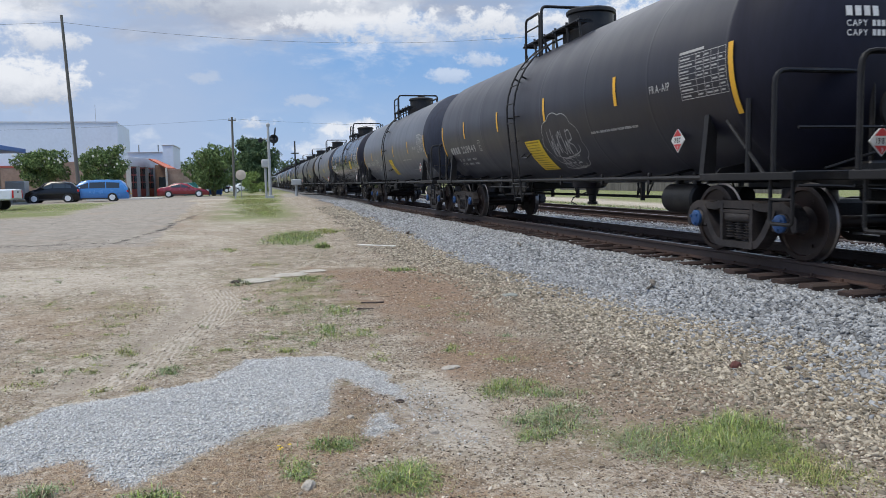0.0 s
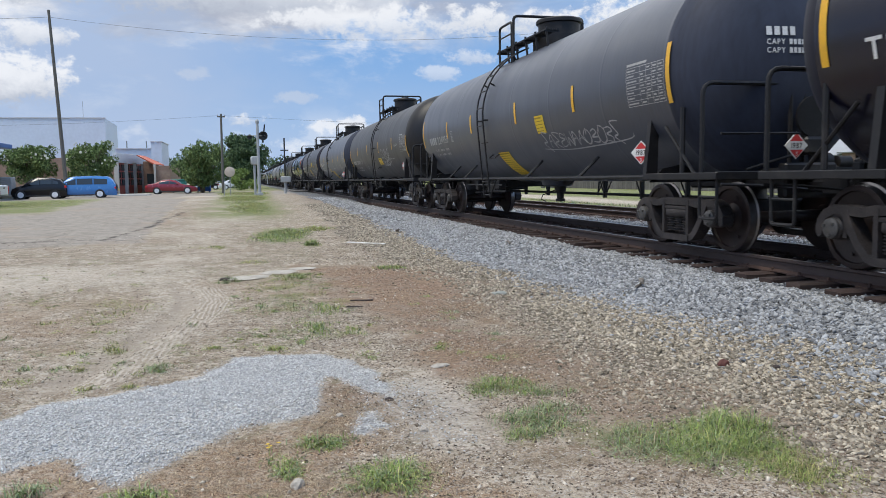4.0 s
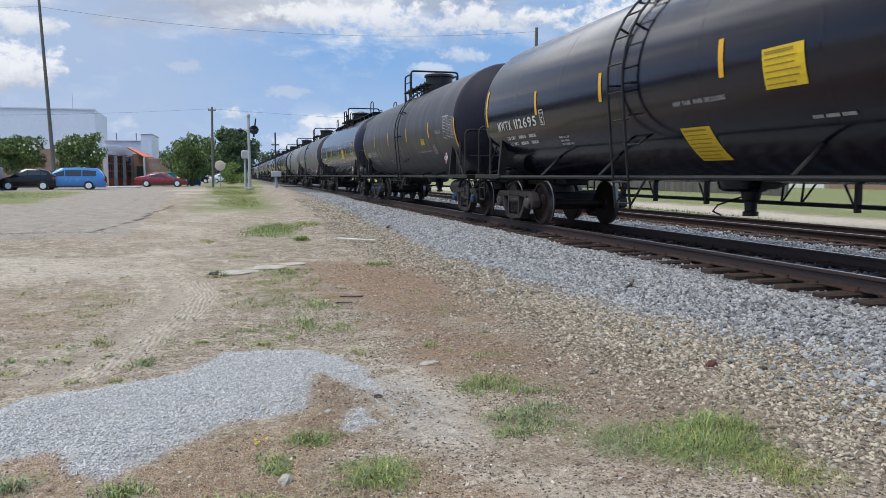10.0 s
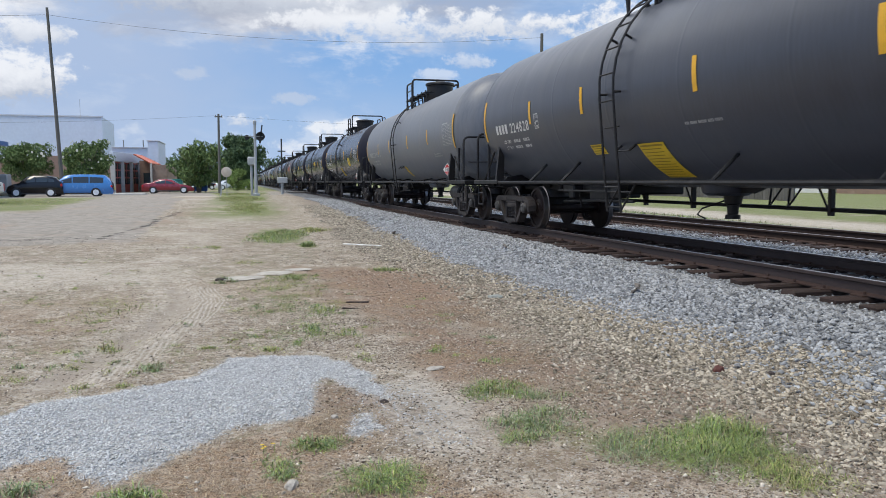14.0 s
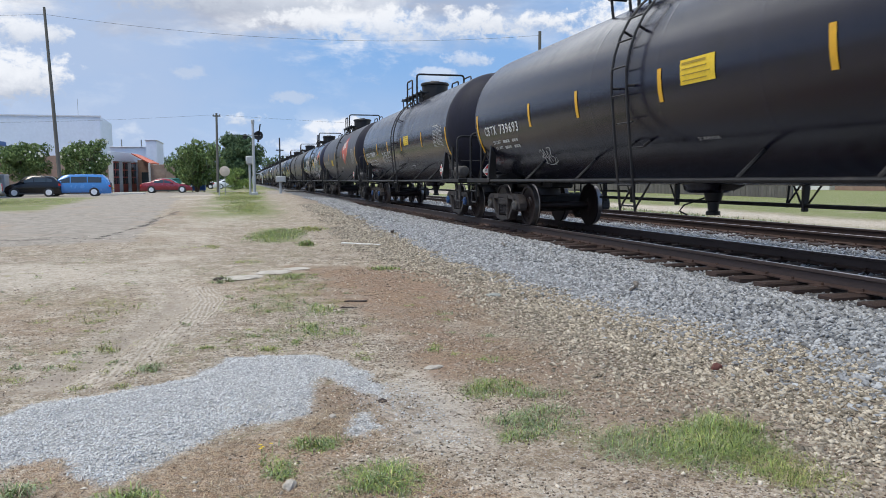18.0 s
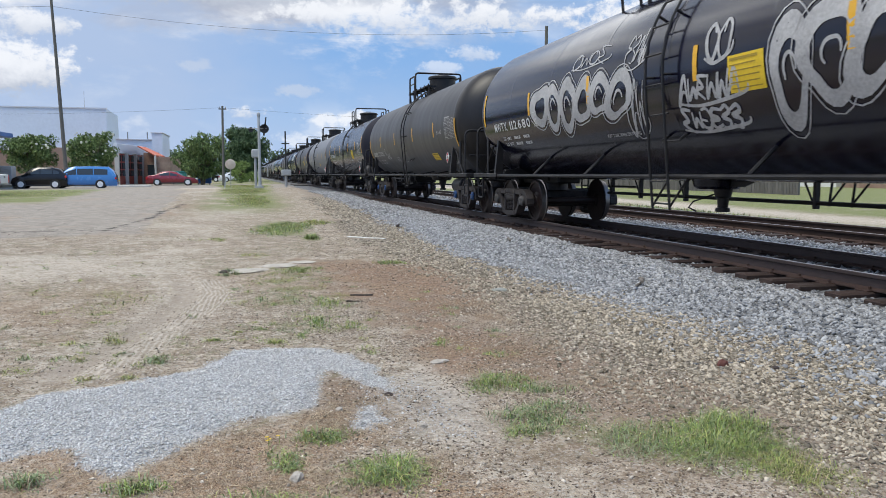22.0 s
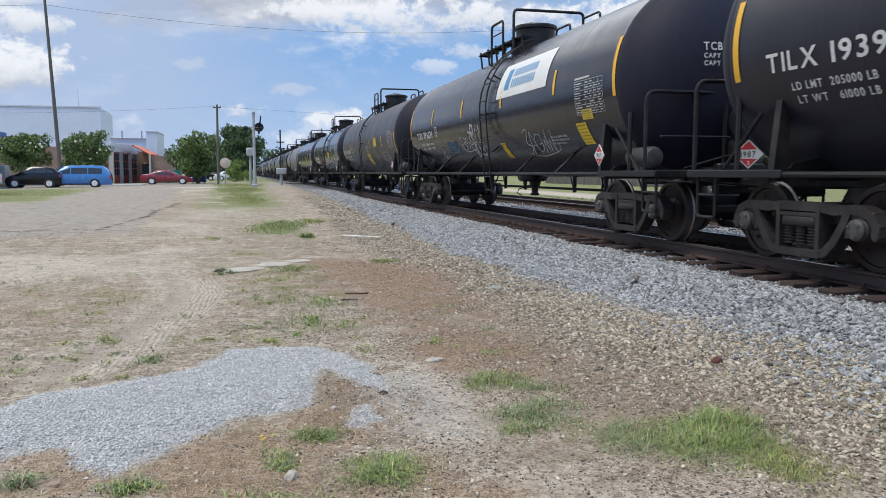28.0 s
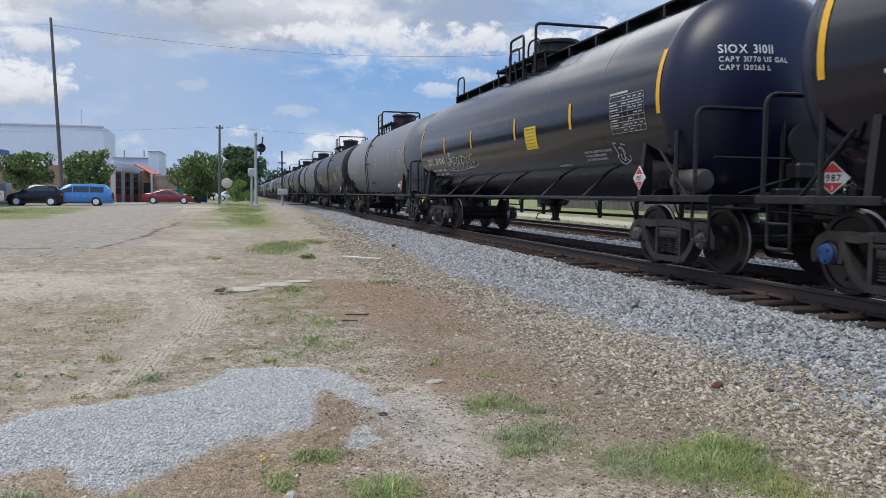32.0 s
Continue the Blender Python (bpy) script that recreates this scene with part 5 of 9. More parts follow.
# ---- stencils, tape, signs and spray paint on the shells ----
class Decal:
    """Flat shapes laid on the near side of a shell; u runs to the reader's right, v up."""

    def __init__(self, c, z, tilt=0.0, off=0.008):
        self.c, self.a, self.t, self.off = c, math.asin((z - ZC) / RT), radians(tilt), off
        self.s = Shape()

    def point(self, u, v):
        ct, st = math.cos(self.t), math.sin(self.t)
        u, v = u * ct - v * st, u * st + v * ct
        a = self.a + v / RT
        r = RT + self.off
        self.s.v.append((-r * math.cos(a), along(self.c - u), ZC + r * math.sin(a)))
        return len(self.s.v) - 1

    def poly(self, pts, mat=0):
        self.s.face([self.point(u, v) for u, v in pts], mat)

    def rect(self, u0, u1, v0, v1, mat=0):
        n = max(1, int(abs(v1 - v0) / 0.10))
        rows = [(self.point(u0, v0 + (v1 - v0) * k / n), self.point(u1, v0 + (v1 - v0) * k / n)) for k in range(n + 1)]
        for (a, b), (c, d) in zip(rows, rows[1:]):
            self.s.face((a, b, d, c), mat)

    def text(self, body, h, u=0.0, v=0.0, mat=0, align=0):
        vv, ff, w = text_flat(body, h)
        n = len(self.s.v)
        for a, b in vv:
            self.point(u + a + align * w / 2, v + b)
        for q in ff:
            self.s.face([n + i for i in q], mat)
        return w

    def fit(self, body, h, u0, u1, v=0.0, mat=0):
        """A line of text squeezed or stretched to run from u0 to u1."""
        vv, ff, w = text_flat(body, h)
        k, n = (u1 - u0) / w, len(self.s.v)
        for a, b in vv:
            self.point((u0 + u1) / 2 + a * k, v + b)
        for q in ff:
            self.s.face([n + i for i in q], mat)

    def stroke(self, pts, w, mat=0):
        n = len(pts)
        ids = []
        for i, p in enumerate(pts):
            q0, q1 = pts[max(0, i - 1)], pts[min(n - 1, i + 1)]
            dx, dy = q1[0] - q0[0], q1[1] - q0[1]
            ln = math.hypot(dx, dy) or 1
            k = w / 2 * (0.55 + 0.45 * math.sin(math.pi * (i + 0.5) / n))
            ids.append((self.point(p[0] - dy / ln * k, p[1] + dx / ln * k), self.point(p[0] + dy / ln * k, p[1] - dx / ln * k)))
        for (a, b), (c, d) in zip(ids, ids[1:]):
            self.s.face((a, b, d, c), mat)

    def done(self, name, mats, car, label=""):
        mats = mats if isinstance(mats, (list, tuple)) else (mats,)
        me = self.s.mesh(name, *mats, smooth=0, fix=False)
        ob = child(name, me, car, None, label)
        if name in ("stencil_print", "notice_print", "load_limit_text", "owner_mark", "data_panel", "emblem_bars", "sign_bars", "spray_paint"):
            ob["kind"] = "stuff"
        return ob


def spline(pts, n=6):
    out = []
    p = [pts[0]] + list(pts) + [pts[-1]]
    for i in range(1, len(p) - 2):
        for k in range(n):
            t = k / n
            q = []
            for d in (0, 1):
                a, b, c, e = p[i - 1][d], p[i][d], p[i + 1][d], p[i + 2][d]
                q.append(0.5 * (2 * b + (c - a) * t + (2 * a - 5 * b + 4 * c - e) * t * t + (3 * b - a - 3 * c + e) * t ** 3))
            out.append(tuple(q))
    out.append(tuple(pts[-1]))
    return out


GLYPHS = (
    ((-0.4, 0.35), (0.1, 0.5), (0.35, 0.2), (-0.3, 0.0), (0.35, -0.15), (0.2, -0.5), (-0.45, -0.4)),
    ((0.4, 0.4), (-0.2, 0.48), (-0.45, 0.0), (-0.2, -0.48), (0.35, -0.4), (0.45, -0.05), (0.0, -0.05)),
    ((-0.45, -0.5), (-0.2, 0.2), (0.05, 0.5), (0.2, 0.1), (0.5, -0.5), (0.1, -0.05), (-0.35, -0.1)),
    ((-0.4, 0.5), (-0.3, -0.45), (0.05, 0.1), (0.35, -0.45), (0.45, 0.5)),
    ((0.0, 0.5), (-0.42, 0.1), (-0.2, -0.5), (0.35, -0.3), (0.4, 0.25), (0.0, 0.5), (-0.15, 0.2)),
    ((-0.45, 0.45), (0.45, 0.5), (-0.1, 0.0), (0.45, -0.1), (-0.4, -0.55)),
)


def tag_strokes(dec, w, h, letters, seed, thick, loops=True):
    """Slanting overlapped spray-can loops that fill a box, in no alphabet."""
    r = random.Random(seed)
    cell = w / letters
    lean = r.uniform(0.05, 0.35)
    for i in range(letters):
        x0 = -w / 2 + cell * (i + 0.5)
        k = r.uniform(0.85, 1.15) * (1.25 if i in (0, letters - 1) else 1.0)
        g = GLYPHS[r.randrange(len(GLYPHS))]
        fl = r.choice((-1, 1))
        pts = [(x0 + cell * 1.12 * (fl * a + r.uniform(-0.08, 0.08)) + lean * b * h, k * h * (b * 0.86 + r.uniform(-0.05, 0.05))) for a, b in g]
        dec.stroke(spline(pts), thick * r.uniform(0.8, 1.15))
    if loops:
        dec.stroke(spline([(-w * 0.55, -0.42 * h), (-0.2 * w, -0.60 * h), (0.2 * w, -0.52 * h), (0.56 * w, -0.35 * h), (0.62 * w, -0.1 * h)]), thick * 0.8)


def bubble_tag(dec, w, h, letters, seed):
    """Fat overlapping rounded letters in pale paint, with dark cores and a thin outer line."""
    r = random.Random(seed)
    cell = w / letters
    for i in range(letters):
        x0 = -w / 2 + cell * (i + 0.5)
        hh = h * r.uniform(0.44, 0.62)
        ww = cell * r.uniform(0.52, 0.70)
        y0 = h * r.uniform(-0.08, 0.10)
        p1, p2, lean = r.uniform(0, 6.28), r.uniform(0, 6.28), r.uniform(-0.15, 0.35)
        n = 26

        def ring(k, dx=0.0, dy=0.0):
            out = []
            for q in range(n):
                a = 2 * math.pi * q / n
                rr = k * (1 + 0.14 * math.sin(2 * a + p1) + 0.10 * math.sin(3 * a + p2))
                u, v = ww * rr * math.cos(a), hh * rr * math.sin(a)
                out.append((x0 + u + lean * v + dx, y0 + v + dy))
            return out

        a = [dec.point(*p) for p in ring(1.0)]
        b = [dec.point(*p) for p in ring(r.uniform(0.50, 0.62), 0.04 * cell, -0.04 * h)]
        for k in range(n):
            j = (k + 1) % n
            dec.s.face((a[k], a[j], b[j], b[k]))
        if r.random() < 0.75:
            core = ring(0.30, r.uniform(-0.08, 0.08) * cell, r.uniform(-0.1, 0.1) * h)
            dec.stroke(core[: n * 2 // 3], 0.045)
        line = ring(1.13)
        dec.stroke(line + line[:1], 0.022)


def stripe(car, c, z0, z1, w=0.10):
    d = Decal(c, (z0 + z1) / 2)
    h = RT * (math.asin((z1 - ZC) / RT) - math.asin((z0 - ZC) / RT)) / 2
    d.rect(-w / 2, w / 2, -h, h)
    d.done("reflector_stripe", M["yellow"], car)


CODES = {"196131": "TCBX", "19": "TILX", "31": "SIOX", "73": "CBTX", "30": "TCBX", "11": "MWTX"}
LOADS = {"739591": ("LD LMT  196600 LB  89200 KG", "LT WT   89400 LB  40550 KG"), "301048": ("LD LMT  195000 LB  88400 KG", "LT WT   91000 LB  41300 KG"), "193985": ("LD LMT  205000 LB  92980 KG", "LT WT   61000 LB  38000 KG"), "192684": ("LD LMT  206700 LB  93300 KG", "LT WT   80300 LB  36400 KG")}


def code_of(figs):
    """The four-letter register code before a car's number; none where it is a firm's name."""
    return CODES.get(figs) or CODES.get(figs[:2], "")


# from the number to the small boxed mark
PLATE_GAP = {"22": 0.44, "19": 0.52, "31": 0.62, "30": 0.66, "11": 0.30, "196131": 0.50}


def mark(car, digits, white, c0, c1, z, h):
    """Register letters (bars where they name a firm), the car's number and the load lines, between c0 and c1."""
    w = c0 - c1
    code = code_of(digits)
    d = Decal(c0, z)
    if code:
        d.fit(code, h, 0.0, 0.37 * w)
    else:
        for k in range(4):
            d.rect((0.01 + 0.098 * k) * w, (0.075 + 0.098 * k) * w, -h / 2, h / 2)
    d.done("owner_mark", white, car)
    d = Decal(c0, z)
    d.fit(digits, h, 0.46 * w, w)
    d.done("car_number", white, car, "white stencilled car number")
    d = Decal(c0, z - h / 2 - 0.17)
    if digits in LOADS:
        for k, body in enumerate(LOADS[digits]):
            d.fit(body, 0.085, (0.16 + 0.02 * k) * w, 1.04 * w, -0.15 * k)
    else:
        for k, body in enumerate(("LD LMT", "LT WT")):
            v = -0.14 * k
            d.fit(body, 0.075, (0.18 + 0.02 * k) * w, 0.40 * w, v)
            x = 0.48 * w
            for n in (6, 2, -1, 5, 2):
                if n < 0:
                    x += 0.07 * w
                    continue
                for q in range(n):
                    d.rect(x, x + 0.032, v - 0.033, v + 0.033)
                    x += 0.046
                x += 0.03
    d.done("load_limit_text", white, car)
    if digits.startswith("73"):
        return
    d = Decal(c1 - PLATE_GAP.get(digits, PLATE_GAP[digits[:2]]), z + 0.04)
    for u0, u1, v0, v1 in ((-0.10, 0.10, 0.13, 0.145), (-0.10, 0.10, -0.145, -0.13), (-0.10, -0.085, -0.145, 0.145), (0.085, 0.10, -0.145, 0.145)):
        d.rect(u0, u1, v0, v1)
    d.text("C", 0.12, 0, -0.05)
    d.text("PLATE", 0.04, 0, 0.08)
    d.done("plate_mark", white, car)


def data_panel(car, c, z, w=1.06, h=0.56, seed=1):
    """Test-date table: thin white lines with small bars of print."""
    r = random.Random(seed)
    d = Decal(c, z)
    for k in range(8):
        v = -h / 2 + h * k / 7
        d.rect(-w / 2, w / 2, v - 0.004, v + 0.004)
    cols = (0.0, 0.38, 0.55, 0.70, 0.85, 1.0)
    for q in cols:
        u = -w / 2 + w * q
        d.rect(u - 0.004, u + 0.004, -h / 2, h / 2)
    for k in range(7):
        for j in range(5):
            if r.random() < 0.85:
                u0 = -w / 2 + w * cols[j] + 0.02
                v0 = -h / 2 + h * k / 7 + 0.024
                d.rect(u0, u0 + (cols[j + 1] - cols[j]) * w * r.uniform(0.45, 0.75), v0 + 0.004, v0 + 0.026)
    d.rect(-w / 2, w * 0.05, h / 2 + 0.03, h / 2 + 0.065)
    d.done("data_panel", M["dust_white"], car, "white lined test-date panel")


def yellow_sign(car, c, z, w, h, tilt, seed):
    r = random.Random(seed)
    d = Decal(c, z, tilt)
    d.rect(-w / 2, w / 2, -h / 2, h / 2)
    sg = d.done("warning_sign", M["sign_yellow"], car, "yellow emergency notice sign")
    d = Decal(c, z, tilt, off=0.012)
    n = max(4, int(h / 0.065))
    for k in range(n):
        v = h / 2 - h * (k + 0.7) / (n + 0.4)
        e = r.uniform(0.5, 0.88) * w / 2
        t = 0.016 if k == 0 else 0.0075
        d.rect(-0.88 * w / 2, e, v - t, v + t)
    ob = d.done("notice_print", M["notice_ink"], sg)
    return ob


def small_lines(car, c, z, rows, seed, w=0.8):
    r = random.Random(seed)
    d = Decal(c, z)
    for k in range(rows):
        x, v = -w / 2, -0.070 * k
        e = w / 2 * (1.0 if k == 0 else r.uniform(0.4, 0.95))
        while x < e:
            for q in range(r.randrange(2, 8)):
                d.rect(x, x + 0.022, v - 0.021, v + 0.021)
                x += 0.032
            x += 0.025
    d.done("stencil_print", M["dust_white"], car)


def words(car, c, z, h, body, w, mat="dust_white"):
    d = Decal(c, z)
    d.fit(body, h, -w / 2, w / 2)
    d.done("stencilled_line", M[mat], car)


def placard_mesh():
    s = Shape()
    q = 0.175
    s.plate([(0, -q, 0), (0, 0, q), (0, q, 0), (0, 0, -q)], (1, 0, 0), 0.012, 1)
    x = -0.009
    n = len(s.v)
    a = 0.158
    cut = 0.05
    for pts, m in (([(-a, 0), (-(a - cut), cut), ((a - cut), cut), (a, 0), (a - cut, -cut), (-(a - cut), -cut)], 1), ([(-(a - cut - 0.008), cut + 0.006), (0, a), (a - cut - 0.008, cut + 0.006)], 0), ([(-(a - cut - 0.008), -cut - 0.006), (0, -a), (a - cut - 0.008, -cut - 0.006)], 0)):
        ids = []
        for u, v in pts:
            s.v.append((x, -u, v))
            ids.append(len(s.v) - 1)
        s.face(ids, m)
    vv, ff, _ = text_flat("1987", 0.068)
    n = len(s.v)
    s.v += [(x - 0.003, -u, v) for u, v in vv]
    for f in ff:
        s.face([n + i for i in f], 2)
    vv, ff, _ = text_flat("3", 0.05)
    n = len(s.v)
    s.v += [(x - 0.003, -u, v - 0.105) for u, v in vv]
    for f in ff:
        s.face([n + i for i in f], 1)
    return s.mesh("hazard_placard", M["red"], M["panel_white"], M["ink"], smooth=0, fix=False)


PLACARD = placard_mesh()


def emblem(car, c, z, size):
    """Orange-red kite-shaped emblem with plain pale bars."""
    d = Decal(c, z)
    k = size / 2
    ring = [(-1.62, 0.05), (0.45, 1.0), (1.52, -0.12), (-0.50, -1.0)]
    n = 8
    rows = []
    for j in range(n + 1):
        v = -1.0 + 2.0 * j / n
        xs = []
        for (a, b), (c2, e) in zip(ring, ring[1:] + ring[:1]):
            if (b - v) * (e - v) <= 0 and b != e:
                xs.append(a + (c2 - a) * (v - b) / (e - b))
        if len(xs) >= 2:
            rows.append((d.point(min(xs) * k, v * k), d.point(max(xs) * k, v * k)))
    for (a, b), (e, f) in zip(rows, rows[1:]):
        d.s.face((a, b, f, e))
    ob = d.done("emblem", M["logo_red"], car, "faded orange-red kite-shaped emblem")
    d = Decal(c, z, off=0.012)
    for u0, u1 in ((-0.85, -0.68), (-0.60, -0.43), (-0.30, -0.02), (0.12, 0.22), (0.30, 0.50)):
        d.rect(u0 * k, u1 * k, (0.02 + 0.12 * (u0 + 0.6)) * k, (0.50 + 0.12 * (u0 + 0.6)) * k)
    for j in range(5):
        e = (0.10, 0.17, 0.22, 0.15, 0.08)[j]
        d.rect((-0.35 - e * 1.4) * k, (-0.35 + e * 1.4) * k, (-0.32 - 0.085 * j) * k, (-0.27 - 0.085 * j) * k)
    d.done("emblem_bars", M["white"], ob)


def head_text(car, figs):
    """The register letters and capacity lines on the lead head."""
    s = Shape()

    def put(pts):
        ids = []
        for x, z in pts:
            q = math.sqrt(max(0.0, 1 - (x ** 2 + (z - ZC) ** 2) / RT ** 2))
            s.v.append((x, 0.15 - TAN - (HEAD + 0.012) * q, z))
            ids.append(len(s.v) - 1)
        return ids

    code = code_of(figs)
    rows = [(code + (" " + figs if figs[:2] == "31" else ""), 0.115, 0.0), ("CAPY 31770 US GAL" if figs == "31011" else "CAPY", 0.07, -0.14), ("CAPY 120263 L" if figs == "31011" else "CAPY", 0.07, -0.25)]
    x0 = -1.02 if figs[:2] == "31" else -0.50
    z0 = 3.02 if figs[:2] == "31" else 2.90
    for body, h, dz in rows:
        if not body:
            for k in range(4):
                put_x = x0 + 0.11 * k
                s.face(put([(put_x, z0 - h / 2), (put_x + 0.075, z0 - h / 2), (put_x + 0.075, z0 + h / 2), (put_x, z0 + h / 2)]))
            continue
        vv, ff, w = text_flat(body, h)
        ids = put([(x0 + w / 2 + a, z0 + dz + b) for a, b in vv])
        for f in ff:
            s.face([ids[i] for i in f])
        if body == "CAPY":
            for k in range(6):
                a = x0 + w + 0.06 + 0.062 * k
                s.face(put([(a, z0 + dz - h / 2), (a + 0.045, z0 + dz - h / 2), (a + 0.045, z0 + dz + h / 2), (a, z0 + dz + h / 2)]))
    ob = child("head_stencil", s.mesh("head_stencil", M["white"], smooth=0, fix=False), car)
    ob["kind"] = "stuff"


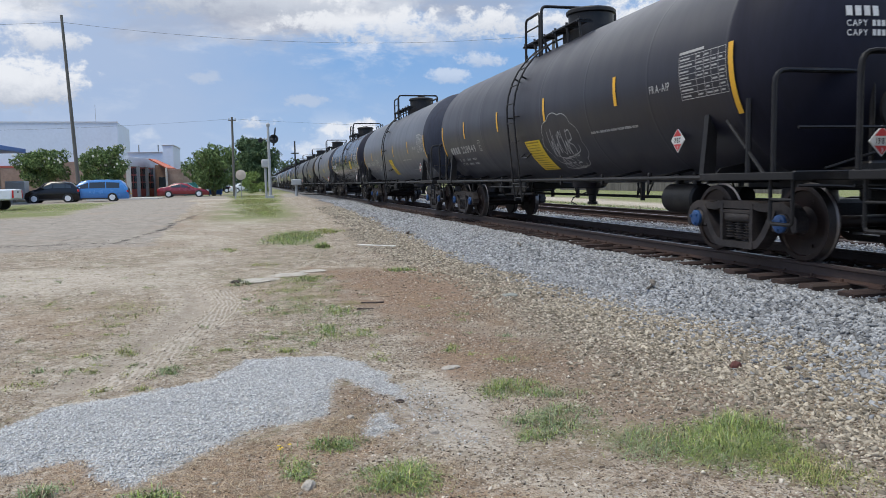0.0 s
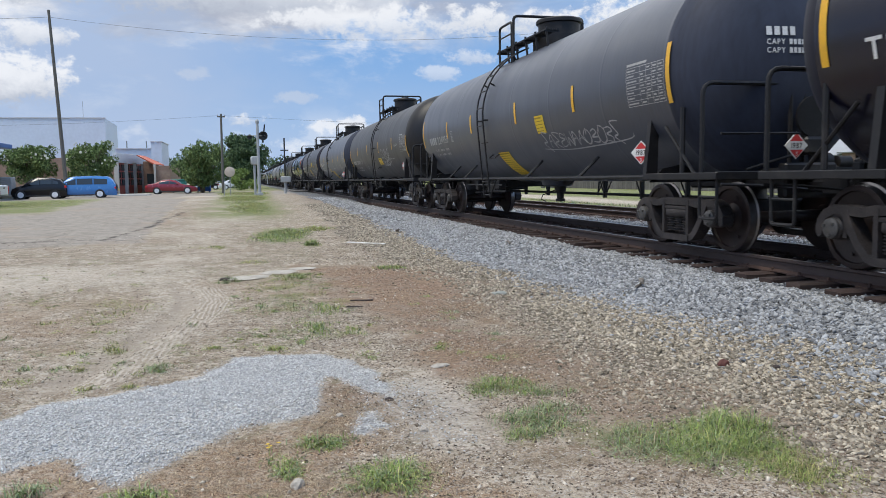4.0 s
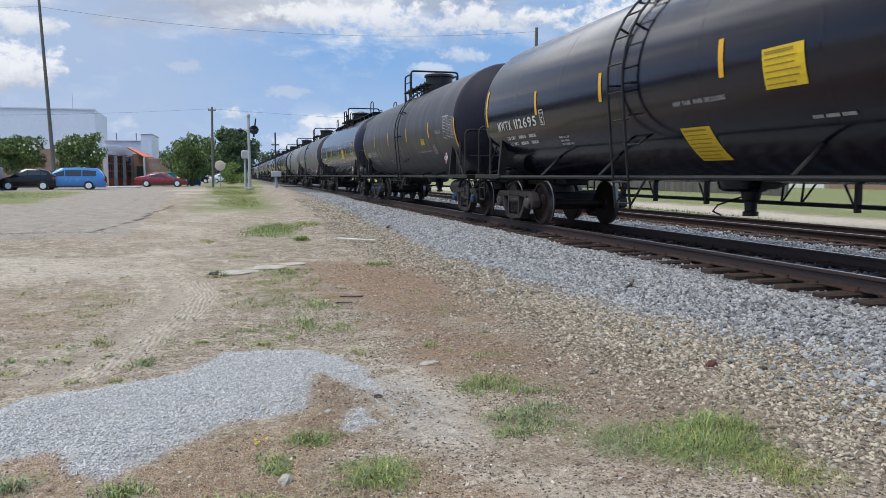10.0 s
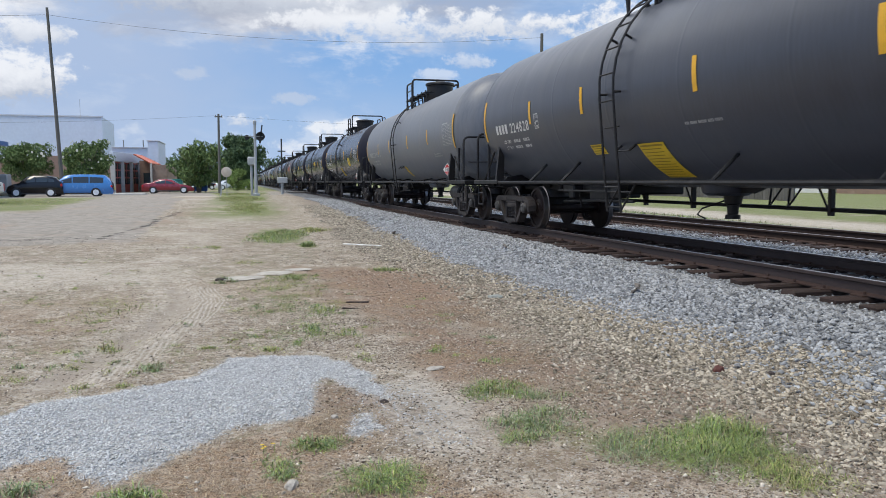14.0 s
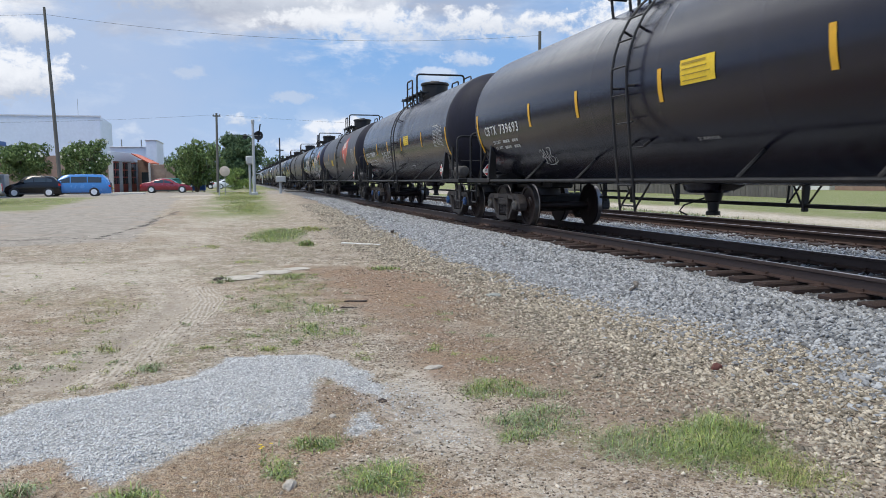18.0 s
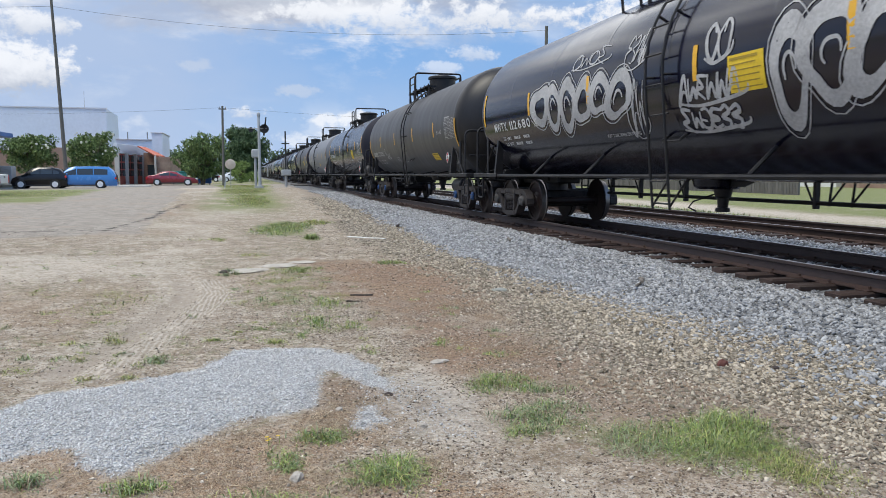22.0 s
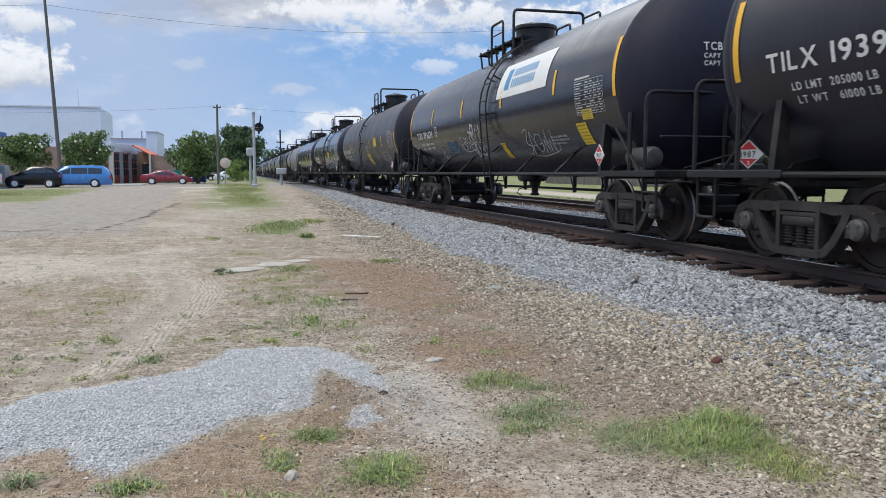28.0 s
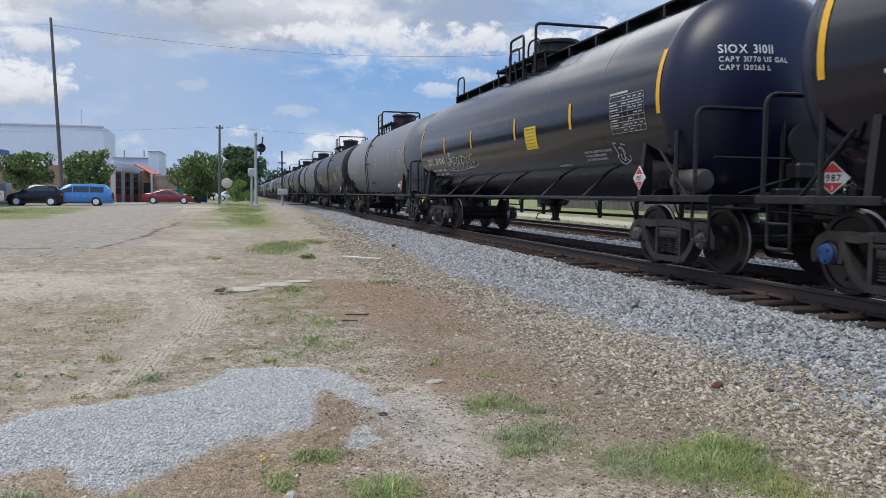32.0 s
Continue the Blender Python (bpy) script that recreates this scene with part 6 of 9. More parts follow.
# finish, cap, struts, walkway, figures, stencil paint, tape places, tape foot, end tapes from and to, mark from, to, height and size, extras
CARS = [
    ("matte", "cap", 0, 0, "228950", "white", (13.6, 10.6, 7.5, 4.5), 2.17, (1.78, 2.63), (15.6, 13.1, 1.90, 0.19), ()),
    ("matte", "blue_cap", 0, 0, "228949", "dust_white", (13.73, 10.75, 7.71, 4.60), 2.18, (1.78, 2.63), (15.56, 12.98, 1.90, 0.20), (("sign", 8.74, 1.52, 0.89, 0.79, 0), ("tag", 7.25, 1.72, 1.15, 0.55, "spray", 5, 11), ("tag", 7.35, 1.36, 0.9, 0.30, "spray", 4, 111), ("cloud", 7.20, 1.72, 1.75, 1.15, "spray", 9, 112), ("aip", 3.21, 2.29), ("lines", 4.95, 1.83, 1, 1.65))),
    ("slate", "blue_cap", 0, 0, "226889", "dust_white", (13.62, 10.49, 7.59, 4.43), 2.08, (1.73, 2.60), (15.61, 13.11, 1.94, 0.18), (("sign", 8.63, 1.65, 0.73, 0.75, 0), ("loops", 12.20, 1.82, 0.60), ("aip", 3.18, 2.24), ("lines", 5.04, 1.88, 1, 1.49), ("lines", 4.2, 1.50, 1, 0.9))),
    ("semi", "cap", 1, 0, "193883", "white", (13.27, 10.62, 6.99, 4.23), 2.31, (2.09, 3.0), (15.67, 13.56, 2.18, 0.20), (("sign", 5.26, 2.11, 0.69, 0.46, 0), ("words", 6.11, 1.83, 0.06, "VENT TANK WHEN UNLOADING", 1.11), ("lines", 3.53, 1.83, 3, 0.98), ("lines", 2.9, 1.84, 2, 0.26))),
    ("slate", "cap", 1, 0, "224958", "dust_white", (13.27, 10.92, 7.61, 4.64), 2.17, (2.02, 2.83), (15.42, 13.3, 2.16, 0.21), (("sign", 6.3, 2.07, 0.45, 0.35, 0), ("tag", 4.8, 1.73, 3.2, 0.35, "spray", 12, 14), ("sign", 9.1, 1.34, 0.74, 0.78, 0))),
    ("brown", "cap", 0, 0, "229050", "dust_white", (13.54, 10.49, 7.35, 4.24), 2.19, (1.75, 2.58), (15.58, 13.18, 1.91, 0.19), (("sign", 7.49, 1.82, 0.80, 0.29, 0), ("tag", 6.0, 1.98, 1.75, 0.62, "spray", 6, 15), ("tag", 6.3, 1.72, 1.2, 0.2, "spray", 4, 151), ("aip", 3.42, 2.34), ("lines", 5.08, 1.86, 1, 1.41), ("lines", 11.51, 1.66, 2, 0.43), ("lines", 10.57, 1.48, 1, 0.76))),
    ("slate", "blue_cap", 1, 0, "224949", "white", (13.27, 10.92, 7.61, 4.64), 2.17, (2.02, 2.83), (15.42, 13.30, 2.16, 0.21), (("sign", 9.13, 1.34, 0.75, 0.80, 0), ("sign", 10.35, 1.69, 0.45, 0.20, 0), ("aip", 4.19, 1.93), ("lines", 3.97, 1.80, 4, 0.92), ("lines", 7.54, 1.81, 1, 0.81))),
    ("matte", "cap", 1, 0, "301054", "white", (13.60, 10.60, 7.58, 4.47), 2.10, (1.69, 2.54), (16.30, 13.87, 2.16, 0.20), (("sign", 6.08, 2.36, 0.67, 0.37, 0), ("sign", 8.35, 1.67, 0.60, 0.60, 0), ("tag", 8.73, 2.92, 0.75, 1.00, "spray", 3, 16), ("tag", 4.55, 1.72, 3.2, 0.55, "fat", 7, 17), ("tag", 11.78, 1.62, 2.6, 0.42, "spray", 7, 18), ("lines", 8.32, 2.28, 4, 0.62), ("lines", 6.08, 1.96, 3, 0.76), ("lines", 12.23, 2.28, 2, 0.7), ("lines", 7.45, 1.72, 2, 0.5))),
    ("gloss", "cap", 1, 0, "112695", "white", (13.25, 10.54, 7.39, 4.67), 2.21, (2.15, 2.95), (15.54, 13.32, 2.11, 0.19), (("sign", 6.32, 2.20, 0.65, 0.44, 0), ("sign", 8.24, 1.45, 0.66, 0.58, 0), ("logo", 2.75, 2.96, 0.80), ("words", 7.96, 1.99, 0.06, "VENT TANK WHEN UNLOADING", 1.14), ("lines", 4.29, 1.68, 3, 0.96), ("lines", 5.81, 1.66, 1, 0.57), ("lines", 12.3, 1.75, 3, 0.4))),
    ("matte", "blue_cap", 0, 0, "228951", "dust_white", (13.49, 10.58, 7.38, 4.33), 2.17, (1.71, 2.55), (15.65, 13.41, 1.92, 0.19), (("sign", 5.23, 2.08, 0.44, 0.18, 0), ("tag", 3.98, 1.83, 0.30, 0.24, "spray", 3, 191), ("aip", 3.24, 2.29), ("lines", 5.26, 1.79, 1, 1.65), ("lines", 11.0, 1.63, 3, 0.4))),
    ("gloss", "cap", 1, 1, "31140", "white", (13.32, 10.66, 7.47, 4.71), 2.15, (2.12, 2.90), (15.52, 13.54, 2.06, 0.18), (("sign", 5.87, 2.17, 0.69, 0.46, 0), ("tag", 10.34, 1.80, 0.45, 0.18, "spray", 5, 19), ("tag", 5.16, 1.63, 0.25, 0.30, "spray", 3, 192), ("lines", 10.99, 1.76, 3, 0.5), ("lines", 6.58, 1.97, 1, 0.56), ("words", 6.03, 1.78, 0.06, "VENT TANK WHEN UNLOADING", 1.11), ("lines", 4.21, 1.79, 2, 0.55))),
    ("slate", "cap", 1, 0, "224828", "white", (13.30, 10.89, 7.50, 4.52), 2.18, (1.96, 2.88), (15.45, 13.42, 2.18, 0.20), (("sign", 9.04, 1.32, 0.73, 0.78, 0), ("sign", 10.75, 1.58, 0.46, 0.20, 0), ("aip", 3.97, 1.93), ("lines", 3.76, 1.82, 4, 0.93), ("lines", 7.51, 1.81, 1, 0.81))),
    ("grey", "cap", 0, 0, "224903", "dust_white", (13.30, 10.89, 7.50, 4.52), 2.18, (1.96, 2.88), (15.45, 13.42, 2.18, 0.20), (("lines", 3.6, 1.87, 2, 0.8), ("sign", 9.1, 1.40, 0.3, 0.5, 0))),
    ("semi", "cap", 1, 0, "194941", "white", (13.24, 10.53, 6.96, 3.86), 2.31, (2.06, 2.98), (15.59, 13.50, 2.18, 0.20), (("sign", 5.10, 2.10, 0.67, 0.45, 0), ("sign", 9.12, 1.60, 0.55, 0.56, 0), ("tag", 12.81, 1.60, 0.85, 0.50, "spray", 3, 20), ("spray", 4.20, 1.84, 0.19, "ROUSE", 0.80), ("words", 5.95, 1.83, 0.06, "VENT TANK WHEN UNLOADING", 1.11), ("lines", 7.94, 1.83, 3, 0.55), ("lines", 3.50, 1.85, 3, 0.6))),
    ("semi", "cap", 1, 0, "739693", "white", (12.78, 10.54, 7.83, 4.63), 2.09, (1.66, 2.55), (15.69, 13.47, 2.16, 0.20), (("sign", 6.93, 2.41, 0.76, 0.32, 0), ("tag", 12.62, 1.50, 0.60, 0.36, "spray", 4, 22), ("words", 7.08, 1.57, 0.05, "VENT TANK WHEN UNLOADING", 0.47))),
    ("semi", "blue_cap", 1, 0, "739591", "white", (12.80, 10.45, 7.83, 4.63), 2.09, (1.68, 2.50), (15.60, 13.40, 2.14, 0.20), (("sign", 6.94, 2.40, 0.75, 0.31, 0), ("spray", 10.93, 1.96, 0.42, "ROUSE", 1.75), ("words", 7.05, 1.55, 0.05, "VENT TANK WHEN UNLOADING", 0.45))),
    ("matte", "cap", 1, 0, "112621", "dust_white", (13.29, 10.04, 7.29, 4.5), 2.27, (1.85, 2.71), (16.10, 13.44, 2.18, 0.20), (("logo", 5.45, 2.70, 1.60), ("words", 2.95, 1.98, 0.13, "AAR ST-464", 0.75), ("sign", 11.59, 2.11, 0.79, 0.37, 0), ("tag", 2.5, 1.38, 0.9, 0.36, "spray", 4, 24), ("lines", 9.39, 2.67, 2, 0.57), ("lines", 7.45, 1.80, 2, 0.62), ("lines", 12.41, 1.84, 1, 1.28))),
    ("gloss", "cap", 1, 0, "112680", "white", (13.23, 10.44, 7.24, 4.6), 2.24, (2.18, 2.92), (15.55, 13.24, 2.11, 0.18), (("logo", 2.75, 2.90, 0.80), ("bubble", 11.0, 2.30, 3.9, 0.85, 6, 25), ("bubble", 4.6, 2.20, 2.4, 1.05, 4, 26), ("tag", 7.00, 2.14, 1.30, 0.36, "fat", 6, 27), ("tag", 7.1, 1.76, 1.25, 0.30, "fat", 6, 271), ("tag", 6.75, 2.68, 0.5, 0.45, "fat", 2, 28), ("tag", 10.5, 2.98, 1.3, 0.26, "spray", 4, 29), ("tag", 8.9, 2.02, 0.5, 0.8, "spray", 3, 291), ("sign", 6.21, 2.23, 0.66, 0.44, 0), ("tag", 8.85, 2.89, 0.6, 0.5, "spray", 4, 30), ("words", 9.54, 1.68, 0.06, "VENT TANK WHEN UNLOADING", 1.12))),
    ("brown", "blue_cap", 0, 0, "229066", "dust_white", (13.51, 10.37, 7.07, 4.0), 2.17, (1.78, 2.57), (15.64, 13.19, 1.91, 0.20), (("sign", 4.6, 1.60, 0.75, 0.26, 0), ("tag", 12.32, 1.79, 0.70, 0.22, "spray", 4, 31), ("tag", 2.8, 1.50, 0.6, 0.3, "spray", 3, 311), ("aip", 3.30, 2.29), ("lines", 10.65, 1.69, 3, 0.49), ("lines", 9.53, 1.52, 1, 0.85))),
    ("semi", "cap", 1, 0, "194934", "white", (13.16, 10.44, 6.84, 3.9), 2.31, (2.09, 2.96), (15.53, 13.46, 2.20, 0.20), (("sign", 5.15, 2.11, 0.66, 0.45, 0), ("tag", 11.76, 1.66, 1.10, 0.30, "spray", 6, 32), ("words", 6.0, 1.82, 0.06, "VENT TANK WHEN UNLOADING", 1.11), ("lines", 3.4, 1.80, 3, 0.9))),
    ("grey", "cap", 0, 0, "224977", "dust_white", (13.30, 10.89, 7.50, 4.52), 2.18, (1.96, 2.88), (15.45, 13.42, 2.18, 0.20), (("sign", 7.2, 1.79, 0.47, 0.22, 0), ("tag", 11.2, 1.79, 2.2, 0.4, "spray", 6, 33), ("tag", 2.6, 1.92, 0.6, 0.25, "spray", 4, 34))),
    ("matte", "cap", 1, 0, "193985", "white", (13.47, 10.37, 6.9, 3.9), 2.33, (2.09, 3.0), (15.67, 13.60, 2.22, 0.20), (("sign", 5.1, 2.10, 0.66, 0.45, 0), ("lines", 3.4, 1.80, 3, 0.9))),
    ("semi", "cap", 1, 0, "196131", "white", (13.28, 10.13, 7.0, 4.0), 2.46, (2.23, 3.13), (15.33, 13.40, 2.19, 0.20), (("board", 5.85, 3.05, 2.9, 0.80), ("tag", 5.3, 1.64, 1.5, 0.55, "spray", 5, 35), ("tag", 9.05, 1.82, 0.7, 0.7, "spray", 3, 36), ("tag", 11.55, 1.76, 0.95, 0.30, "spray_blue", 5, 37), ("tag", 12.7, 1.66, 0.40, 0.40, "spray", 2, 57), ("tag", 10.05, 1.80, 1.05, 0.40, "spray", 5, 58), ("hook", 9.42, 1.84), ("sign", 2.70, 2.02, 0.40, 0.17, 0), ("sign", 3.05, 1.71, 0.40, 0.42, 0), ("sign", 7.4, 1.54, 0.28, 0.42, 0), ("lines", 4.2, 1.72, 3, 0.8))),
    ("matte", "blue_cap", 1, 0, "301048", "white", (13.38, 10.47, 7.41, 4.4), 2.08, (1.65, 2.55), (16.30, 13.69, 2.14, 0.21), (("sign", 6.0, 2.34, 0.66, 0.36, 0), ("sign", 8.23, 1.66, 0.68, 0.58, 0), ("tag", 4.3, 1.74, 1.7, 0.38, "spray", 8, 38), ("tag", 4.2, 1.45, 0.7, 0.22, "spray", 4, 39), ("tag", 12.0, 1.80, 1.20, 0.42, "spray_blue", 6, 40), ("tag", 11.95, 1.62, 0.7, 0.5, "spray_blue", 4, 401), ("words", 12.04, 2.25, 0.07, "THERMAL PROTECTION", 0.80), ("words", 12.10, 2.15, 0.07, "SYSTEM APPLIED", 0.66), ("lines", 8.25, 2.22, 4, 0.65), ("lines", 5.9, 1.77, 2, 0.6), ("lines", 14.61, 1.42, 1, 0.74))),
    ("gloss", "blue_cap", 1, 0, "192684", "white", (13.16, 10.3, 7.49, 4.78), 2.25, (2.24, 3.12), (15.42, 13.17, 2.12, 0.21), (("sign", 6.58, 2.18, 0.62, 0.41, 0), ("tag", 2.6, 1.62, 0.3, 0.3, "spray", 1, 41), ("tag", 5.2, 1.80, 0.75, 0.26, "spray", 4, 42), ("tag", 11.6, 1.90, 2.4, 0.42, "spray_red", 6, 43), ("tag", 3.75, 1.74, 0.45, 0.55, "spray", 2, 421), ("words", 8.5, 1.70, 0.06, "VENT TANK WHEN UNLOADING", 1.11), ("lines", 4.4, 1.68, 3, 0.7))),
    ("gloss", "cap", 1, 1, "31011", "white", (13.3, 10.66, 7.45, 4.6), 2.22, (2.22, 3.10), (15.45, 13.5, 2.04, 0.18), (("sign", 6.55, 2.20, 0.63, 0.45, 0), ("tag", 12.0, 1.92, 2.6, 0.36, "spray", 8, 44), ("lines", 3.9, 1.80, 3, 0.8), ("tag", 3.0, 1.72, 0.35, 0.3, "spray", 3, 441), ("lines", 5.3, 1.62, 1, 0.5))),
    ("grey", "cap", 0, 0, "224860", "dust_white", (13.30, 10.89, 7.50, 4.52), 2.18, (1.96, 2.88), (15.45, 13.42, 2.18, 0.20), (("lines", 3.6, 1.87, 2, 0.8),)),
    ("matte", "cap", 1, 0, "193744", "white", (13.2, 10.5, 6.9, 3.9), 2.31, (2.09, 3.0), (15.6, 13.5, 2.18, 0.20), (("sign", 5.1, 2.10, 0.66, 0.45, 0), ("tag", 8.9, 1.77, 1.5, 0.5, "spray", 5, 45))),
    ("slate", "cap", 0, 0, "228920", "dust_white", (13.6, 10.6, 7.5, 4.5), 2.17, (1.78, 2.63), (15.6, 13.1, 1.90, 0.19), (("sign", 8.6, 1.58, 0.8, 0.7, 0),)),
    ("matte", "cap", 1, 0, "301077", "white", (13.4, 10.5, 7.4, 4.4), 2.09, (1.67, 2.55), (16.3, 13.7, 2.14, 0.20), (("sign", 6.0, 2.34, 0.66, 0.36, 0),)),
]
# ladder places, where they stand off the build's own
LADDERS = {"228949": 9.38, "226889": 9.33, "193883": 7.93, "224958": 9.70, "229050": 8.22, "224949": 9.71, "301054": 9.33, "112695": 9.80, "228951": 8.45, "224828": 9.70, "224903": 9.60, "194941": 9.54, "739693": 8.76, "739591": 8.74, "112621": 8.18, "112680": 8.05, "229066": 8.17, "194934": 8.02, "224977": 9.6, "193985": 8.0, "196131": 7.9, "301048": 9.35, "192684": 7.75}
WORD = {"gloss": "glossy black", "semi": "black", "matte": "weathered matte black", "brown": "sooty brownish-black", "slate": "slate-grey", "grey": "faded light grey"}
TRAIN = []
proto = {}
for i, (fin, cap, struts, walkway, figs, paint, tapes, foot, ends, place, extras) in enumerate(CARS):
    kind = "flat" if figs.startswith("22") else "round"
    key = (cap, struts, walkway, kind)
    if key not in proto:
        proto[key] = build_car(fin, cap, struts, walkway, kind)
        car = proto[key]
    else:
        car = copy_thing(proto[key], pose(0, 0, RAIL_Z))
    TRAIN.append((i - 1, car, CARS[i]))
for n, car, (fin, cap, struts, walkway, figs, paint, tapes, foot, ends, place, extras) in TRAIN:
    for o in car.children:
        if o.name.split(".")[0] == "tank":
            o.data = CM["tank_" + fin]
        elif o.name.split(".")[0] == "ladder" and figs in LADDERS:
            at = BUILDS["flat" if figs.startswith("22") else "round"][3]
            o.matrix_basis = pose(0, LADDERS[figs] - at, 0)
    for c in tapes:
        stripe(car, c, foot, foot + 0.45)
    stripe(car, 1.50 if figs.startswith("22") else 1.63, *ends, 0.10)
    stripe(car, 16.20, *ends, 0.10)
    if figs.startswith("22"):
        child("hazard_placard", PLACARD, car, pose(-1.47, along(2.34), 1.38, 0, 0, 27) if figs[:3] == "224" else pose(-1.33, along(3.05), 1.55), "red and white diamond hazard placard")
        child("hazard_placard", PLACARD, car, pose(-0.25, along(0.55), 1.40, 0, 0, 90), "red and white diamond hazard placard")
    else:
        child("hazard_placard", PLACARD, car, pose(-1.54, along(2.10), 1.32), "red and white diamond hazard placard")
        if figs[:2] == "73" or figs in ("192684", "193985"):
            child("hazard_placard", PLACARD, car, pose(-1.22, along(16.35), 1.26, 0, 0, 42), "red and white diamond hazard placard")
    head_text(car, figs)
    bits = []
    mark(car, figs, M[paint], *place)
    data_panel(car, 2.13 if figs.startswith("2") else 2.55, 2.34 if figs.startswith("2") else 2.30, 1.06, 0.56, seed=n + 50)
    for k, ex in enumerate(extras):
        kind = ex[0]
        if kind == "sign":
            yellow_sign(car, *ex[1:6], seed=n * 7 + k)
            bits.append("yellow notices")
        elif kind == "tag":
            d = Decal(ex[1], ex[2])
            tag_strokes(d, ex[3], ex[4], ex[6], ex[7], {"spray_red": 0.10, "fat": 0.062, "spray_blue": 0.05}.get(ex[5], 0.030))
            d.done("spray_paint", M[ex[5].replace("fat", "spray")], car, {"spray": "white", "fat": "white", "spray_blue": "blue", "spray_red": "red"}[ex[5]] + " graffiti scrawl")
            bits.append("graffiti")
        elif kind == "bubble":
            d = Decal(ex[1], ex[2])
            bubble_tag(d, ex[3], ex[4], ex[5], ex[6])
            d.done("spray_paint", (M["spray"], M["ink"]), car, "white bubble-letter graffiti")
            bits.append("graffiti")
        elif kind == "cloud":
            d = Decal(ex[1], ex[2])
            ring = []
            for q in range(ex[6] * 6 + 1):
                a = 2 * math.pi * q / (ex[6] * 6)
                b = 1 + 0.10 * abs(math.sin(a * ex[6] / 2))
                ring.append((ex[3] / 2 * b * math.cos(a), ex[4] / 2 * b * math.sin(a)))
            d.stroke(ring, 0.018)
            d.done("spray_paint", M["spray"], car, "thin white scalloped spray outline")
        elif kind == "loops":
            d, q = Decal(ex[1], ex[2]), ex[3]
            for pts in (((0.30, 0.62), (0.05, 0.74), (-0.22, 0.50), (-0.22, 0.05), (0.05, -0.42), (0.36, -0.30), (0.26, -0.02), (0.08, -0.02), (0.02, 0.30), (0.14, 0.44), (0.30, 0.62)),
                        ((0.16, 0.46), (0.40, 0.70), (0.68, 0.48), (0.62, 0.22), (0.52, 0.10), (0.78, -0.14), (0.62, -0.30), (0.40, -0.02), (0.34, 0.30)), ((0.34, 0.44), (0.50, 0.42), (0.46, 0.26), (0.34, 0.30), (0.34, 0.44)),
                        ((0.90, -0.10), (0.98, -0.02), (1.04, -0.12), (0.96, -0.22), (0.90, -0.10)), ((1.10, -0.02), (1.18, 0.06), (1.24, -0.06), (1.16, -0.16), (1.10, -0.02))):
                d.stroke(spline([((u - 0.22) * q, (v - 0.12) * q * 0.76) for u, v in pts]), 0.022)
            d.done("spray_paint", M["white"], car, "white outlined round graffiti letters")
            bits.append("graffiti")
        elif kind == "hook":
            d = Decal(ex[1], ex[2])
            d.stroke(spline([(-0.30, 0.26), (-0.10, 0.22), (0.02, 0.40), (0.16, 0.34), (0.08, 0.18), (-0.06, 0.22), (-0.04, 0.0), (-0.10, -0.30), (-0.24, -0.36), (-0.18, -0.46), (0.05, -0.38), (0.40, -0.42), (0.62, -0.36)]), 0.085)
            d.done("spray_paint", M["spray"], car, "broad white sprayed hook with loops")
            bits.append("graffiti")
        elif kind == "spray":
            words(car, *ex[1:6], "spray")
            bits.append("graffiti")
        elif kind == "lines":
            small_lines(car, ex[1], ex[2], ex[3], n * 5 + k, ex[4])
        elif kind == "words":
            words(car, *ex[1:6])
        elif kind == "aip":
            words(car, ex[1], ex[2], 0.105, "FRA-AIP", 0.56)
        elif kind == "logo":
            emblem(car, *ex[1:4])
            bits.append("an orange-red emblem")
        elif kind == "board":
            d = Decal(ex[1], ex[2])
            d.rect(-ex[3] / 2, ex[3] / 2, -ex[4] / 2, ex[4] / 2)
            b = d.done("sign_board", M["panel_white"], car, "white sign board with blue bars")
            d = Decal(ex[1], ex[2], off=0.012)
            d.rect(-1.02, -0.72, -0.24, 0.24)
            for v in (0.12, -0.12):
                x = -0.6
                for q in range(11):
                    d.rect(x, x + 0.08, v - 0.09, v + 0.09)
                    x += 0.125
            d.done("sign_bars", M["sign_blue"], b)
            bits.append("a white sign board")
    extra = " with " + " and ".join(list(dict.fromkeys(bits))[:2]) if bits else " with white stencils"
    tagged(car, WORD[fin] + " tank car" + extra)

# cars that stay far off: the same shells and gear, fewer pieces
far_truck = Shape()
for q in (-1, 1):
    far_truck.lathe([(-0.90, 0.40), (-0.83, 0.457), (-0.68, 0.48), (-0.66, 0.10), (0.66, 0.10), (0.68, 0.48), (0.83, 0.457), (0.90, 0.40)], "x", (0, q * 0.89, 0.457), 18)
for sx in (-1, 1):
    far_truck.box(sx * 0.92, sx * 1.08, -1.05, 1.05, 0.55, 0.70, 0.02)
    far_truck.box(sx * 0.92, sx * 1.08, -0.45, 0.45, 0.18, 0.55, 0.02)
FAR_TRUCK = far_truck.mesh("truck", M["cast"], smooth=30)


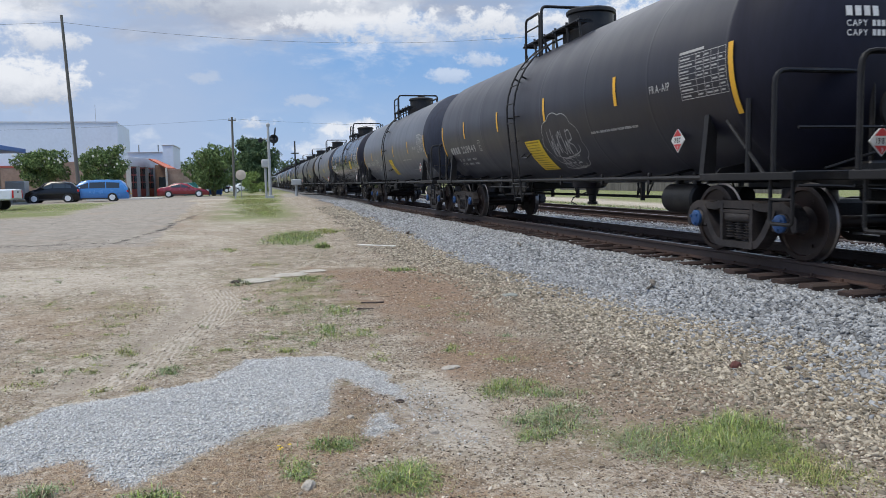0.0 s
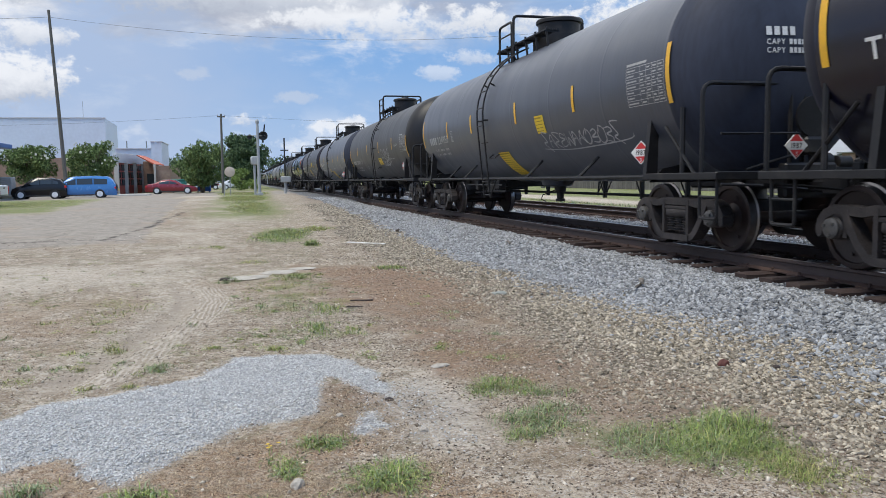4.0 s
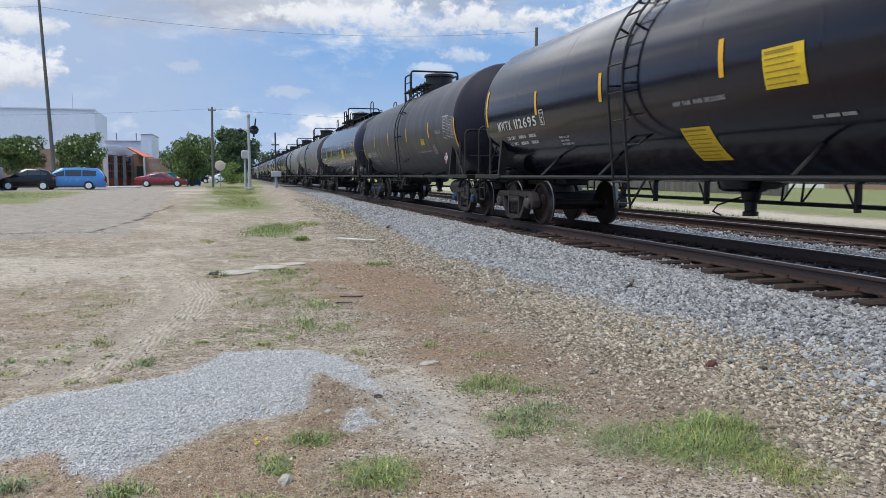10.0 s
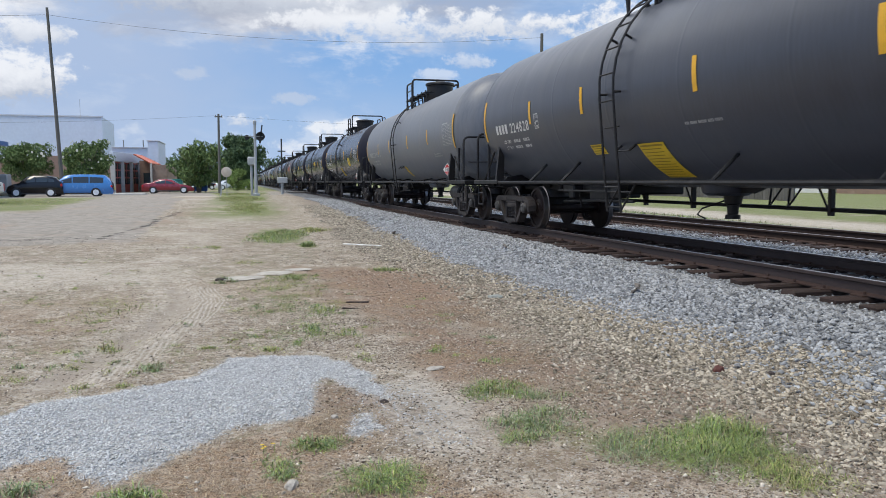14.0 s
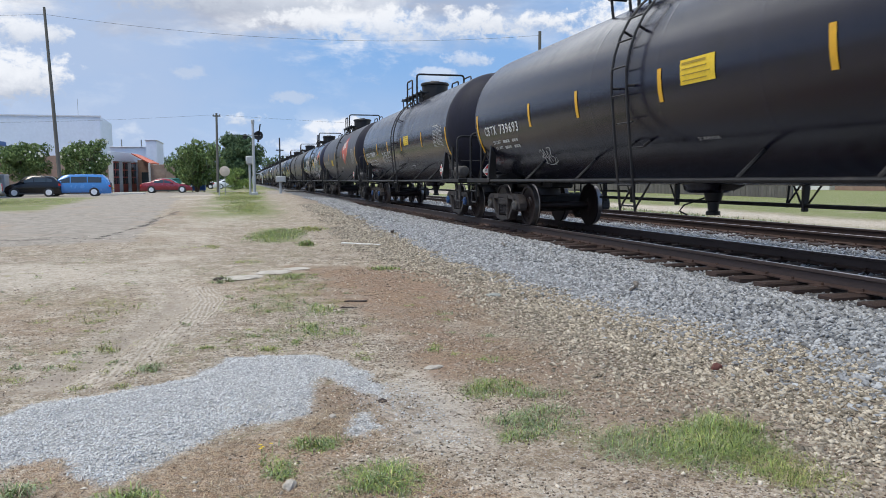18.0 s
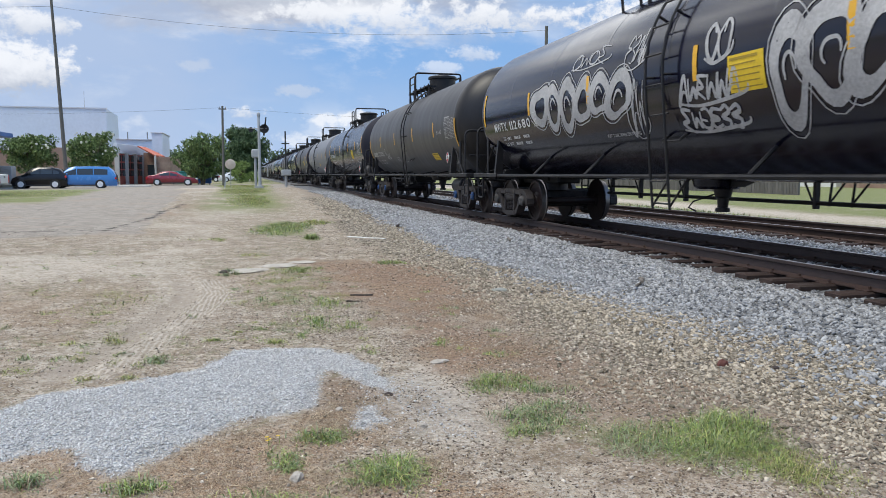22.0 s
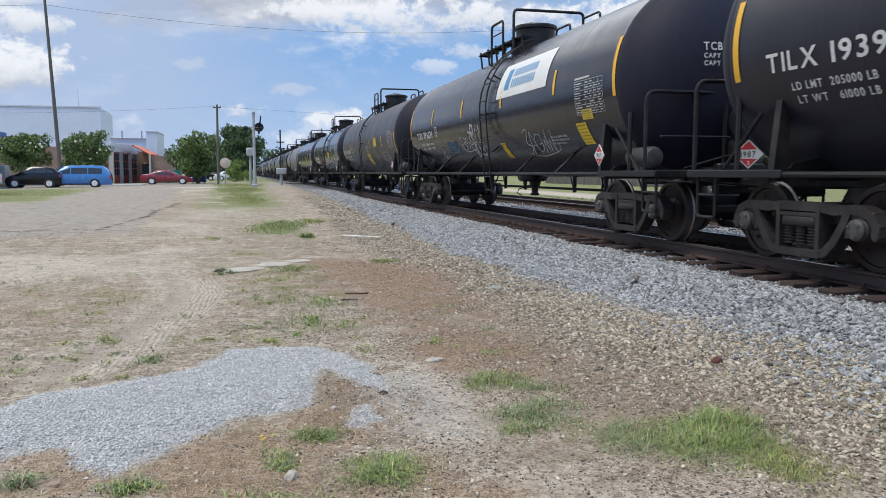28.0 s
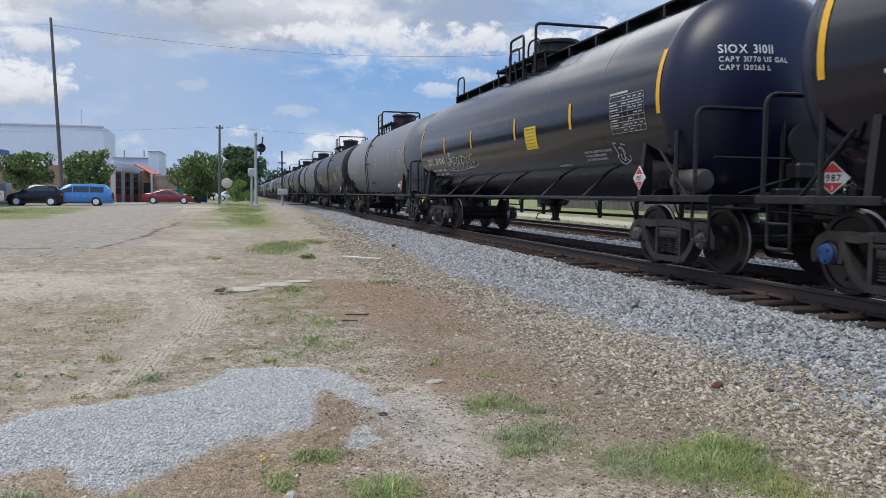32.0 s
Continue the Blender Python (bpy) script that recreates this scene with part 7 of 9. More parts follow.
def build_far_car(finish):
    car = thing("tank_car", pose(0, 0, RAIL_Z), WORD[finish] + " tank car, far back in the moving train", "railway car", "tank cars of the freight train")
    child("tank", CM["far_tank_" + finish], car, pose(0, 0.15, 0))
    child("manway_housing", CM["manway_housing"], car)
    child("guard_rail", CM["rail_nearround"], car)
    child("guard_rail", CM["cross_railround"], car)
    child("ladder", CM["ladder_nearround"], car)
    child("side_pipe", CM["pipe_near"], car)
    for key in ("lead", "rear"):
        child("end_deck", CM["deck_" + key], car)
        child("stub_sill", CM["sill_" + key], car)
        child("end_rail", CM["end_rail_%s_-1" % key], car)
        child("post", CM["post_%s_-1" % key], car)
    for y in (along(TRUCK_AT), along(CAR - TRUCK_AT)):
        child("truck", FAR_TRUCK, car, pose(0, y, 0))
    return car


far_proto = {}
order = "matte slate semi matte grey gloss matte brown slate matte semi gloss matte grey".split()
for n in range(len(CARS) - 1, 76):
    fin = order[n % len(order)]
    if fin not in far_proto:
        far_proto[fin] = build_far_car(fin)
        car = far_proto[fin]
    else:
        car = copy_thing(far_proto[fin], pose(0, 0, RAIL_Z))
    TRAIN.append((n, car, None))

# ---- surroundings: poles, wires, signals ----
M["pole_wood"] = material("weathered_pole_timber", (0.115, 0.108, 0.092), 0.85, var=0.35, scale=3, fine=30, stretch=(3, 3, 0.3), bump=0.006)
M["galv"] = material("galvanised_steel", (0.30, 0.31, 0.31), 0.45, metal=0.5, var=0.15, scale=4, fine=40)
M["silver"] = material("silver_painted_metal", (0.36, 0.37, 0.37), 0.5, var=0.15, scale=4, fine=40)
M["black"] = material("black_painted_metal", (0.02, 0.02, 0.021), 0.5, var=0.3, scale=5, fine=40)
M["wire"] = material("dark_cable", (0.05, 0.052, 0.058), 0.6, var=0.1)
M["tan_sign"] = material("unpainted_sign_back", (0.50, 0.42, 0.34), 0.5, var=0.15, scale=4, fine=30)


def gz(x, y):
    return float(height(np.array([x]), np.array([y]))[0])


def utility_pole(x, y, top, r0, r1, label, lean=(0, 0), arm=False, crown=False):
    z = gz(x, y)
    root = thing("utility_pole", pose(x, y, z), label, "utility pole", "utility poles")
    s = Shape()
    s.tube([(0, 0, -0.3), (lean[0] / 2, lean[1] / 2, (top - z) / 2), (lean[0], lean[1], top - z)], [r0, (r0 + r1) / 2, r1], 12)
    part("pole", s, M["pole_wood"], root)
    if arm:
        s = Shape()
        s.box(lean[0] - 0.38, lean[0] + 0.38, lean[1] - 0.05, lean[1] + 0.05, top - z - 0.35, top - z - 0.23, 0.015)
        a = part("crossarm", s, M["pole_wood"], root)
        for dx in (-0.3, 0.0, 0.3):
            s = Shape()
            s.lathe([(0, 0.03), (0.06, 0.05), (0.12, 0.05), (0.16, 0.03), (0.18, 0.005)], "z", (lean[0] + dx, lean[1], top - z - 0.23), 10)
            part("insulator", s, M["silver"], a)
    if crown:
        s = Shape()
        s.lathe([(top - z - 0.75, 0.34), (top - z - 0.68, 0.34), (top - z - 0.64, 0.12)], "z", (0, 0, 0), 12)
        part("collar", s, M["black"], root)
    return root


utility_pole(-15.18, 74, 16.5, 0.18, 0.11, "tall weathered wooden utility pole behind the parked cars", (-0.62, 0))
utility_pole(29.6, 74, 16.4, 0.22, 0.15, "tall wooden utility pole beyond the tracks", (0.1, 0))
utility_pole(-2.12, 80.5, 8.3, 0.14, 0.10, "slim wooden utility pole with a short crossarm", (0.08, 0), arm=True)


def cable(a, b, sag, r, label):
    a, b = Vector(a), Vector(b)
    pts = []
    for k in range(25):
        t = k / 24
        p = a.lerp(b, t)
        p.z -= sag * 4 * t * (1 - t)
        pts.append(p)
    s = Shape()
    s.tube(pts, r, 5)
    ob = new("overhead_cable", s.mesh("overhead_cable", M["wire"]))
    return tagged(ob, label, "cable", "overhead cables")


cable((-15.8, 74, 15.9), (29.6, 74, 16.0), 1.25, 0.012, "thin dark overhead cable between tall poles")
cable((-15.8, 74, 15.9), (-70, 66, 15.2), 1.3, 0.012, "thin dark overhead cable from the tall pole")
cable((-2.34, 80.5, 8.12), (-60, 88, 8.6), 1.1, 0.008, "thin dark overhead cable from the slim pole")
cable((-1.74, 80.5, 8.12), (60, 92, 8.9), 0.9, 0.008, "thin dark overhead cable across the tracks")


def crossing_signal(x, y):
    z = gz(x, y)
    root = thing("crossing_signal", pose(x, y, z), "silver railway crossing signal mast with black lamps seen from behind", "crossing signal")
    s = Shape()
    s.tube([(0, 0, -0.1), (0, 0, 5.7)], [0.13, 0.10], 12)
    s.lathe([(5.7, 0.11), (5.78, 0.14), (5.95, 0.14), (6.05, 0.05), (6.06, 0.004)], "z", (0, 0, 0), 12)
    part("mast", s, M["silver"], root)
    s = Shape()
    s.box(-0.28, 0.28, -0.28, 0.28, 0.0, 0.22, 0.03)
    part("base", s, M["silver"], root)
    arm = Shape()
    arm.tube([(-0.75, 0, 4.75), (0.6, 0, 4.75)], 0.04, 8)
    part("lamp_arm", arm, M["silver"], root)
    for dx, zz, r in ((0.42, 4.75, 0.36), (-0.62, 4.66, 0.20)):
        s = Shape()
        s.lathe([(-0.03, r), (0.0, r), (0.02, r * 0.5), (0.22, r * 0.45), (0.24, 0.004)], "y", (dx, 0, zz), 20)
        lamp = part("lamp", s, M["black"], root, "black signal lamp with a round backing disc")
        s = Shape()
        s.tube([(dx, -0.05, zz + r * 0.5), (dx, -0.40, zz + r * 0.42)], [r * 0.5, r * 0.5], 12, caps=False)
        part("hood", s, M["black"], lamp)
    s = Shape()
    s.plate([(0.30, -0.06, 4.2), (0.45, -0.06, 4.2), (0.62, -0.06, 5.65), (0.52, -0.06, 5.65)], (0, 1, 0), 0.03)
    part("crossbuck_edge", s, M["black"], root)
    # gate mechanism beside the mast
    root2 = thing("gate_mechanism", pose(x - 0.30, y + 2.5, gz(x - 0.3, y + 2.5)), "white crossing gate mechanism on a short mast", "crossing gate")
    s = Shape()
    s.tube([(0, 0, 0), (0, 0, 3.1)], 0.10, 12)
    part("mast", s, M["silver"], root2)
    s = Shape()
    s.box(-0.30, 0.30, -0.3, 0.3, 2.5, 3.2, 0.08)
    part("housing", s, M["silver"], root2)
    s = Shape()
    s.tube(arc_tube([(0.2, 0, 0.9), (0.2, 0, 1.7), (1.0, 0, 1.8), (1.0, 0, 0.9)], 0.4), 0.035, 8)
    part("guard_hoop", s, M["silver"], root2)


crossing_signal(1.14, 63.7)


def box_post(x, y):
    z = gz(x, y)
    root = thing("signal_post", pose(x, y, z), "slim post with a pale relay box beside the track", "signal post")
    s = Shape()
    s.tube([(0, 0, 0), (0, 0, 5.0)], 0.07, 10)
    s.box(-0.35, 0.35, -0.05, 0.05, 3.85, 3.95, 0.01)
    part("post", s, M["black"], root)
    s = Shape()
    s.tube([(0, 0, 0), (0, 0, 1.25)], 0.13, 12)
    part("sleeve", s, M["silver"], root)
    s = Shape()
    s.box(-0.42, 0.48, -0.25, 0.25, 1.0, 1.55, 0.04)
    b = part("relay_box", s, M["silver"], root)
    s = Shape()
    s.box(-0.36, 0.42, -0.275, -0.245, 1.06, 1.49, 0.015)
    part("door", s, M["silver"], b)


box_post(3.60, 71.7)


def round_sign(x, y):
    z = gz(x, y)
    root = thing("round_sign", pose(x, y, z), "round traffic sign on a post, seen from its tan back", "traffic sign")
    s = Shape()
    s.box(-0.03, 0.03, -0.03, 0.03, 0, 2.25, 0.008)
    part("post", s, M["galv"], root)
    s = Shape()
    s.lathe([(-0.05, 0.40), (-0.045, 0.41), (-0.035, 0.40)], "y", (0, 0, 1.92), 28)
    part("disc", s, M["tan_sign"], root)
    root2 = thing("marker_post", pose(x - 0.42, y - 0.6, gz(x - 0.42, y - 0.6)), "short leaning white marker post", "post")
    s = Shape()
    s.box(-0.05, 0.05, -0.03, 0.03, 0, 0.95, 0.01, turn=Euler((0, radians(7), 0)).to_matrix())
    part("post", s, M["silver"], root2)


round_sign(-1.13, 64.3)

# ---- buildings beyond the road ----
M["metal_wall"] = material("pale_blue_grey_metal_cladding", (0.60, 0.66, 0.74), 0.5, var=0.08, scale=0.3, fine=3)
M["metal_trim"] = material("white_metal_trim", (0.56, 0.59, 0.64), 0.5, var=0.08, scale=1, fine=9)
M["brick_far"] = material("brown_brick", (0.27, 0.18, 0.135), 0.9, var=0.25, scale=2, fine=14, stain=(0.36, 0.27, 0.21), stain_at=(0.5, 0.8))
M["door_red"] = material("dull_red_paint", (0.34, 0.075, 0.055), 0.6, var=0.2, scale=2, fine=20)
M["awning"] = material("orange_red_roof_metal", (0.55, 0.13, 0.065), 0.55, var=0.15, scale=1, fine=12)
M["dark_glass"] = glass("dark_window_glass", (0.03, 0.04, 0.05), 0.08)
M["concrete"] = material("pale_concrete", (0.46, 0.44, 0.40), 0.9, var=0.18, scale=2, fine=25, bump=0.004)
M["blue_paint"] = material("blue_painted_metal", (0.03, 0.10, 0.30), 0.45, var=0.15, scale=3, fine=30)
M["grey_unit"] = material("grey_equipment_metal", (0.30, 0.31, 0.32), 0.55, var=0.12, scale=3, fine=30)


def clad_wall(name, a, b, z0, z1, root):
    """A smooth clad wall between two plan points."""
    a, b = Vector((*a, 0)), Vector((*b, 0))
    d = (b - a)
    ln = d.length
    d.normalize()
    turn = Matrix.Rotation(math.atan2(d.y, d.x), 3, "Z")
    c = (a + b) / 2 - Vector((d.y, -d.x, 0)) * 0.15
    s = Shape()
    s.box(c.x - ln / 2, c.x + ln / 2, c.y - 0.15, c.y + 0.15, z0, z1, 0, turn=turn)
    part(name, s, M["metal_wall"], root, smooth=0)


def big_shed():
    root = thing("metal_shed", pose(0, 0, 0.42), "large pale blue-grey metal-clad building with a flat roof", "building")
    clad_wall("front_wall", (-75, 100), (-15.9, 100), 2.2, 8.9, root)
    clad_wall("side_wall", (-15.9, 100), (-16.5, 113), 2.2, 8.9, root)
    s = Shape()
    s.box(-75, -16.7, 100.2, 112.8, 8.5, 8.7, 0)
    part("roof", s, M["metal_trim"], root)
    s = Shape()
    s.box(-75, -15.8, 99.9, 100.02, 8.86, 9.0, 0)
    part("roof_trim", s, M["metal_trim"], root)
    s = Shape()
    s.box(-75, -15.88, 99.6, 100.0, 0, 3.6, 0.02)
    part("brick_base", s, M["brick_far"], root)
    s = Shape()
    s.box(-75, -15.8, 99.55, 99.98, 3.6, 3.85, 0.02)
    part("coping", s, M["door_red"], root)
    s = Shape()
    s.tube([(-19.0, 104, 8.8), (-19.0, 104, 11.3)], 0.022, 6)
    part("antenna", s, M["galv"], root)
    # brick front range with bay doors
    root = thing("fire_station", pose(0, 0, 0.42), "low brown brick building with red bay doors and white columns", "building")
    s = Shape()
    s.box(-20.5, -14.0, 92.0, 99.5, 0, 4.0, 0.02)
    part("west_wall", s, M["brick_far"], root)
    s = Shape()
    s.box(-14.0, -13.2, 88.0, 99.0, 0, 3.6, 0.02)
    part("pier", s, M["brick_far"], root)
    dirn = Vector((-11.55 + 13.2, 97.0 - 88.0, 0)).normalized()
    s = Shape()
    turn = Matrix.Rotation(math.atan2(dirn.y, dirn.x), 3, "Z")
    s.box(-12.42 - 4.6, -12.42 + 4.6, 92.5 - 0.2, 92.5 + 0.2, 3.35, 4.35, 0.02, turn=turn)
    part("fascia", s, M["metal_trim"], root)
    for k in range(4):
        p = Vector((-13.15, 88.2, 0)) + dirn * (2.9 * k)
        s = Shape()
        s.box(p.x - 0.22, p.x + 0.22, p.y - 0.22, p.y + 0.22, 0, 3.4, 0.02)
        part("column", s, M["concrete"], root)
        if k < 3:
            q = p + dirn * 1.45 + Vector((-0.12, 0.1, 0))
            s = Shape()
            s.box(q.x - 1.2, q.x + 1.2, q.y - 0.06, q.y + 0.06, 0, 3.3, 0, turn=turn)
            dr = part("bay_door", s, M["door_red"], root)
            for r in range(3):
                for c in range(2):
                    s = Shape()
                    w = q + dirn * (-0.6 + 1.2 * c)
                    s.box(w.x - 0.45, w.x + 0.45, w.y - 0.02, w.y + 0.02, 0.9 + 0.8 * r, 1.55 + 0.8 * r, 0, turn=turn)
                    part("pane", s, M["dark_glass"], dr, m=pose(0.09, -0.02, 0))
    s = Shape()
    s.plate([(-11.3, 90.0, 4.15), (-9.55, 90.0, 3.15), (-9.0, 95.0, 3.15), (-11.0, 95.0, 4.15)], (0.3, -0.3, 1), 0.12)
    part("awning", s, M["awning"], root)
    s = Shape()
    s.box(-11.3, -9.6, 95.0, 95.4, 0, 3.6, 0.02)
    part("entry_wall", s, M["brick_far"], root)
    s = Shape()
    s.box(-10.9, -10.0, 94.9, 95.02, 0.1, 2.2, 0.02)
    part("entry_door", s, M["dark_glass"], root)
    s = Shape()
    s.box(-9.62, -9.42, 90.0, 90.2, 0, 3.2, 0.02)
    part("post", s, M["concrete"], root)
    s = Shape()
    s.box(-9.55, -7.9, 90.4, 104, 0, 3.0, 0.02)
    part("east_wall", s, M["brick_far"], root)
    root = thing("metal_annex", pose(0, 0, 0.42), "smaller pale metal-clad building with a stepped roof", "building")
    clad_wall("front_wall", (-14.6, 97.5), (-9.75, 97.5), 2.8, 5.15, root)
    s = Shape()
    s.box(-10.6, -9.4, 97.3, 106, 2.8, 5.95, 0.02)
    part("tower", s, M["metal_wall"], root)
    s = Shape()
    s.box(-10.7, -9.3, 97.2, 106, 5.95, 6.05, 0.02)
    s.box(-14.6, -10.6, 97.3, 98, 5.15, 5.25, 0.02)
    part("roof_trim", s, M["metal_trim"], root)
    for dx in (-13.4, -11.2):
        s = Shape()
        s.tube([(dx, 98.5, 5.2), (dx, 98.5, 6.1)], 0.07, 8)
        part("vent_pipe", s, M["galv"], root)


big_shed()


def kiosk():
    root = thing("blue_roofed_building", pose(0, 0, gz(-18, 62)), "brick building with a blue flat canopy and a blue post", "building")
    s = Shape()
    s.box(-32, -19.1, 60.6, 66, 0, 3.5, 0.02)
    part("wall", s, M["brick_far"], root)
    s = Shape()
    s.box(-32, -17.35, 59.6, 66.5, 3.9, 4.25, 0.04)
    part("canopy", s, M["blue_paint"], root)
    s = Shape()
    s.tube([(-17.55, 60.1, 0), (-17.75, 60.1, 6.1)], 0.11, 10)
    part("post", s, M["blue_paint"], root)
    root = thing("cooling_unit", pose(-17.3, 66.4, gz(-17.3, 66.4)), "grey boxy outdoor cooling unit", "air conditioner")
    s = Shape()
    s.box(-1.5, -0.1, -0.6, 0.6, 0.1, 1.75, 0.05)
    part("casing", s, M["grey_unit"], root)
    for k in range(9):
        s = Shape()
        s.box(-1.4, -0.2, -0.63, -0.58, 0.28 + 0.15 * k, 0.34 + 0.15 * k, 0.005)
        part("louvre", s, M["grey_unit"], root)
    s = Shape()
    s.box(-1.55, -0.05, -0.65, 0.65, 0, 0.1, 0.01)
    part("pad", s, M["concrete"], root)


kiosk()

# ---- parked vehicles ----
M["car_red"] = material("dark_red_car_paint", (0.22, 0.015, 0.022), 0.25, var=0.06, scale=2, fine=20, coat=0.6)
M["car_blue"] = material("bright_blue_car_paint", (0.045, 0.19, 0.47), 0.25, var=0.06, scale=2, fine=20, coat=0.6)
M["car_black"] = material("black_car_paint", (0.006, 0.006, 0.008), 0.15, var=0.1, scale=2, fine=20)
M["car_white"] = material("white_car_paint", (0.70, 0.71, 0.72), 0.3, var=0.05, scale=2, fine=20, coat=0.4)
M["tyre"] = material("black_rubber", (0.018, 0.018, 0.018), 0.85, var=0.2)
M["rim"] = material("silver_wheel_rim", (0.72, 0.73, 0.74), 0.35, metal=0.15, var=0.1)
M["lamp_red"] = material("red_lamp_plastic", (0.5, 0.02, 0.02), 0.25, var=0.05)
M["lamp_clear"] = material("clear_lamp_plastic", (0.6, 0.6, 0.6), 0.2, var=0.05)
M["trim_black"] = material("black_plastic_trim", (0.03, 0.03, 0.03), 0.6, var=0.1)

# stations along the length (0 nose to 1 tail): belt height, roof height, roof share of the width
SEDAN = [(0.0, 0.50, 0.50, 1), (0.03, 0.66, 0.67, 1), (0.10, 0.76, 0.78, .97), (0.24, 0.86, 0.88, .95), (0.31, 0.92, 0.98, .90), (0.42, 0.95, 1.36, .78), (0.55, 0.96, 1.44, .76), (0.68, 0.97, 1.39, .77), (0.82, 0.98, 1.06, .88), (0.92, 0.97, 1.0, .94), (0.98, 0.90, 0.92, .97), (1.0, 0.62, 0.62, 1)]
VAN = [(0.0, 0.55, 0.55, 1), (0.03, 0.78, 0.80, 1), (0.12, 0.95, 0.98, .95), (0.20, 1.02, 1.10, .92), (0.31, 1.04, 1.62, .82), (0.42, 1.04, 1.73, .80), (0.65, 1.04, 1.75, .80), (0.88, 1.04, 1.70, .82), (0.95, 1.02, 1.40, .88), (0.99, 0.95, 1.0, .95), (1.0, 0.60, 0.60, 1)]
HATCH = [(0.0, 0.52, 0.52, 1), (0.03, 0.72, 0.74, 1), (0.12, 0.88, 0.90, .96), (0.24, 0.98, 1.02, .92), (0.37, 1.02, 1.44, .80), (0.50, 1.03, 1.53, .78), (0.72, 1.04, 1.52, .79), (0.88, 1.03, 1.40, .82), (0.96, 1.0, 1.08, .90), (1.0, 0.62, 0.62, 1)]


def vehicle(name, stations, length, width, wheels, paint, m, label, panes, category="car", rw=0.33):
    """Nose along local -X; the body is lofted over the stations, with glass set in its sides."""
    root = thing(name, m, label, category, "parked cars")
    s = Shape()
    rings = []
    hw = width / 2
    for t, belt, roof, share in stations:
        x = (t - 0.5) * length
        pinch = 1 - 0.16 * max(0, 1 - t / 0.10) - 0.10 * max(0, (t - 0.93) / 0.07)
        w = hw * pinch
        ring = [(-w * 0.90, 0.20), (-w * 0.99, 0.38), (-w, 0.5 * (belt + 0.38)), (-w * 0.97, belt), (-w * share, belt + (roof - belt) * 0.72), (-w * share * 0.86, roof - 0.015 * (roof > belt + 0.1)), (-w * 0.35, roof + 0.02)]
        ring = ring + [(-a, b) for a, b in ring[::-1]]
        ids = []
        for a, b in ring:
            s.v.append((x, a, b))
            ids.append(len(s.v) - 1)
        rings.append(ids)
    n = len(rings[0])
    for p, q in zip(rings, rings[1:]):
        for k in range(n):
            j = (k + 1) % n
            s.face((p[k], p[j], q[j], q[k]))
    s.face(rings[0])
    s.face(rings[-1])
    part("body", s, paint, root, smooth=40)

    def side_point(t, f, side, off=0.012):
        """A point of the glass band at t along and f of its height."""
        for (t0, b0, r0, s0), (t1, b1, r1, s1) in zip(stations, stations[1:]):
            if t0 <= t <= t1:
                k = (t - t0) / (t1 - t0)
                b, r, sh = b0 + (b1 - b0) * k, r0 + (r1 - r0) * k, s0 + (s1 - s0) * k
                break
        a = hw * (0.97 + (sh - 0.97) * f) + off
        return ((t - 0.5) * length, side * a, b + (r - b) * 0.72 * f)

    for side in (-1, 1):
        for t0, t1, f1a, f1b in panes:
            s = Shape()
            pts = [side_point(t0, 0.08, side), side_point(t1, 0.08, side), side_point(t1, f1b, side), side_point(t0, f1a, side)]
            s.plate(pts, (0, side, 0.3), 0.012)
            part("side_window", s, M["dark_glass"], root)
        s = Shape()
        s.box(-length * 0.34, length * 0.34, side * hw * 0.98 - 0.02, side * hw * 0.98 + 0.02, 0.20, 0.30, 0.01)
        part("sill_trim", s, M["trim_black"], root)
        for t in wheels:
            x = (t - 0.5) * length
            wob = child("wheel", None, root, pose(x, side * (hw - 0.09), rw))
            s = Shape()
            s.lathe([(-0.11, rw * 0.62), (-0.11, rw * 0.92), (-0.08, rw), (0.08, rw), (0.11, rw * 0.92), (0.11, rw * 0.62)], "y", (0, 0, 0), 22)
            part("tyre", s, M["tyre"], wob)
            s = Shape()
            s.lathe([(side * 0.112, rw * 0.68), (side * 0.105, rw * 0.60), (side * 0.09, rw * 0.2), (side * 0.11, rw * 0.15), (side * 0.11, 0.004)], "y", (0, 0, 0), 22)
            for k in range(5):
                a = 2 * math.pi * k / 5
                s.tube([(0.1 * rw * math.cos(a), side * 0.098, 0.1 * rw * math.sin(a)), (0.58 * rw * math.cos(a), side * 0.100, 0.58 * rw * math.sin(a))], 0.035, 6)
            part("rim", s, M["rim"], wob)
            s = Shape()
            s.lathe([(side * 0.015, rw * 1.10), (side * 0.03, rw * 1.10), (side * 0.03, rw * 0.98), (side * 0.015, rw * 0.98)], "y", (x, side * hw * 0.985, rw), 22)
            part("wheel_arch", s, M["trim_black"], root)
        s = Shape()
        zt = stations[-2][1] - 0.06
        s.box(length * 0.455, length * 0.497, side * hw * 0.60, side * hw * 0.93, zt - 0.20, zt, 0.03)
        part("tail_lamp", s, M["lamp_red"], root)
        s = Shape()
        s.box(-length * 0.492, -length * 0.44, side * hw * 0.52, side * hw * 0.84, 0.58, 0.70, 0.03)
        part("headlamp", s, M["lamp_clear"], root)
        s = Shape()
        tm = panes[0][0] + 0.02
        q = side_point(tm, 0.12, side, 0.09)
        s.box(q[0] - 0.05, q[0] + 0.08, q[1] - 0.09, q[1] + 0.09, q[2] - 0.02, q[2] + 0.11, 0.03)
        part("mirror", s, paint, root)
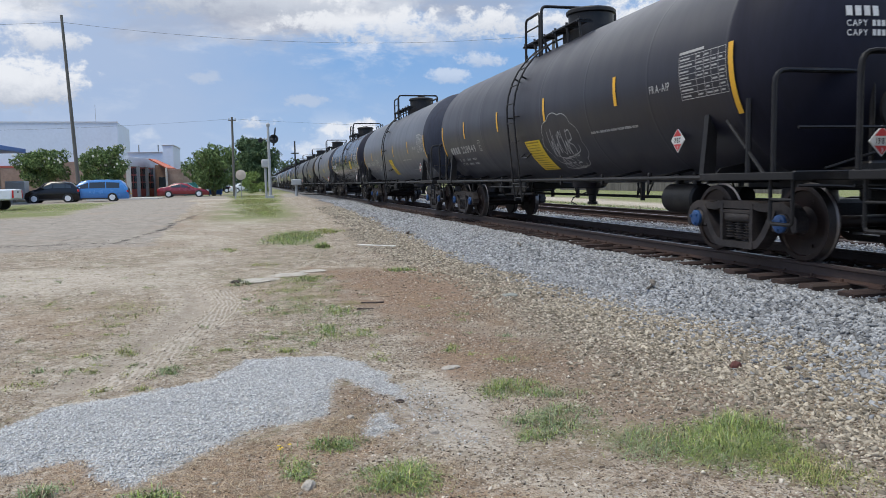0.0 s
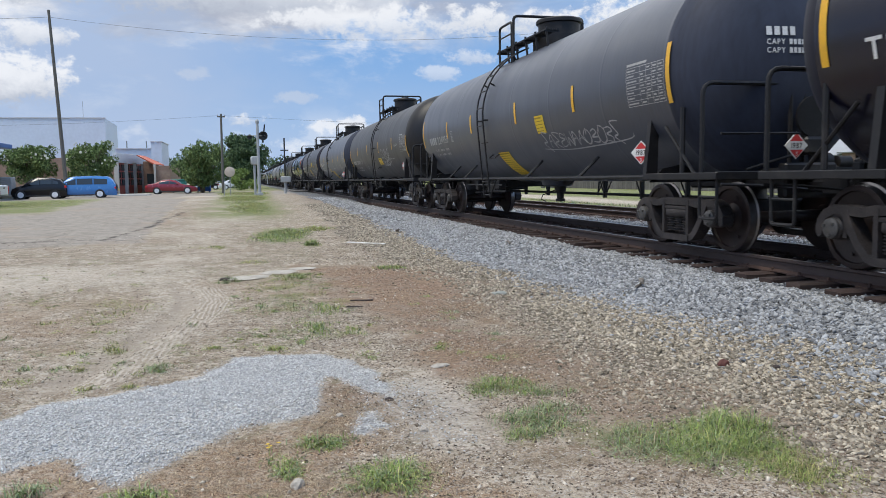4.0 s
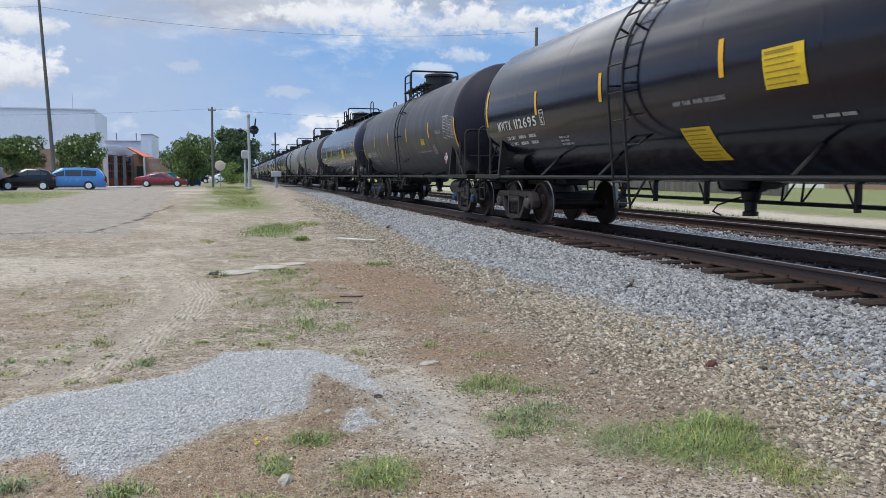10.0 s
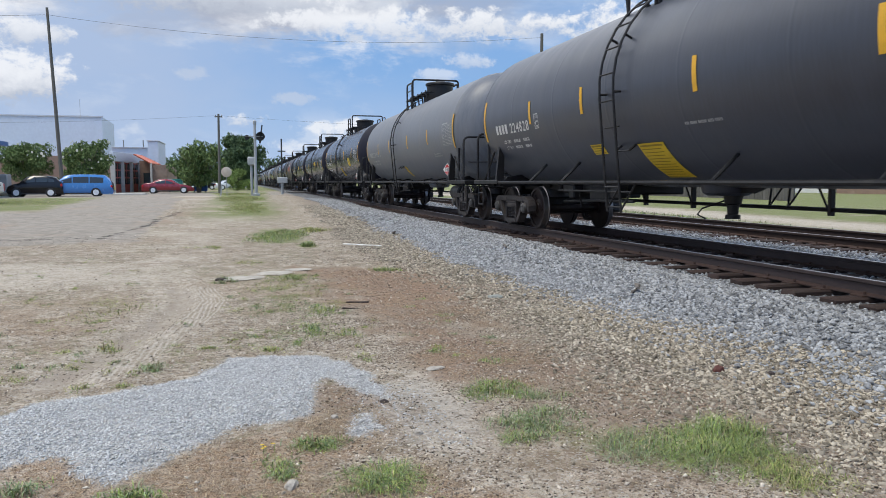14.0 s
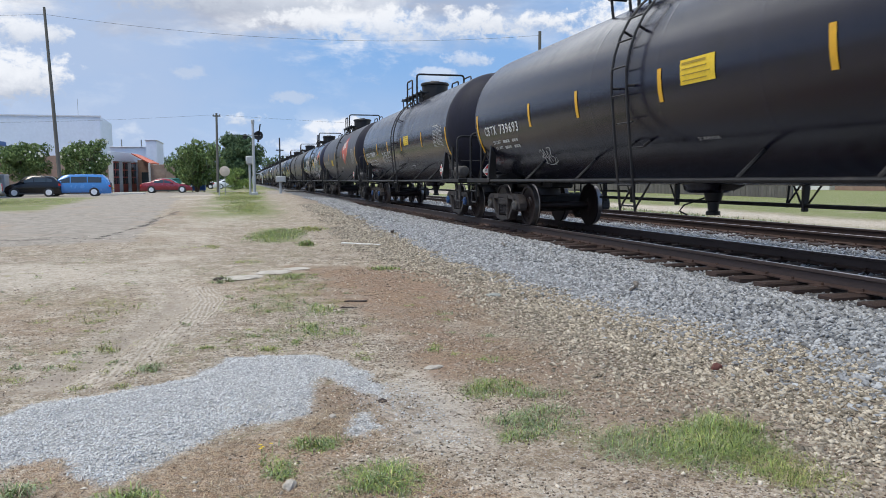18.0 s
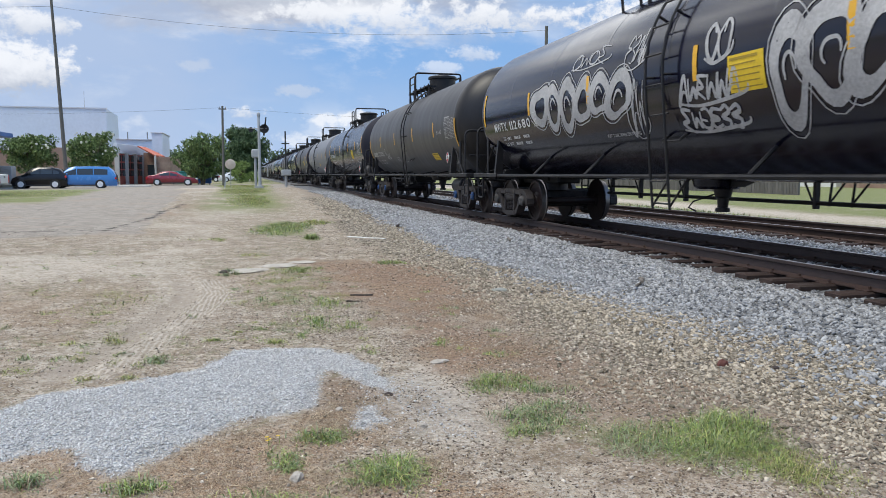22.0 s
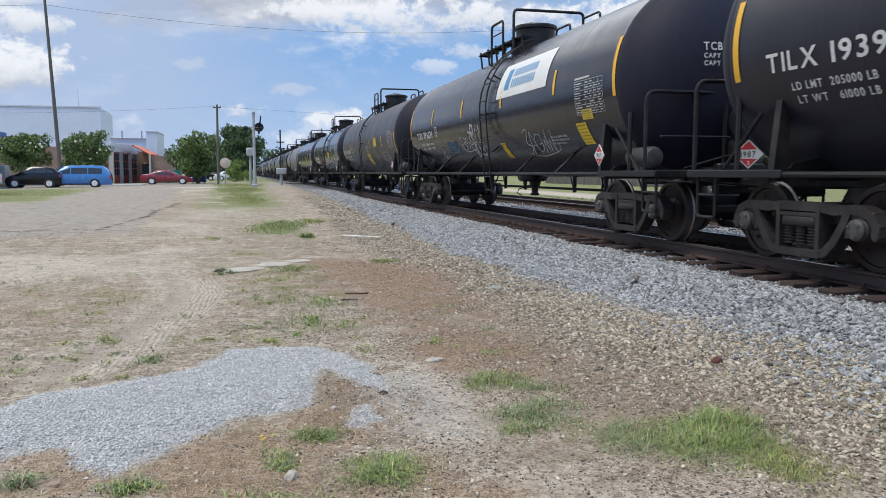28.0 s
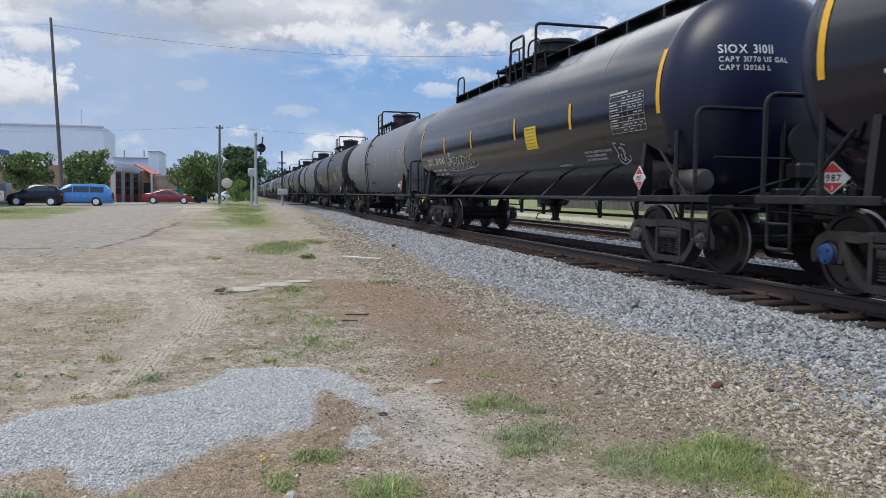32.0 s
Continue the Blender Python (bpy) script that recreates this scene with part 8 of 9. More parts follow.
    for t0, t1, nm in ((0, 1, "windscreen"), (1, 0, "rear_window")):
        seg = None
        rng = list(zip(stations, stations[1:]))
        if nm == "rear_window":
            rng = rng[::-1]
        for a, b in rng:
            if abs(b[2] - a[2]) > 0.25:
                seg = (a, b)
                break
        a, b = seg
        s = Shape()
        pts = []
        for st, f in ((a, 0.90), (b, 0.92)):
            pass
        xa, xb = (a[0] - 0.5) * length, (b[0] - 0.5) * length
        out = -0.015 if nm == "windscreen" else 0.015
        s.plate([(xa + out, -hw * a[3] * 0.74, a[2] + 0.035), (xa + out, hw * a[3] * 0.74, a[2] + 0.035), (xb + out, hw * b[3] * 0.74, b[2] + 0.02), (xb + out, -hw * b[3] * 0.74, b[2] + 0.02)], (b[2] - a[2], 0, xa - xb), 0.012)
        part(nm, s, M["dark_glass"], root)
    for e, nm in ((-1, "front_bumper"), (1, "rear_bumper")):
        s = Shape()
        s.box(e * length * 0.488, e * length * 0.504, -hw * 0.80, hw * 0.80, 0.28, 0.48, 0.03)
        part(nm, s, paint, root)
    return root


vehicle("sedan", SEDAN, 4.9, 1.84, (0.19, 0.78), M["car_red"], pose(-7.1, 82.0, gz(-7.1, 81), 0, 0, 180), "dark red four-door sedan parked on the far road", [(0.36, 0.53, 0.55, 1.0), (0.545, 0.73, 1.0, 0.85)])
vehicle("minivan", VAN, 5.1, 1.95, (0.17, 0.76), M["car_blue"], pose(-12.6, 67.2, gz(-12.6, 66), 0, 0, 4), "bright blue minivan parked on the verge", [(0.27, 0.42, 0.75, 1.0), (0.435, 0.66, 1.0, 1.0), (0.675, 0.87, 1.0, 0.95)], "minivan")
vehicle("hatchback", [(a, b * 1.07, c * 1.07, w) for a, b, c, w in HATCH], 3.95, 1.76, (0.18, 0.79), M["car_black"], pose(-15.55, 66.6, gz(-15.7, 66), 0, 0, 2), "black hatchback parked on the verge", [(0.32, 0.52, 0.6, 1.0), (0.535, 0.74, 1.0, 1.0), (0.755, 0.86, 1.0, 0.7)])
vehicle("sedan", SEDAN, 4.8, 1.82, (0.19, 0.78), M["car_white"], pose(-1.4, 118.0, gz(-1.4, 118), 0, 0, 185), "white sedan parked far beyond the road", [(0.36, 0.53, 0.55, 1.0), (0.545, 0.73, 1.0, 0.85)])
vehicle("hatchback", HATCH, 4.4, 1.8, (0.18, 0.79), M["car_black"], pose(-5.6, 121.0, gz(-5, 118), 0, 0, 176), "dark hatchback parked far beyond the road", [(0.32, 0.52, 0.6, 1.0), (0.535, 0.74, 1.0, 1.0), (0.755, 0.86, 1.0, 0.7)])


def pickup(x, y):
    root = thing("pickup_truck", pose(x, y, gz(x, y)), "white pickup truck with a worn tailgate, parked on the grass", "pickup truck", "parked cars")
    s = Shape()
    s.box(-1.9, 0.0, -0.9, 0.9, 0.55, 1.15, 0.08)
    part("load_bed", s, M["car_white"], root)
    s = Shape()
    s.box(-3.6, -1.9, -0.92, 0.92, 0.55, 1.05, 0.10)
    s.box(-3.3, -2.0, -0.80, 0.80, 1.0, 1.75, 0.18)
    part("cab", s, M["car_white"], root)
    s = Shape()
    s.box(-5.4, -3.6, -0.9, 0.9, 0.55, 1.08, 0.12)
    part("bonnet", s, M["car_white"], root)
    s = Shape()
    s.box(-0.02, 0.16, -0.88, 0.88, 0.42, 0.58, 0.04)
    part("rear_bumper", s, M["trim_black"], root)
    s = Shape()
    s.box(-0.01, 0.03, -0.7, 0.7, 0.64, 1.12, 0.03)
    tg = part("tailgate", s, M["car_white"], root)
    s = Shape()
    s.box(0.03, 0.05, -0.12, 0.12, 0.95, 1.02, 0.01)
    part("handle", s, M["trim_black"], tg)
    for sy in (-1, 1):
        s = Shape()
        s.box(-0.03, 0.03, sy * 0.74, sy * 0.88, 0.66, 1.08, 0.02)
        part("tail_lamp", s, M["lamp_red"], root)
        s = Shape()
        s.box(-3.1, -2.15, sy * 0.79, sy * 0.83, 1.12, 1.62, 0.02)
        part("side_window", s, M["dark_glass"], root)
        for wx in (-0.95, -4.5):
            wob = child("wheel", None, root, pose(wx, sy * 0.82, 0.36))
            s = Shape()
            s.lathe([(-0.12, 0.22), (-0.12, 0.33), (-0.09, 0.36), (0.09, 0.36), (0.12, 0.33), (0.12, 0.22)], "y", (0, 0, 0), 22)
            part("tyre", s, M["tyre"], wob)
            s = Shape()
            s.lathe([(sy * 0.10, 0.22), (sy * 0.06, 0.10), (sy * 0.09, 0.004)], "y", (0, 0, 0), 18)
            part("rim", s, M["rim"], wob)


pickup(-12.7, 46.5)


M["bin_blue"] = material("bright_blue_plastic", (0.035, 0.13, 0.46), 0.5, var=0.15, scale=3, fine=30)
M["bin_teal"] = material("teal_green_plastic", (0.045, 0.25, 0.22), 0.5, var=0.15, scale=3, fine=30)


def bin_box(x, y, label, group, paint):
    root = thing("waste_bin", pose(x, y, gz(x, y)), label, "bin", group)
    s = Shape()
    s.box(-0.75, 0.75, -0.6, 0.6, 0.12, 1.35, 0.06)
    part("body", s, M[paint], root)
    s = Shape()
    s.box(-0.8, 0.8, -0.65, 0.65, 1.35, 1.47, 0.04)
    part("lid", s, M[paint], root)
    for k in range(4):
        s = Shape()
        s.box(-0.66 + 0.4 * k, -0.58 + 0.4 * k, -0.64, -0.59, 0.2, 1.3, 0.01)
        part("rib", s, M[paint], root)
    for sx in (-0.6, 0.6):
        s = Shape()
        s.lathe([(-0.05, 0.08), (0.05, 0.08)], "x", (sx, -0.45, 0.08), 10)
        part("caster", s, M["tyre"], root)


bin_box(-4.35, 88.0, "blue plastic waste bin with a lid on the grass", "waste bins", "bin_blue")
bin_box(-7.0, 89.6, "teal green waste bin beside the tree", "waste bins", "bin_teal")

# kerb island with a yellow hydrant
s = Shape()
s.box(-14.5, -8.4, 73.2, 76.0, 0.30, 0.57, 0.05)
tagged(new("kerb_island", s.mesh("kerb_island", M["concrete"])), "pale concrete kerb island by the far road", "kerb", kind="structure")
M["hydrant"] = material("yellow_hydrant_paint", (0.62, 0.42, 0.03), 0.5, var=0.15)
root = thing("fire_hydrant", pose(-11.1, 74.2, 0.57), "small yellow fire hydrant on the kerb island", "hydrant")
s = Shape()
s.lathe([(0, 0.16), (0.06, 0.16), (0.08, 0.11), (0.5, 0.11), (0.52, 0.14), (0.58, 0.14), (0.70, 0.06), (0.74, 0.004)], "z", (0, 0, 0), 14)
part("barrel", s, M["hydrant"], root)
for sx in (-1, 1):
    s = Shape()
    s.lathe([(sx * 0.1, 0.05), (sx * 0.2, 0.06), (sx * 0.22, 0.004)], "x", (0, 0, 0.40), 10)
    part("outlet", s, M["hydrant"], root)

# ---- trees ----
M["bark"] = material("grey_brown_bark", (0.13, 0.10, 0.075), 0.9, var=0.3, scale=6, fine=40, stretch=(2, 2, 0.4))
M["leaf"] = material("mid_green_leaves", (0.055, 0.105, 0.030), 0.6, var=0.3, scale=1.5, fine=12, tint=(0.185, 0.245, 0.085), spec=0.25, per=0.4)
M["leaf_dark"] = material("dark_green_leaves", (0.050, 0.090, 0.040), 0.7, var=0.3, scale=0.8, fine=8, tint=(0.115, 0.165, 0.080), spec=0.2, per=0.35)
M["leaf_light"] = material("light_green_leaves", (0.13, 0.21, 0.05), 0.6, var=0.3, scale=1.5, fine=12, tint=(0.30, 0.38, 0.12), per=0.4, spec=0.25)
M["blossom"] = material("white_blossom", (0.62, 0.62, 0.52), 0.7, var=0.15)


def leaf_cloud(centres, n, size, r, squash=0.75, droop=0.0):
    """Leaf quads spread through uneven clumps."""
    g = np.random.RandomState(r)
    tot = sum(c[3] ** 2 for c in centres)
    v, f = [], []
    for cx, cy, cz, cr in centres:
        k = int(n * cr ** 2 / tot)
        d = g.normal(size=(k, 3))
        d /= np.linalg.norm(d, axis=1)[:, None]
        rad = cr * g.uniform(0.45, 1.0, k) ** 0.6 * (1 + 0.25 * np.sin(5 * d[:, 0] + 4 * d[:, 2] + cx))
        p = np.stack([cx + d[:, 0] * rad, cy + d[:, 1] * rad, cz + d[:, 2] * rad * squash], 1)
        for q in p:
            a = Vector(g.normal(size=3)).normalized()
            a.z -= droop
            b = a.cross(Vector(g.normal(size=3))).normalized()
            w = size * g.uniform(0.6, 1.3)
            n0 = len(v)
            o = Vector(q)
            v += [tuple(o - a * w), tuple(o + b * w * 0.42), tuple(o + a * w), tuple(o - b * w * 0.42)]
            f.append((n0, n0 + 1, n0 + 2, n0 + 3))
    s = Shape()
    s.v, s.f, s.m = v, f, [0] * len(f)
    return s


def tree(name, x, y, h, crown_r, n, size, seed, label, mat="leaf", blossoms=0, stems=4, base=0.32, squash=0.8, droop=0.3, clumps=40):
    r = random.Random(seed)
    root = thing(name, pose(x, y, gz(x, y)), label, "tree", "trees")
    for k in range(stems):
        a = 2 * math.pi * k / stems + r.uniform(-0.4, 0.4)
        d = crown_r * r.uniform(0.3, 0.55)
        top = (d * math.cos(a), d * math.sin(a), h * r.uniform(0.6, 0.8))
        mid = (top[0] * 0.35 + r.uniform(-0.1, 0.1), top[1] * 0.35, h * 0.36)
        b = 0.035 * h / max(1, stems ** 0.5)
        s = Shape()
        s.tube([(0.12 * math.cos(a), 0.12 * math.sin(a), -0.1), mid, top], [b, b * 0.7, b * 0.25], 7)
        stem = part("trunk", s, M["bark"], root)
        for j in range(3):
            a2 = a + r.uniform(-1.2, 1.2)
            e = (mid[0] + crown_r * 0.6 * math.cos(a2), mid[1] + crown_r * 0.6 * math.sin(a2), h * r.uniform(0.5, 0.85))
            s = Shape()
            s.tube([mid, e], [b * 0.5, b * 0.15], 5)
            part("limb", s, M["bark"], stem)
    cs = []
    for k in range(clumps):
        a, q = r.uniform(0, 2 * math.pi), r.uniform(0.0, 0.80) ** 0.6
        zz = r.uniform(base, 0.93)
        w = math.sqrt(max(0.1, 1 - ((zz - (0.5 + base / 2)) / (0.62 - base / 2)) ** 2))
        cs.append((crown_r * q * w * math.cos(a), crown_r * q * w * math.sin(a), h * zz, crown_r * r.uniform(0.20, 0.38)))
    part("crown", leaf_cloud(cs, n, size, seed, squash, droop), M[mat], root, smooth=0)
    if blossoms:
        cs2 = [(c[0], c[1], c[2], c[3] * 1.08) for c in cs]
        g = random.Random(seed + 1)
        s = Shape()
        for k in range(blossoms):
            c = cs2[g.randrange(len(cs2))]
            d = Vector((g.gauss(0, 1), g.gauss(0, 1) - 0.6, g.gauss(0, 1) + 0.3)).normalized() * c[3]
            p = Vector(c[:3]) + d
            w = g.uniform(0.05, 0.11)
            s.box(p.x - w, p.x + w, p.y - w, p.y + w, p.z - w, p.z + w * 1.4, w * 0.5)
        part("blossom", s, M["blossom"], root, "small white flower clusters")
    return root


tree("crape_myrtle", -19.4, 79, 4.75, 2.25, 15000, 0.115, 3, "round crape myrtle with dark leaves and white blossoms", blossoms=34)
tree("crape_myrtle", -13.9, 78, 5.05, 2.20, 15000, 0.115, 5, "bushy crape myrtle with white blossoms beside the pole", blossoms=46)
tree("crape_myrtle", -4.4, 86, 5.35, 2.70, 16000, 0.125, 8, "broad green crape myrtle with drooping branches", stems=5, droop=0.6, base=0.2)
tree("oak_tree", -0.2, 122, 8.0, 3.5, 30000, 0.19, 11, "large dark green oak in full leaf", "leaf_dark", stems=3, base=0.16, clumps=80)
tree("shrub", -0.57, 104, 2.8, 1.30, 3600, 0.11, 14, "light green rounded shrub on the far verge", "leaf_light", stems=5, base=0.1)
tree("shrub", 1.0, 110, 1.5, 0.9, 1600, 0.10, 15, "low green shrub on the far verge", "leaf_light", stems=5, base=0.1)


def far_woods(name, pts, h, seed, n, size, label):
    r = random.Random(seed)
    cs = []
    for x, y in pts:
        for k in range(5):
            cs.append((x + r.uniform(-4, 4), y + r.uniform(-4, 4), gz(x, y) + h * r.uniform(0.02, 0.8), h * r.uniform(0.20, 0.36)))
    ob = new(name, leaf_cloud(cs, n, size, seed, 0.9).mesh(name, M["leaf_dark"], smooth=0))
    return tagged(ob, label, "trees", kind="stuff")


far_woods("far_woods", [(-40 + 6.5 * k, 330 + 12 * math.sin(k)) for k in range(15)], 12, 21, 9000, 0.75, "hazy line of distant trees beside the railway")
far_woods("far_woods", [(24 + 8 * k, 360 + 14 * math.sin(k)) for k in range(12)], 13, 22, 7000, 0.8, "hazy line of distant trees beyond the tracks")
far_woods("far_woods", [(92 + 5 * math.sin(k), 10 + 7 * k) for k in range(26)], 8, 23, 15000, 0.6, "distant trees beyond the field east of the tracks")

# ---- the far side of the tracks ----
M["fence_wood"] = material("weathered_grey_fence_boards", (0.12, 0.113, 0.105), 0.9, var=0.3, scale=2, fine=20, per=0.2)
root = thing("board_fence", pose(0, 0, 0), "weathered grey board fence beyond the field", "fence")
board = Shape()
board.box(-0.02, 0.02, -0.115, 0.115, 0, 1.9, 0.006)
board_me = board.mesh("board", M["fence_wood"])
for k in range(150):
    y = 38.2 + 0.25 * k
    child("board", board_me, root, pose(31 + rnd.uniform(-0.01, 0.01), y, 0.38, 0, 0, rnd.uniform(-1, 1)))
for k in range(16):
    s = Shape()
    s.box(0.05, 0.15, -0.05, 0.05, 0, 1.9, 0.01)
    part("post", s, M["fence_wood"], root, m=pose(31, 38.2 + 2.5 * k, 0.38))


def cottage(x, y, w, d, h, wall, label):
    root = thing("house", pose(x, y, 0.4), label, "house", "houses beyond the field")
    s = Shape()
    s.box(-w / 2, w / 2, -d / 2, d / 2, 0, h, 0.02)
    part("wall", s, wall, root)
    s = Shape()
    s.plate([(-w / 2 - 0.3, -d / 2 - 0.3, h), (0, -d / 2 - 0.3, h + 1.6), (0, d / 2 + 0.3, h + 1.6), (-w / 2 - 0.3, d / 2 + 0.3, h)], (-1.6, 0, w / 2), 0.12)
    s.plate([(w / 2 + 0.3, -d / 2 - 0.3, h), (0, -d / 2 - 0.3, h + 1.6), (0, d / 2 + 0.3, h + 1.6), (w / 2 + 0.3, d / 2 + 0.3, h)], (1.6, 0, w / 2), 0.12)
    part("roof", s, M["grey_unit"], root)
    for yy in (-d * 0.3, d * 0.05, d * 0.32):
        s = Shape()
        s.box(-w / 2 - 0.04, -w / 2 + 0.02, yy - 0.6, yy + 0.6, 0.9, 2.0, 0.02)
        wn_ = part("window", s, M["panel_white"], root)
        s = Shape()
        s.box(-w / 2 - 0.06, -w / 2 - 0.03, yy - 0.5, yy + 0.5, 1.0, 1.9, 0.01)
        part("pane", s, M["dark_glass"], wn_)


cottage(56, 61.5, 8, 5.0, 2.7, M["panel_white"], "white low house beyond the grass field")
cottage(62, 40.0, 7, 9, 2.8, M["panel_white"], "small white house beyond the field")
cottage(55, 53.8, 7, 8.0, 2.9, M["brick_far"], "brick house with white trim beyond the field")
s = Shape()
s.box(-4.0, 4.5, 79.5, 86.5, 0.3, 0.345, 0.01)
M["crossing"] = material("dark_crossing_planks", (0.085, 0.08, 0.075), 0.9, var=0.25, scale=1, fine=12)
root = thing("level_crossing", pose(TRACKS[0], 0, 0), "dark timber road crossing over both tracks", "level crossing", kind="structure")
for k, (a, b) in enumerate(((-2.4, -0.86), (-0.62, 0.62), (0.86, 3.3), (3.6, 4.8), (5.1, 7.2))):
    s = Shape()
    s.box(a, b, 79.5, 87.0, 0.30, 0.505, 0.02)
    part("crossing_panel", s, M["crossing"], root)

# ---- loose stones ----
M["ballast"] = material("grey_granite_ballast", (0.185, 0.190, 0.197), 0.9, var=0.28, scale=9, fine=70, tint=(0.335, 0.342, 0.350), per=0.26)
M["toe"] = material("tan_and_grey_worn_stones", (0.200, 0.170, 0.125), 0.9, var=0.30, scale=9, fine=70, tint=(0.395, 0.345, 0.270), per=0.36)
M["chips"] = material("fine_grey_stone_chips", (0.40, 0.398, 0.390), 0.9, var=0.15, scale=20, fine=90, tint=(0.57, 0.565, 0.55), per=0.18)
M["crumb"] = material("dark_soil_crumbs", (0.07, 0.05, 0.037), 0.95, var=0.2, scale=20, fine=90, tint=(0.20, 0.15, 0.11), per=0.3)
M["pebble"] = material("pale_pebbles", (0.23, 0.18, 0.13), 0.9, var=0.2, scale=20, fine=90, tint=(0.54, 0.48, 0.40), per=0.35)


def rock_bases(seed, flat, small=False):
    g = np.random.RandomState(seed)
    if small:
        v = np.array([(1, 0, 0), (-1, 0, 0), (0, 1, 0), (0, -1, 0), (0, 0, 1), (0, 0, -1)], float)
        f = np.array([(0, 2, 4), (2, 1, 4), (1, 3, 4), (3, 0, 4), (2, 0, 5), (1, 2, 5), (3, 1, 5), (0, 3, 5)])
        return [v * g.uniform(0.7, 1.25, (6, 1)) * np.array([1.15, 0.9, flat]) + g.normal(size=(6, 3)) * 0.14 for k in range(8)], f
    p = (1 + 5 ** 0.5) / 2
    v = np.array([(-1, p, 0), (1, p, 0), (-1, -p, 0), (1, -p, 0), (0, -1, p), (0, 1, p), (0, -1, -p), (0, 1, -p), (p, 0, -1), (p, 0, 1), (-p, 0, -1), (-p, 0, 1)], float)
    v /= np.linalg.norm(v, axis=1)[:, None]
    f = np.array([(0, 11, 5), (0, 5, 1), (0, 1, 7), (0, 7, 10), (0, 10, 11), (1, 5, 9), (5, 11, 4), (11, 10, 2), (10, 7, 6), (7, 1, 8), (3, 9, 4), (3, 4, 2), (3, 2, 6), (3, 6, 8), (3, 8, 9), (4, 9, 5), (2, 4, 11), (6, 2, 10), (8, 6, 7), (9, 8, 1)])
    out = []
    for k in range(8):
        w = v * g.uniform(0.62, 1.30, (12, 1)) * np.array([1.32, 0.86, flat]) + g.normal(size=(12, 3)) * 0.15
        out.append(w)
    return out, f


def scatter(name, x, y, r, mat, label, category, seed, flat=0.62, sink=0.35, small=False):
    """Many small stones on the ground as one mesh."""
    g = np.random.RandomState(seed)
    n = len(x)
    z = height(x, y)
    bases, f = rock_bases(seed, flat, small)
    nv = len(bases[0])
    pick = g.randint(0, len(bases), n)
    a = g.uniform(0, 2 * math.pi, n)
    t = g.normal(size=(n, 2)) * 0.35
    B = np.array(bases)[pick]
    ca, sa = np.cos(a)[:, None], np.sin(a)[:, None]
    X = B[:, :, 0] * ca - B[:, :, 1] * sa
    Y = B[:, :, 0] * sa + B[:, :, 1] * ca
    Z = B[:, :, 2] + X * t[:, :1] + Y * t[:, 1:]
    V = np.stack([X * r[:, None] + x[:, None], Y * r[:, None] + y[:, None], Z * r[:, None] + (z + r * flat * (1 - 2 * sink))[:, None]], -1)
    F = (f[None] + nv * np.arange(n)[:, None, None]).reshape(-1, 3)
    me = bpy.data.meshes.new(name)
    me.vertices.add(n * nv)
    me.vertices.foreach_set("co", V.ravel())
    me.loops.add(F.size)
    me.loops.foreach_set("vertex_index", F.ravel())
    me.polygons.add(len(F))
    me.polygons.foreach_set("loop_start", np.arange(len(F)) * 3)
    me.polygons.foreach_set("loop_total", np.full(len(F), 3))
    me.update()
    me.materials.append(M[mat])
    return tagged(new(name, me), label, category, kind="stuff")


def spread(x0, x1, y0, y1, per, seed):
    g = np.random.RandomState(seed)
    n = int((x1 - x0) * (y1 - y0) * per)
    return g.uniform(x0, x1, n), g.uniform(y0, y1, n), g


def lay(name, areas, keep, mat, label, category, seed, flat=0.62, sink=0.35, small=False):
    xs, ys, rs = [], [], []
    for k, (x0, x1, y0, y1, per, ra, rb) in enumerate(areas):
        x, y, g = spread(x0, x1, y0, y1, per, seed + k)
        m = g.uniform(0, 1, len(x)) < keep(x, y)
        xs.append(x[m])
        ys.append(y[m])
        rs.append(g.uniform(ra, rb, m.sum()))
    scatter(name, np.concatenate(xs), np.concatenate(ys), np.concatenate(rs), mat, label, category, seed, flat, sink, small)


lay("track_ballast", [(3.4, 5.76, 3.2, 11, 1150, 0.015, 0.031), (3.2, 5.82, 11, 24, 640, 0.019, 0.035), (5.75, 6.3, 3.2, 26, 200, 0.014, 0.024)],
    lambda x, y: np.clip(zones(x, y)[1][:, 3] * 1.05, 0, 1) ** 1.5, "ballast", "angular grey granite ballast along the track", "ballast", 61)
lay("far_ballast", [(3.9, 5.85, 24, 52, 150, 0.04, 0.06), (6.5, 8.0, 3.5, 24, 130, 0.026, 0.044), (8.1, 10.75, 4.5, 26, 210, 0.030, 0.047), (8.1, 10.75, 26, 52, 60, 0.045, 0.065)],
    lambda x, y: np.clip(zones(x, y)[1][:, 3] * 1.05, 0, 1) ** 1.5, "ballast", "grey ballast between the two tracks and farther along", "ballast", 66, 0.62, 0.35, True)
lay("ballast_toe", [(2.2, 5.1, 3.0, 9, 420, 0.007, 0.015), (2.4, 3.6, 3.0, 9, 480, 0.010, 0.024), (3.3, 5.1, 3.0, 9, 1150, 0.010, 0.026), (2.3, 5.0, 9, 22, 520, 0.010, 0.028), (2.4, 5.0, 22, 40, 110, 0.025, 0.045)],
    lambda x, y: np.clip(zones(x, y)[1][:, 2] * 1.1, 0, 1), "toe", "worn tan and grey stones spilled from the ballast", "stones", 71, 0.55, 0.44)
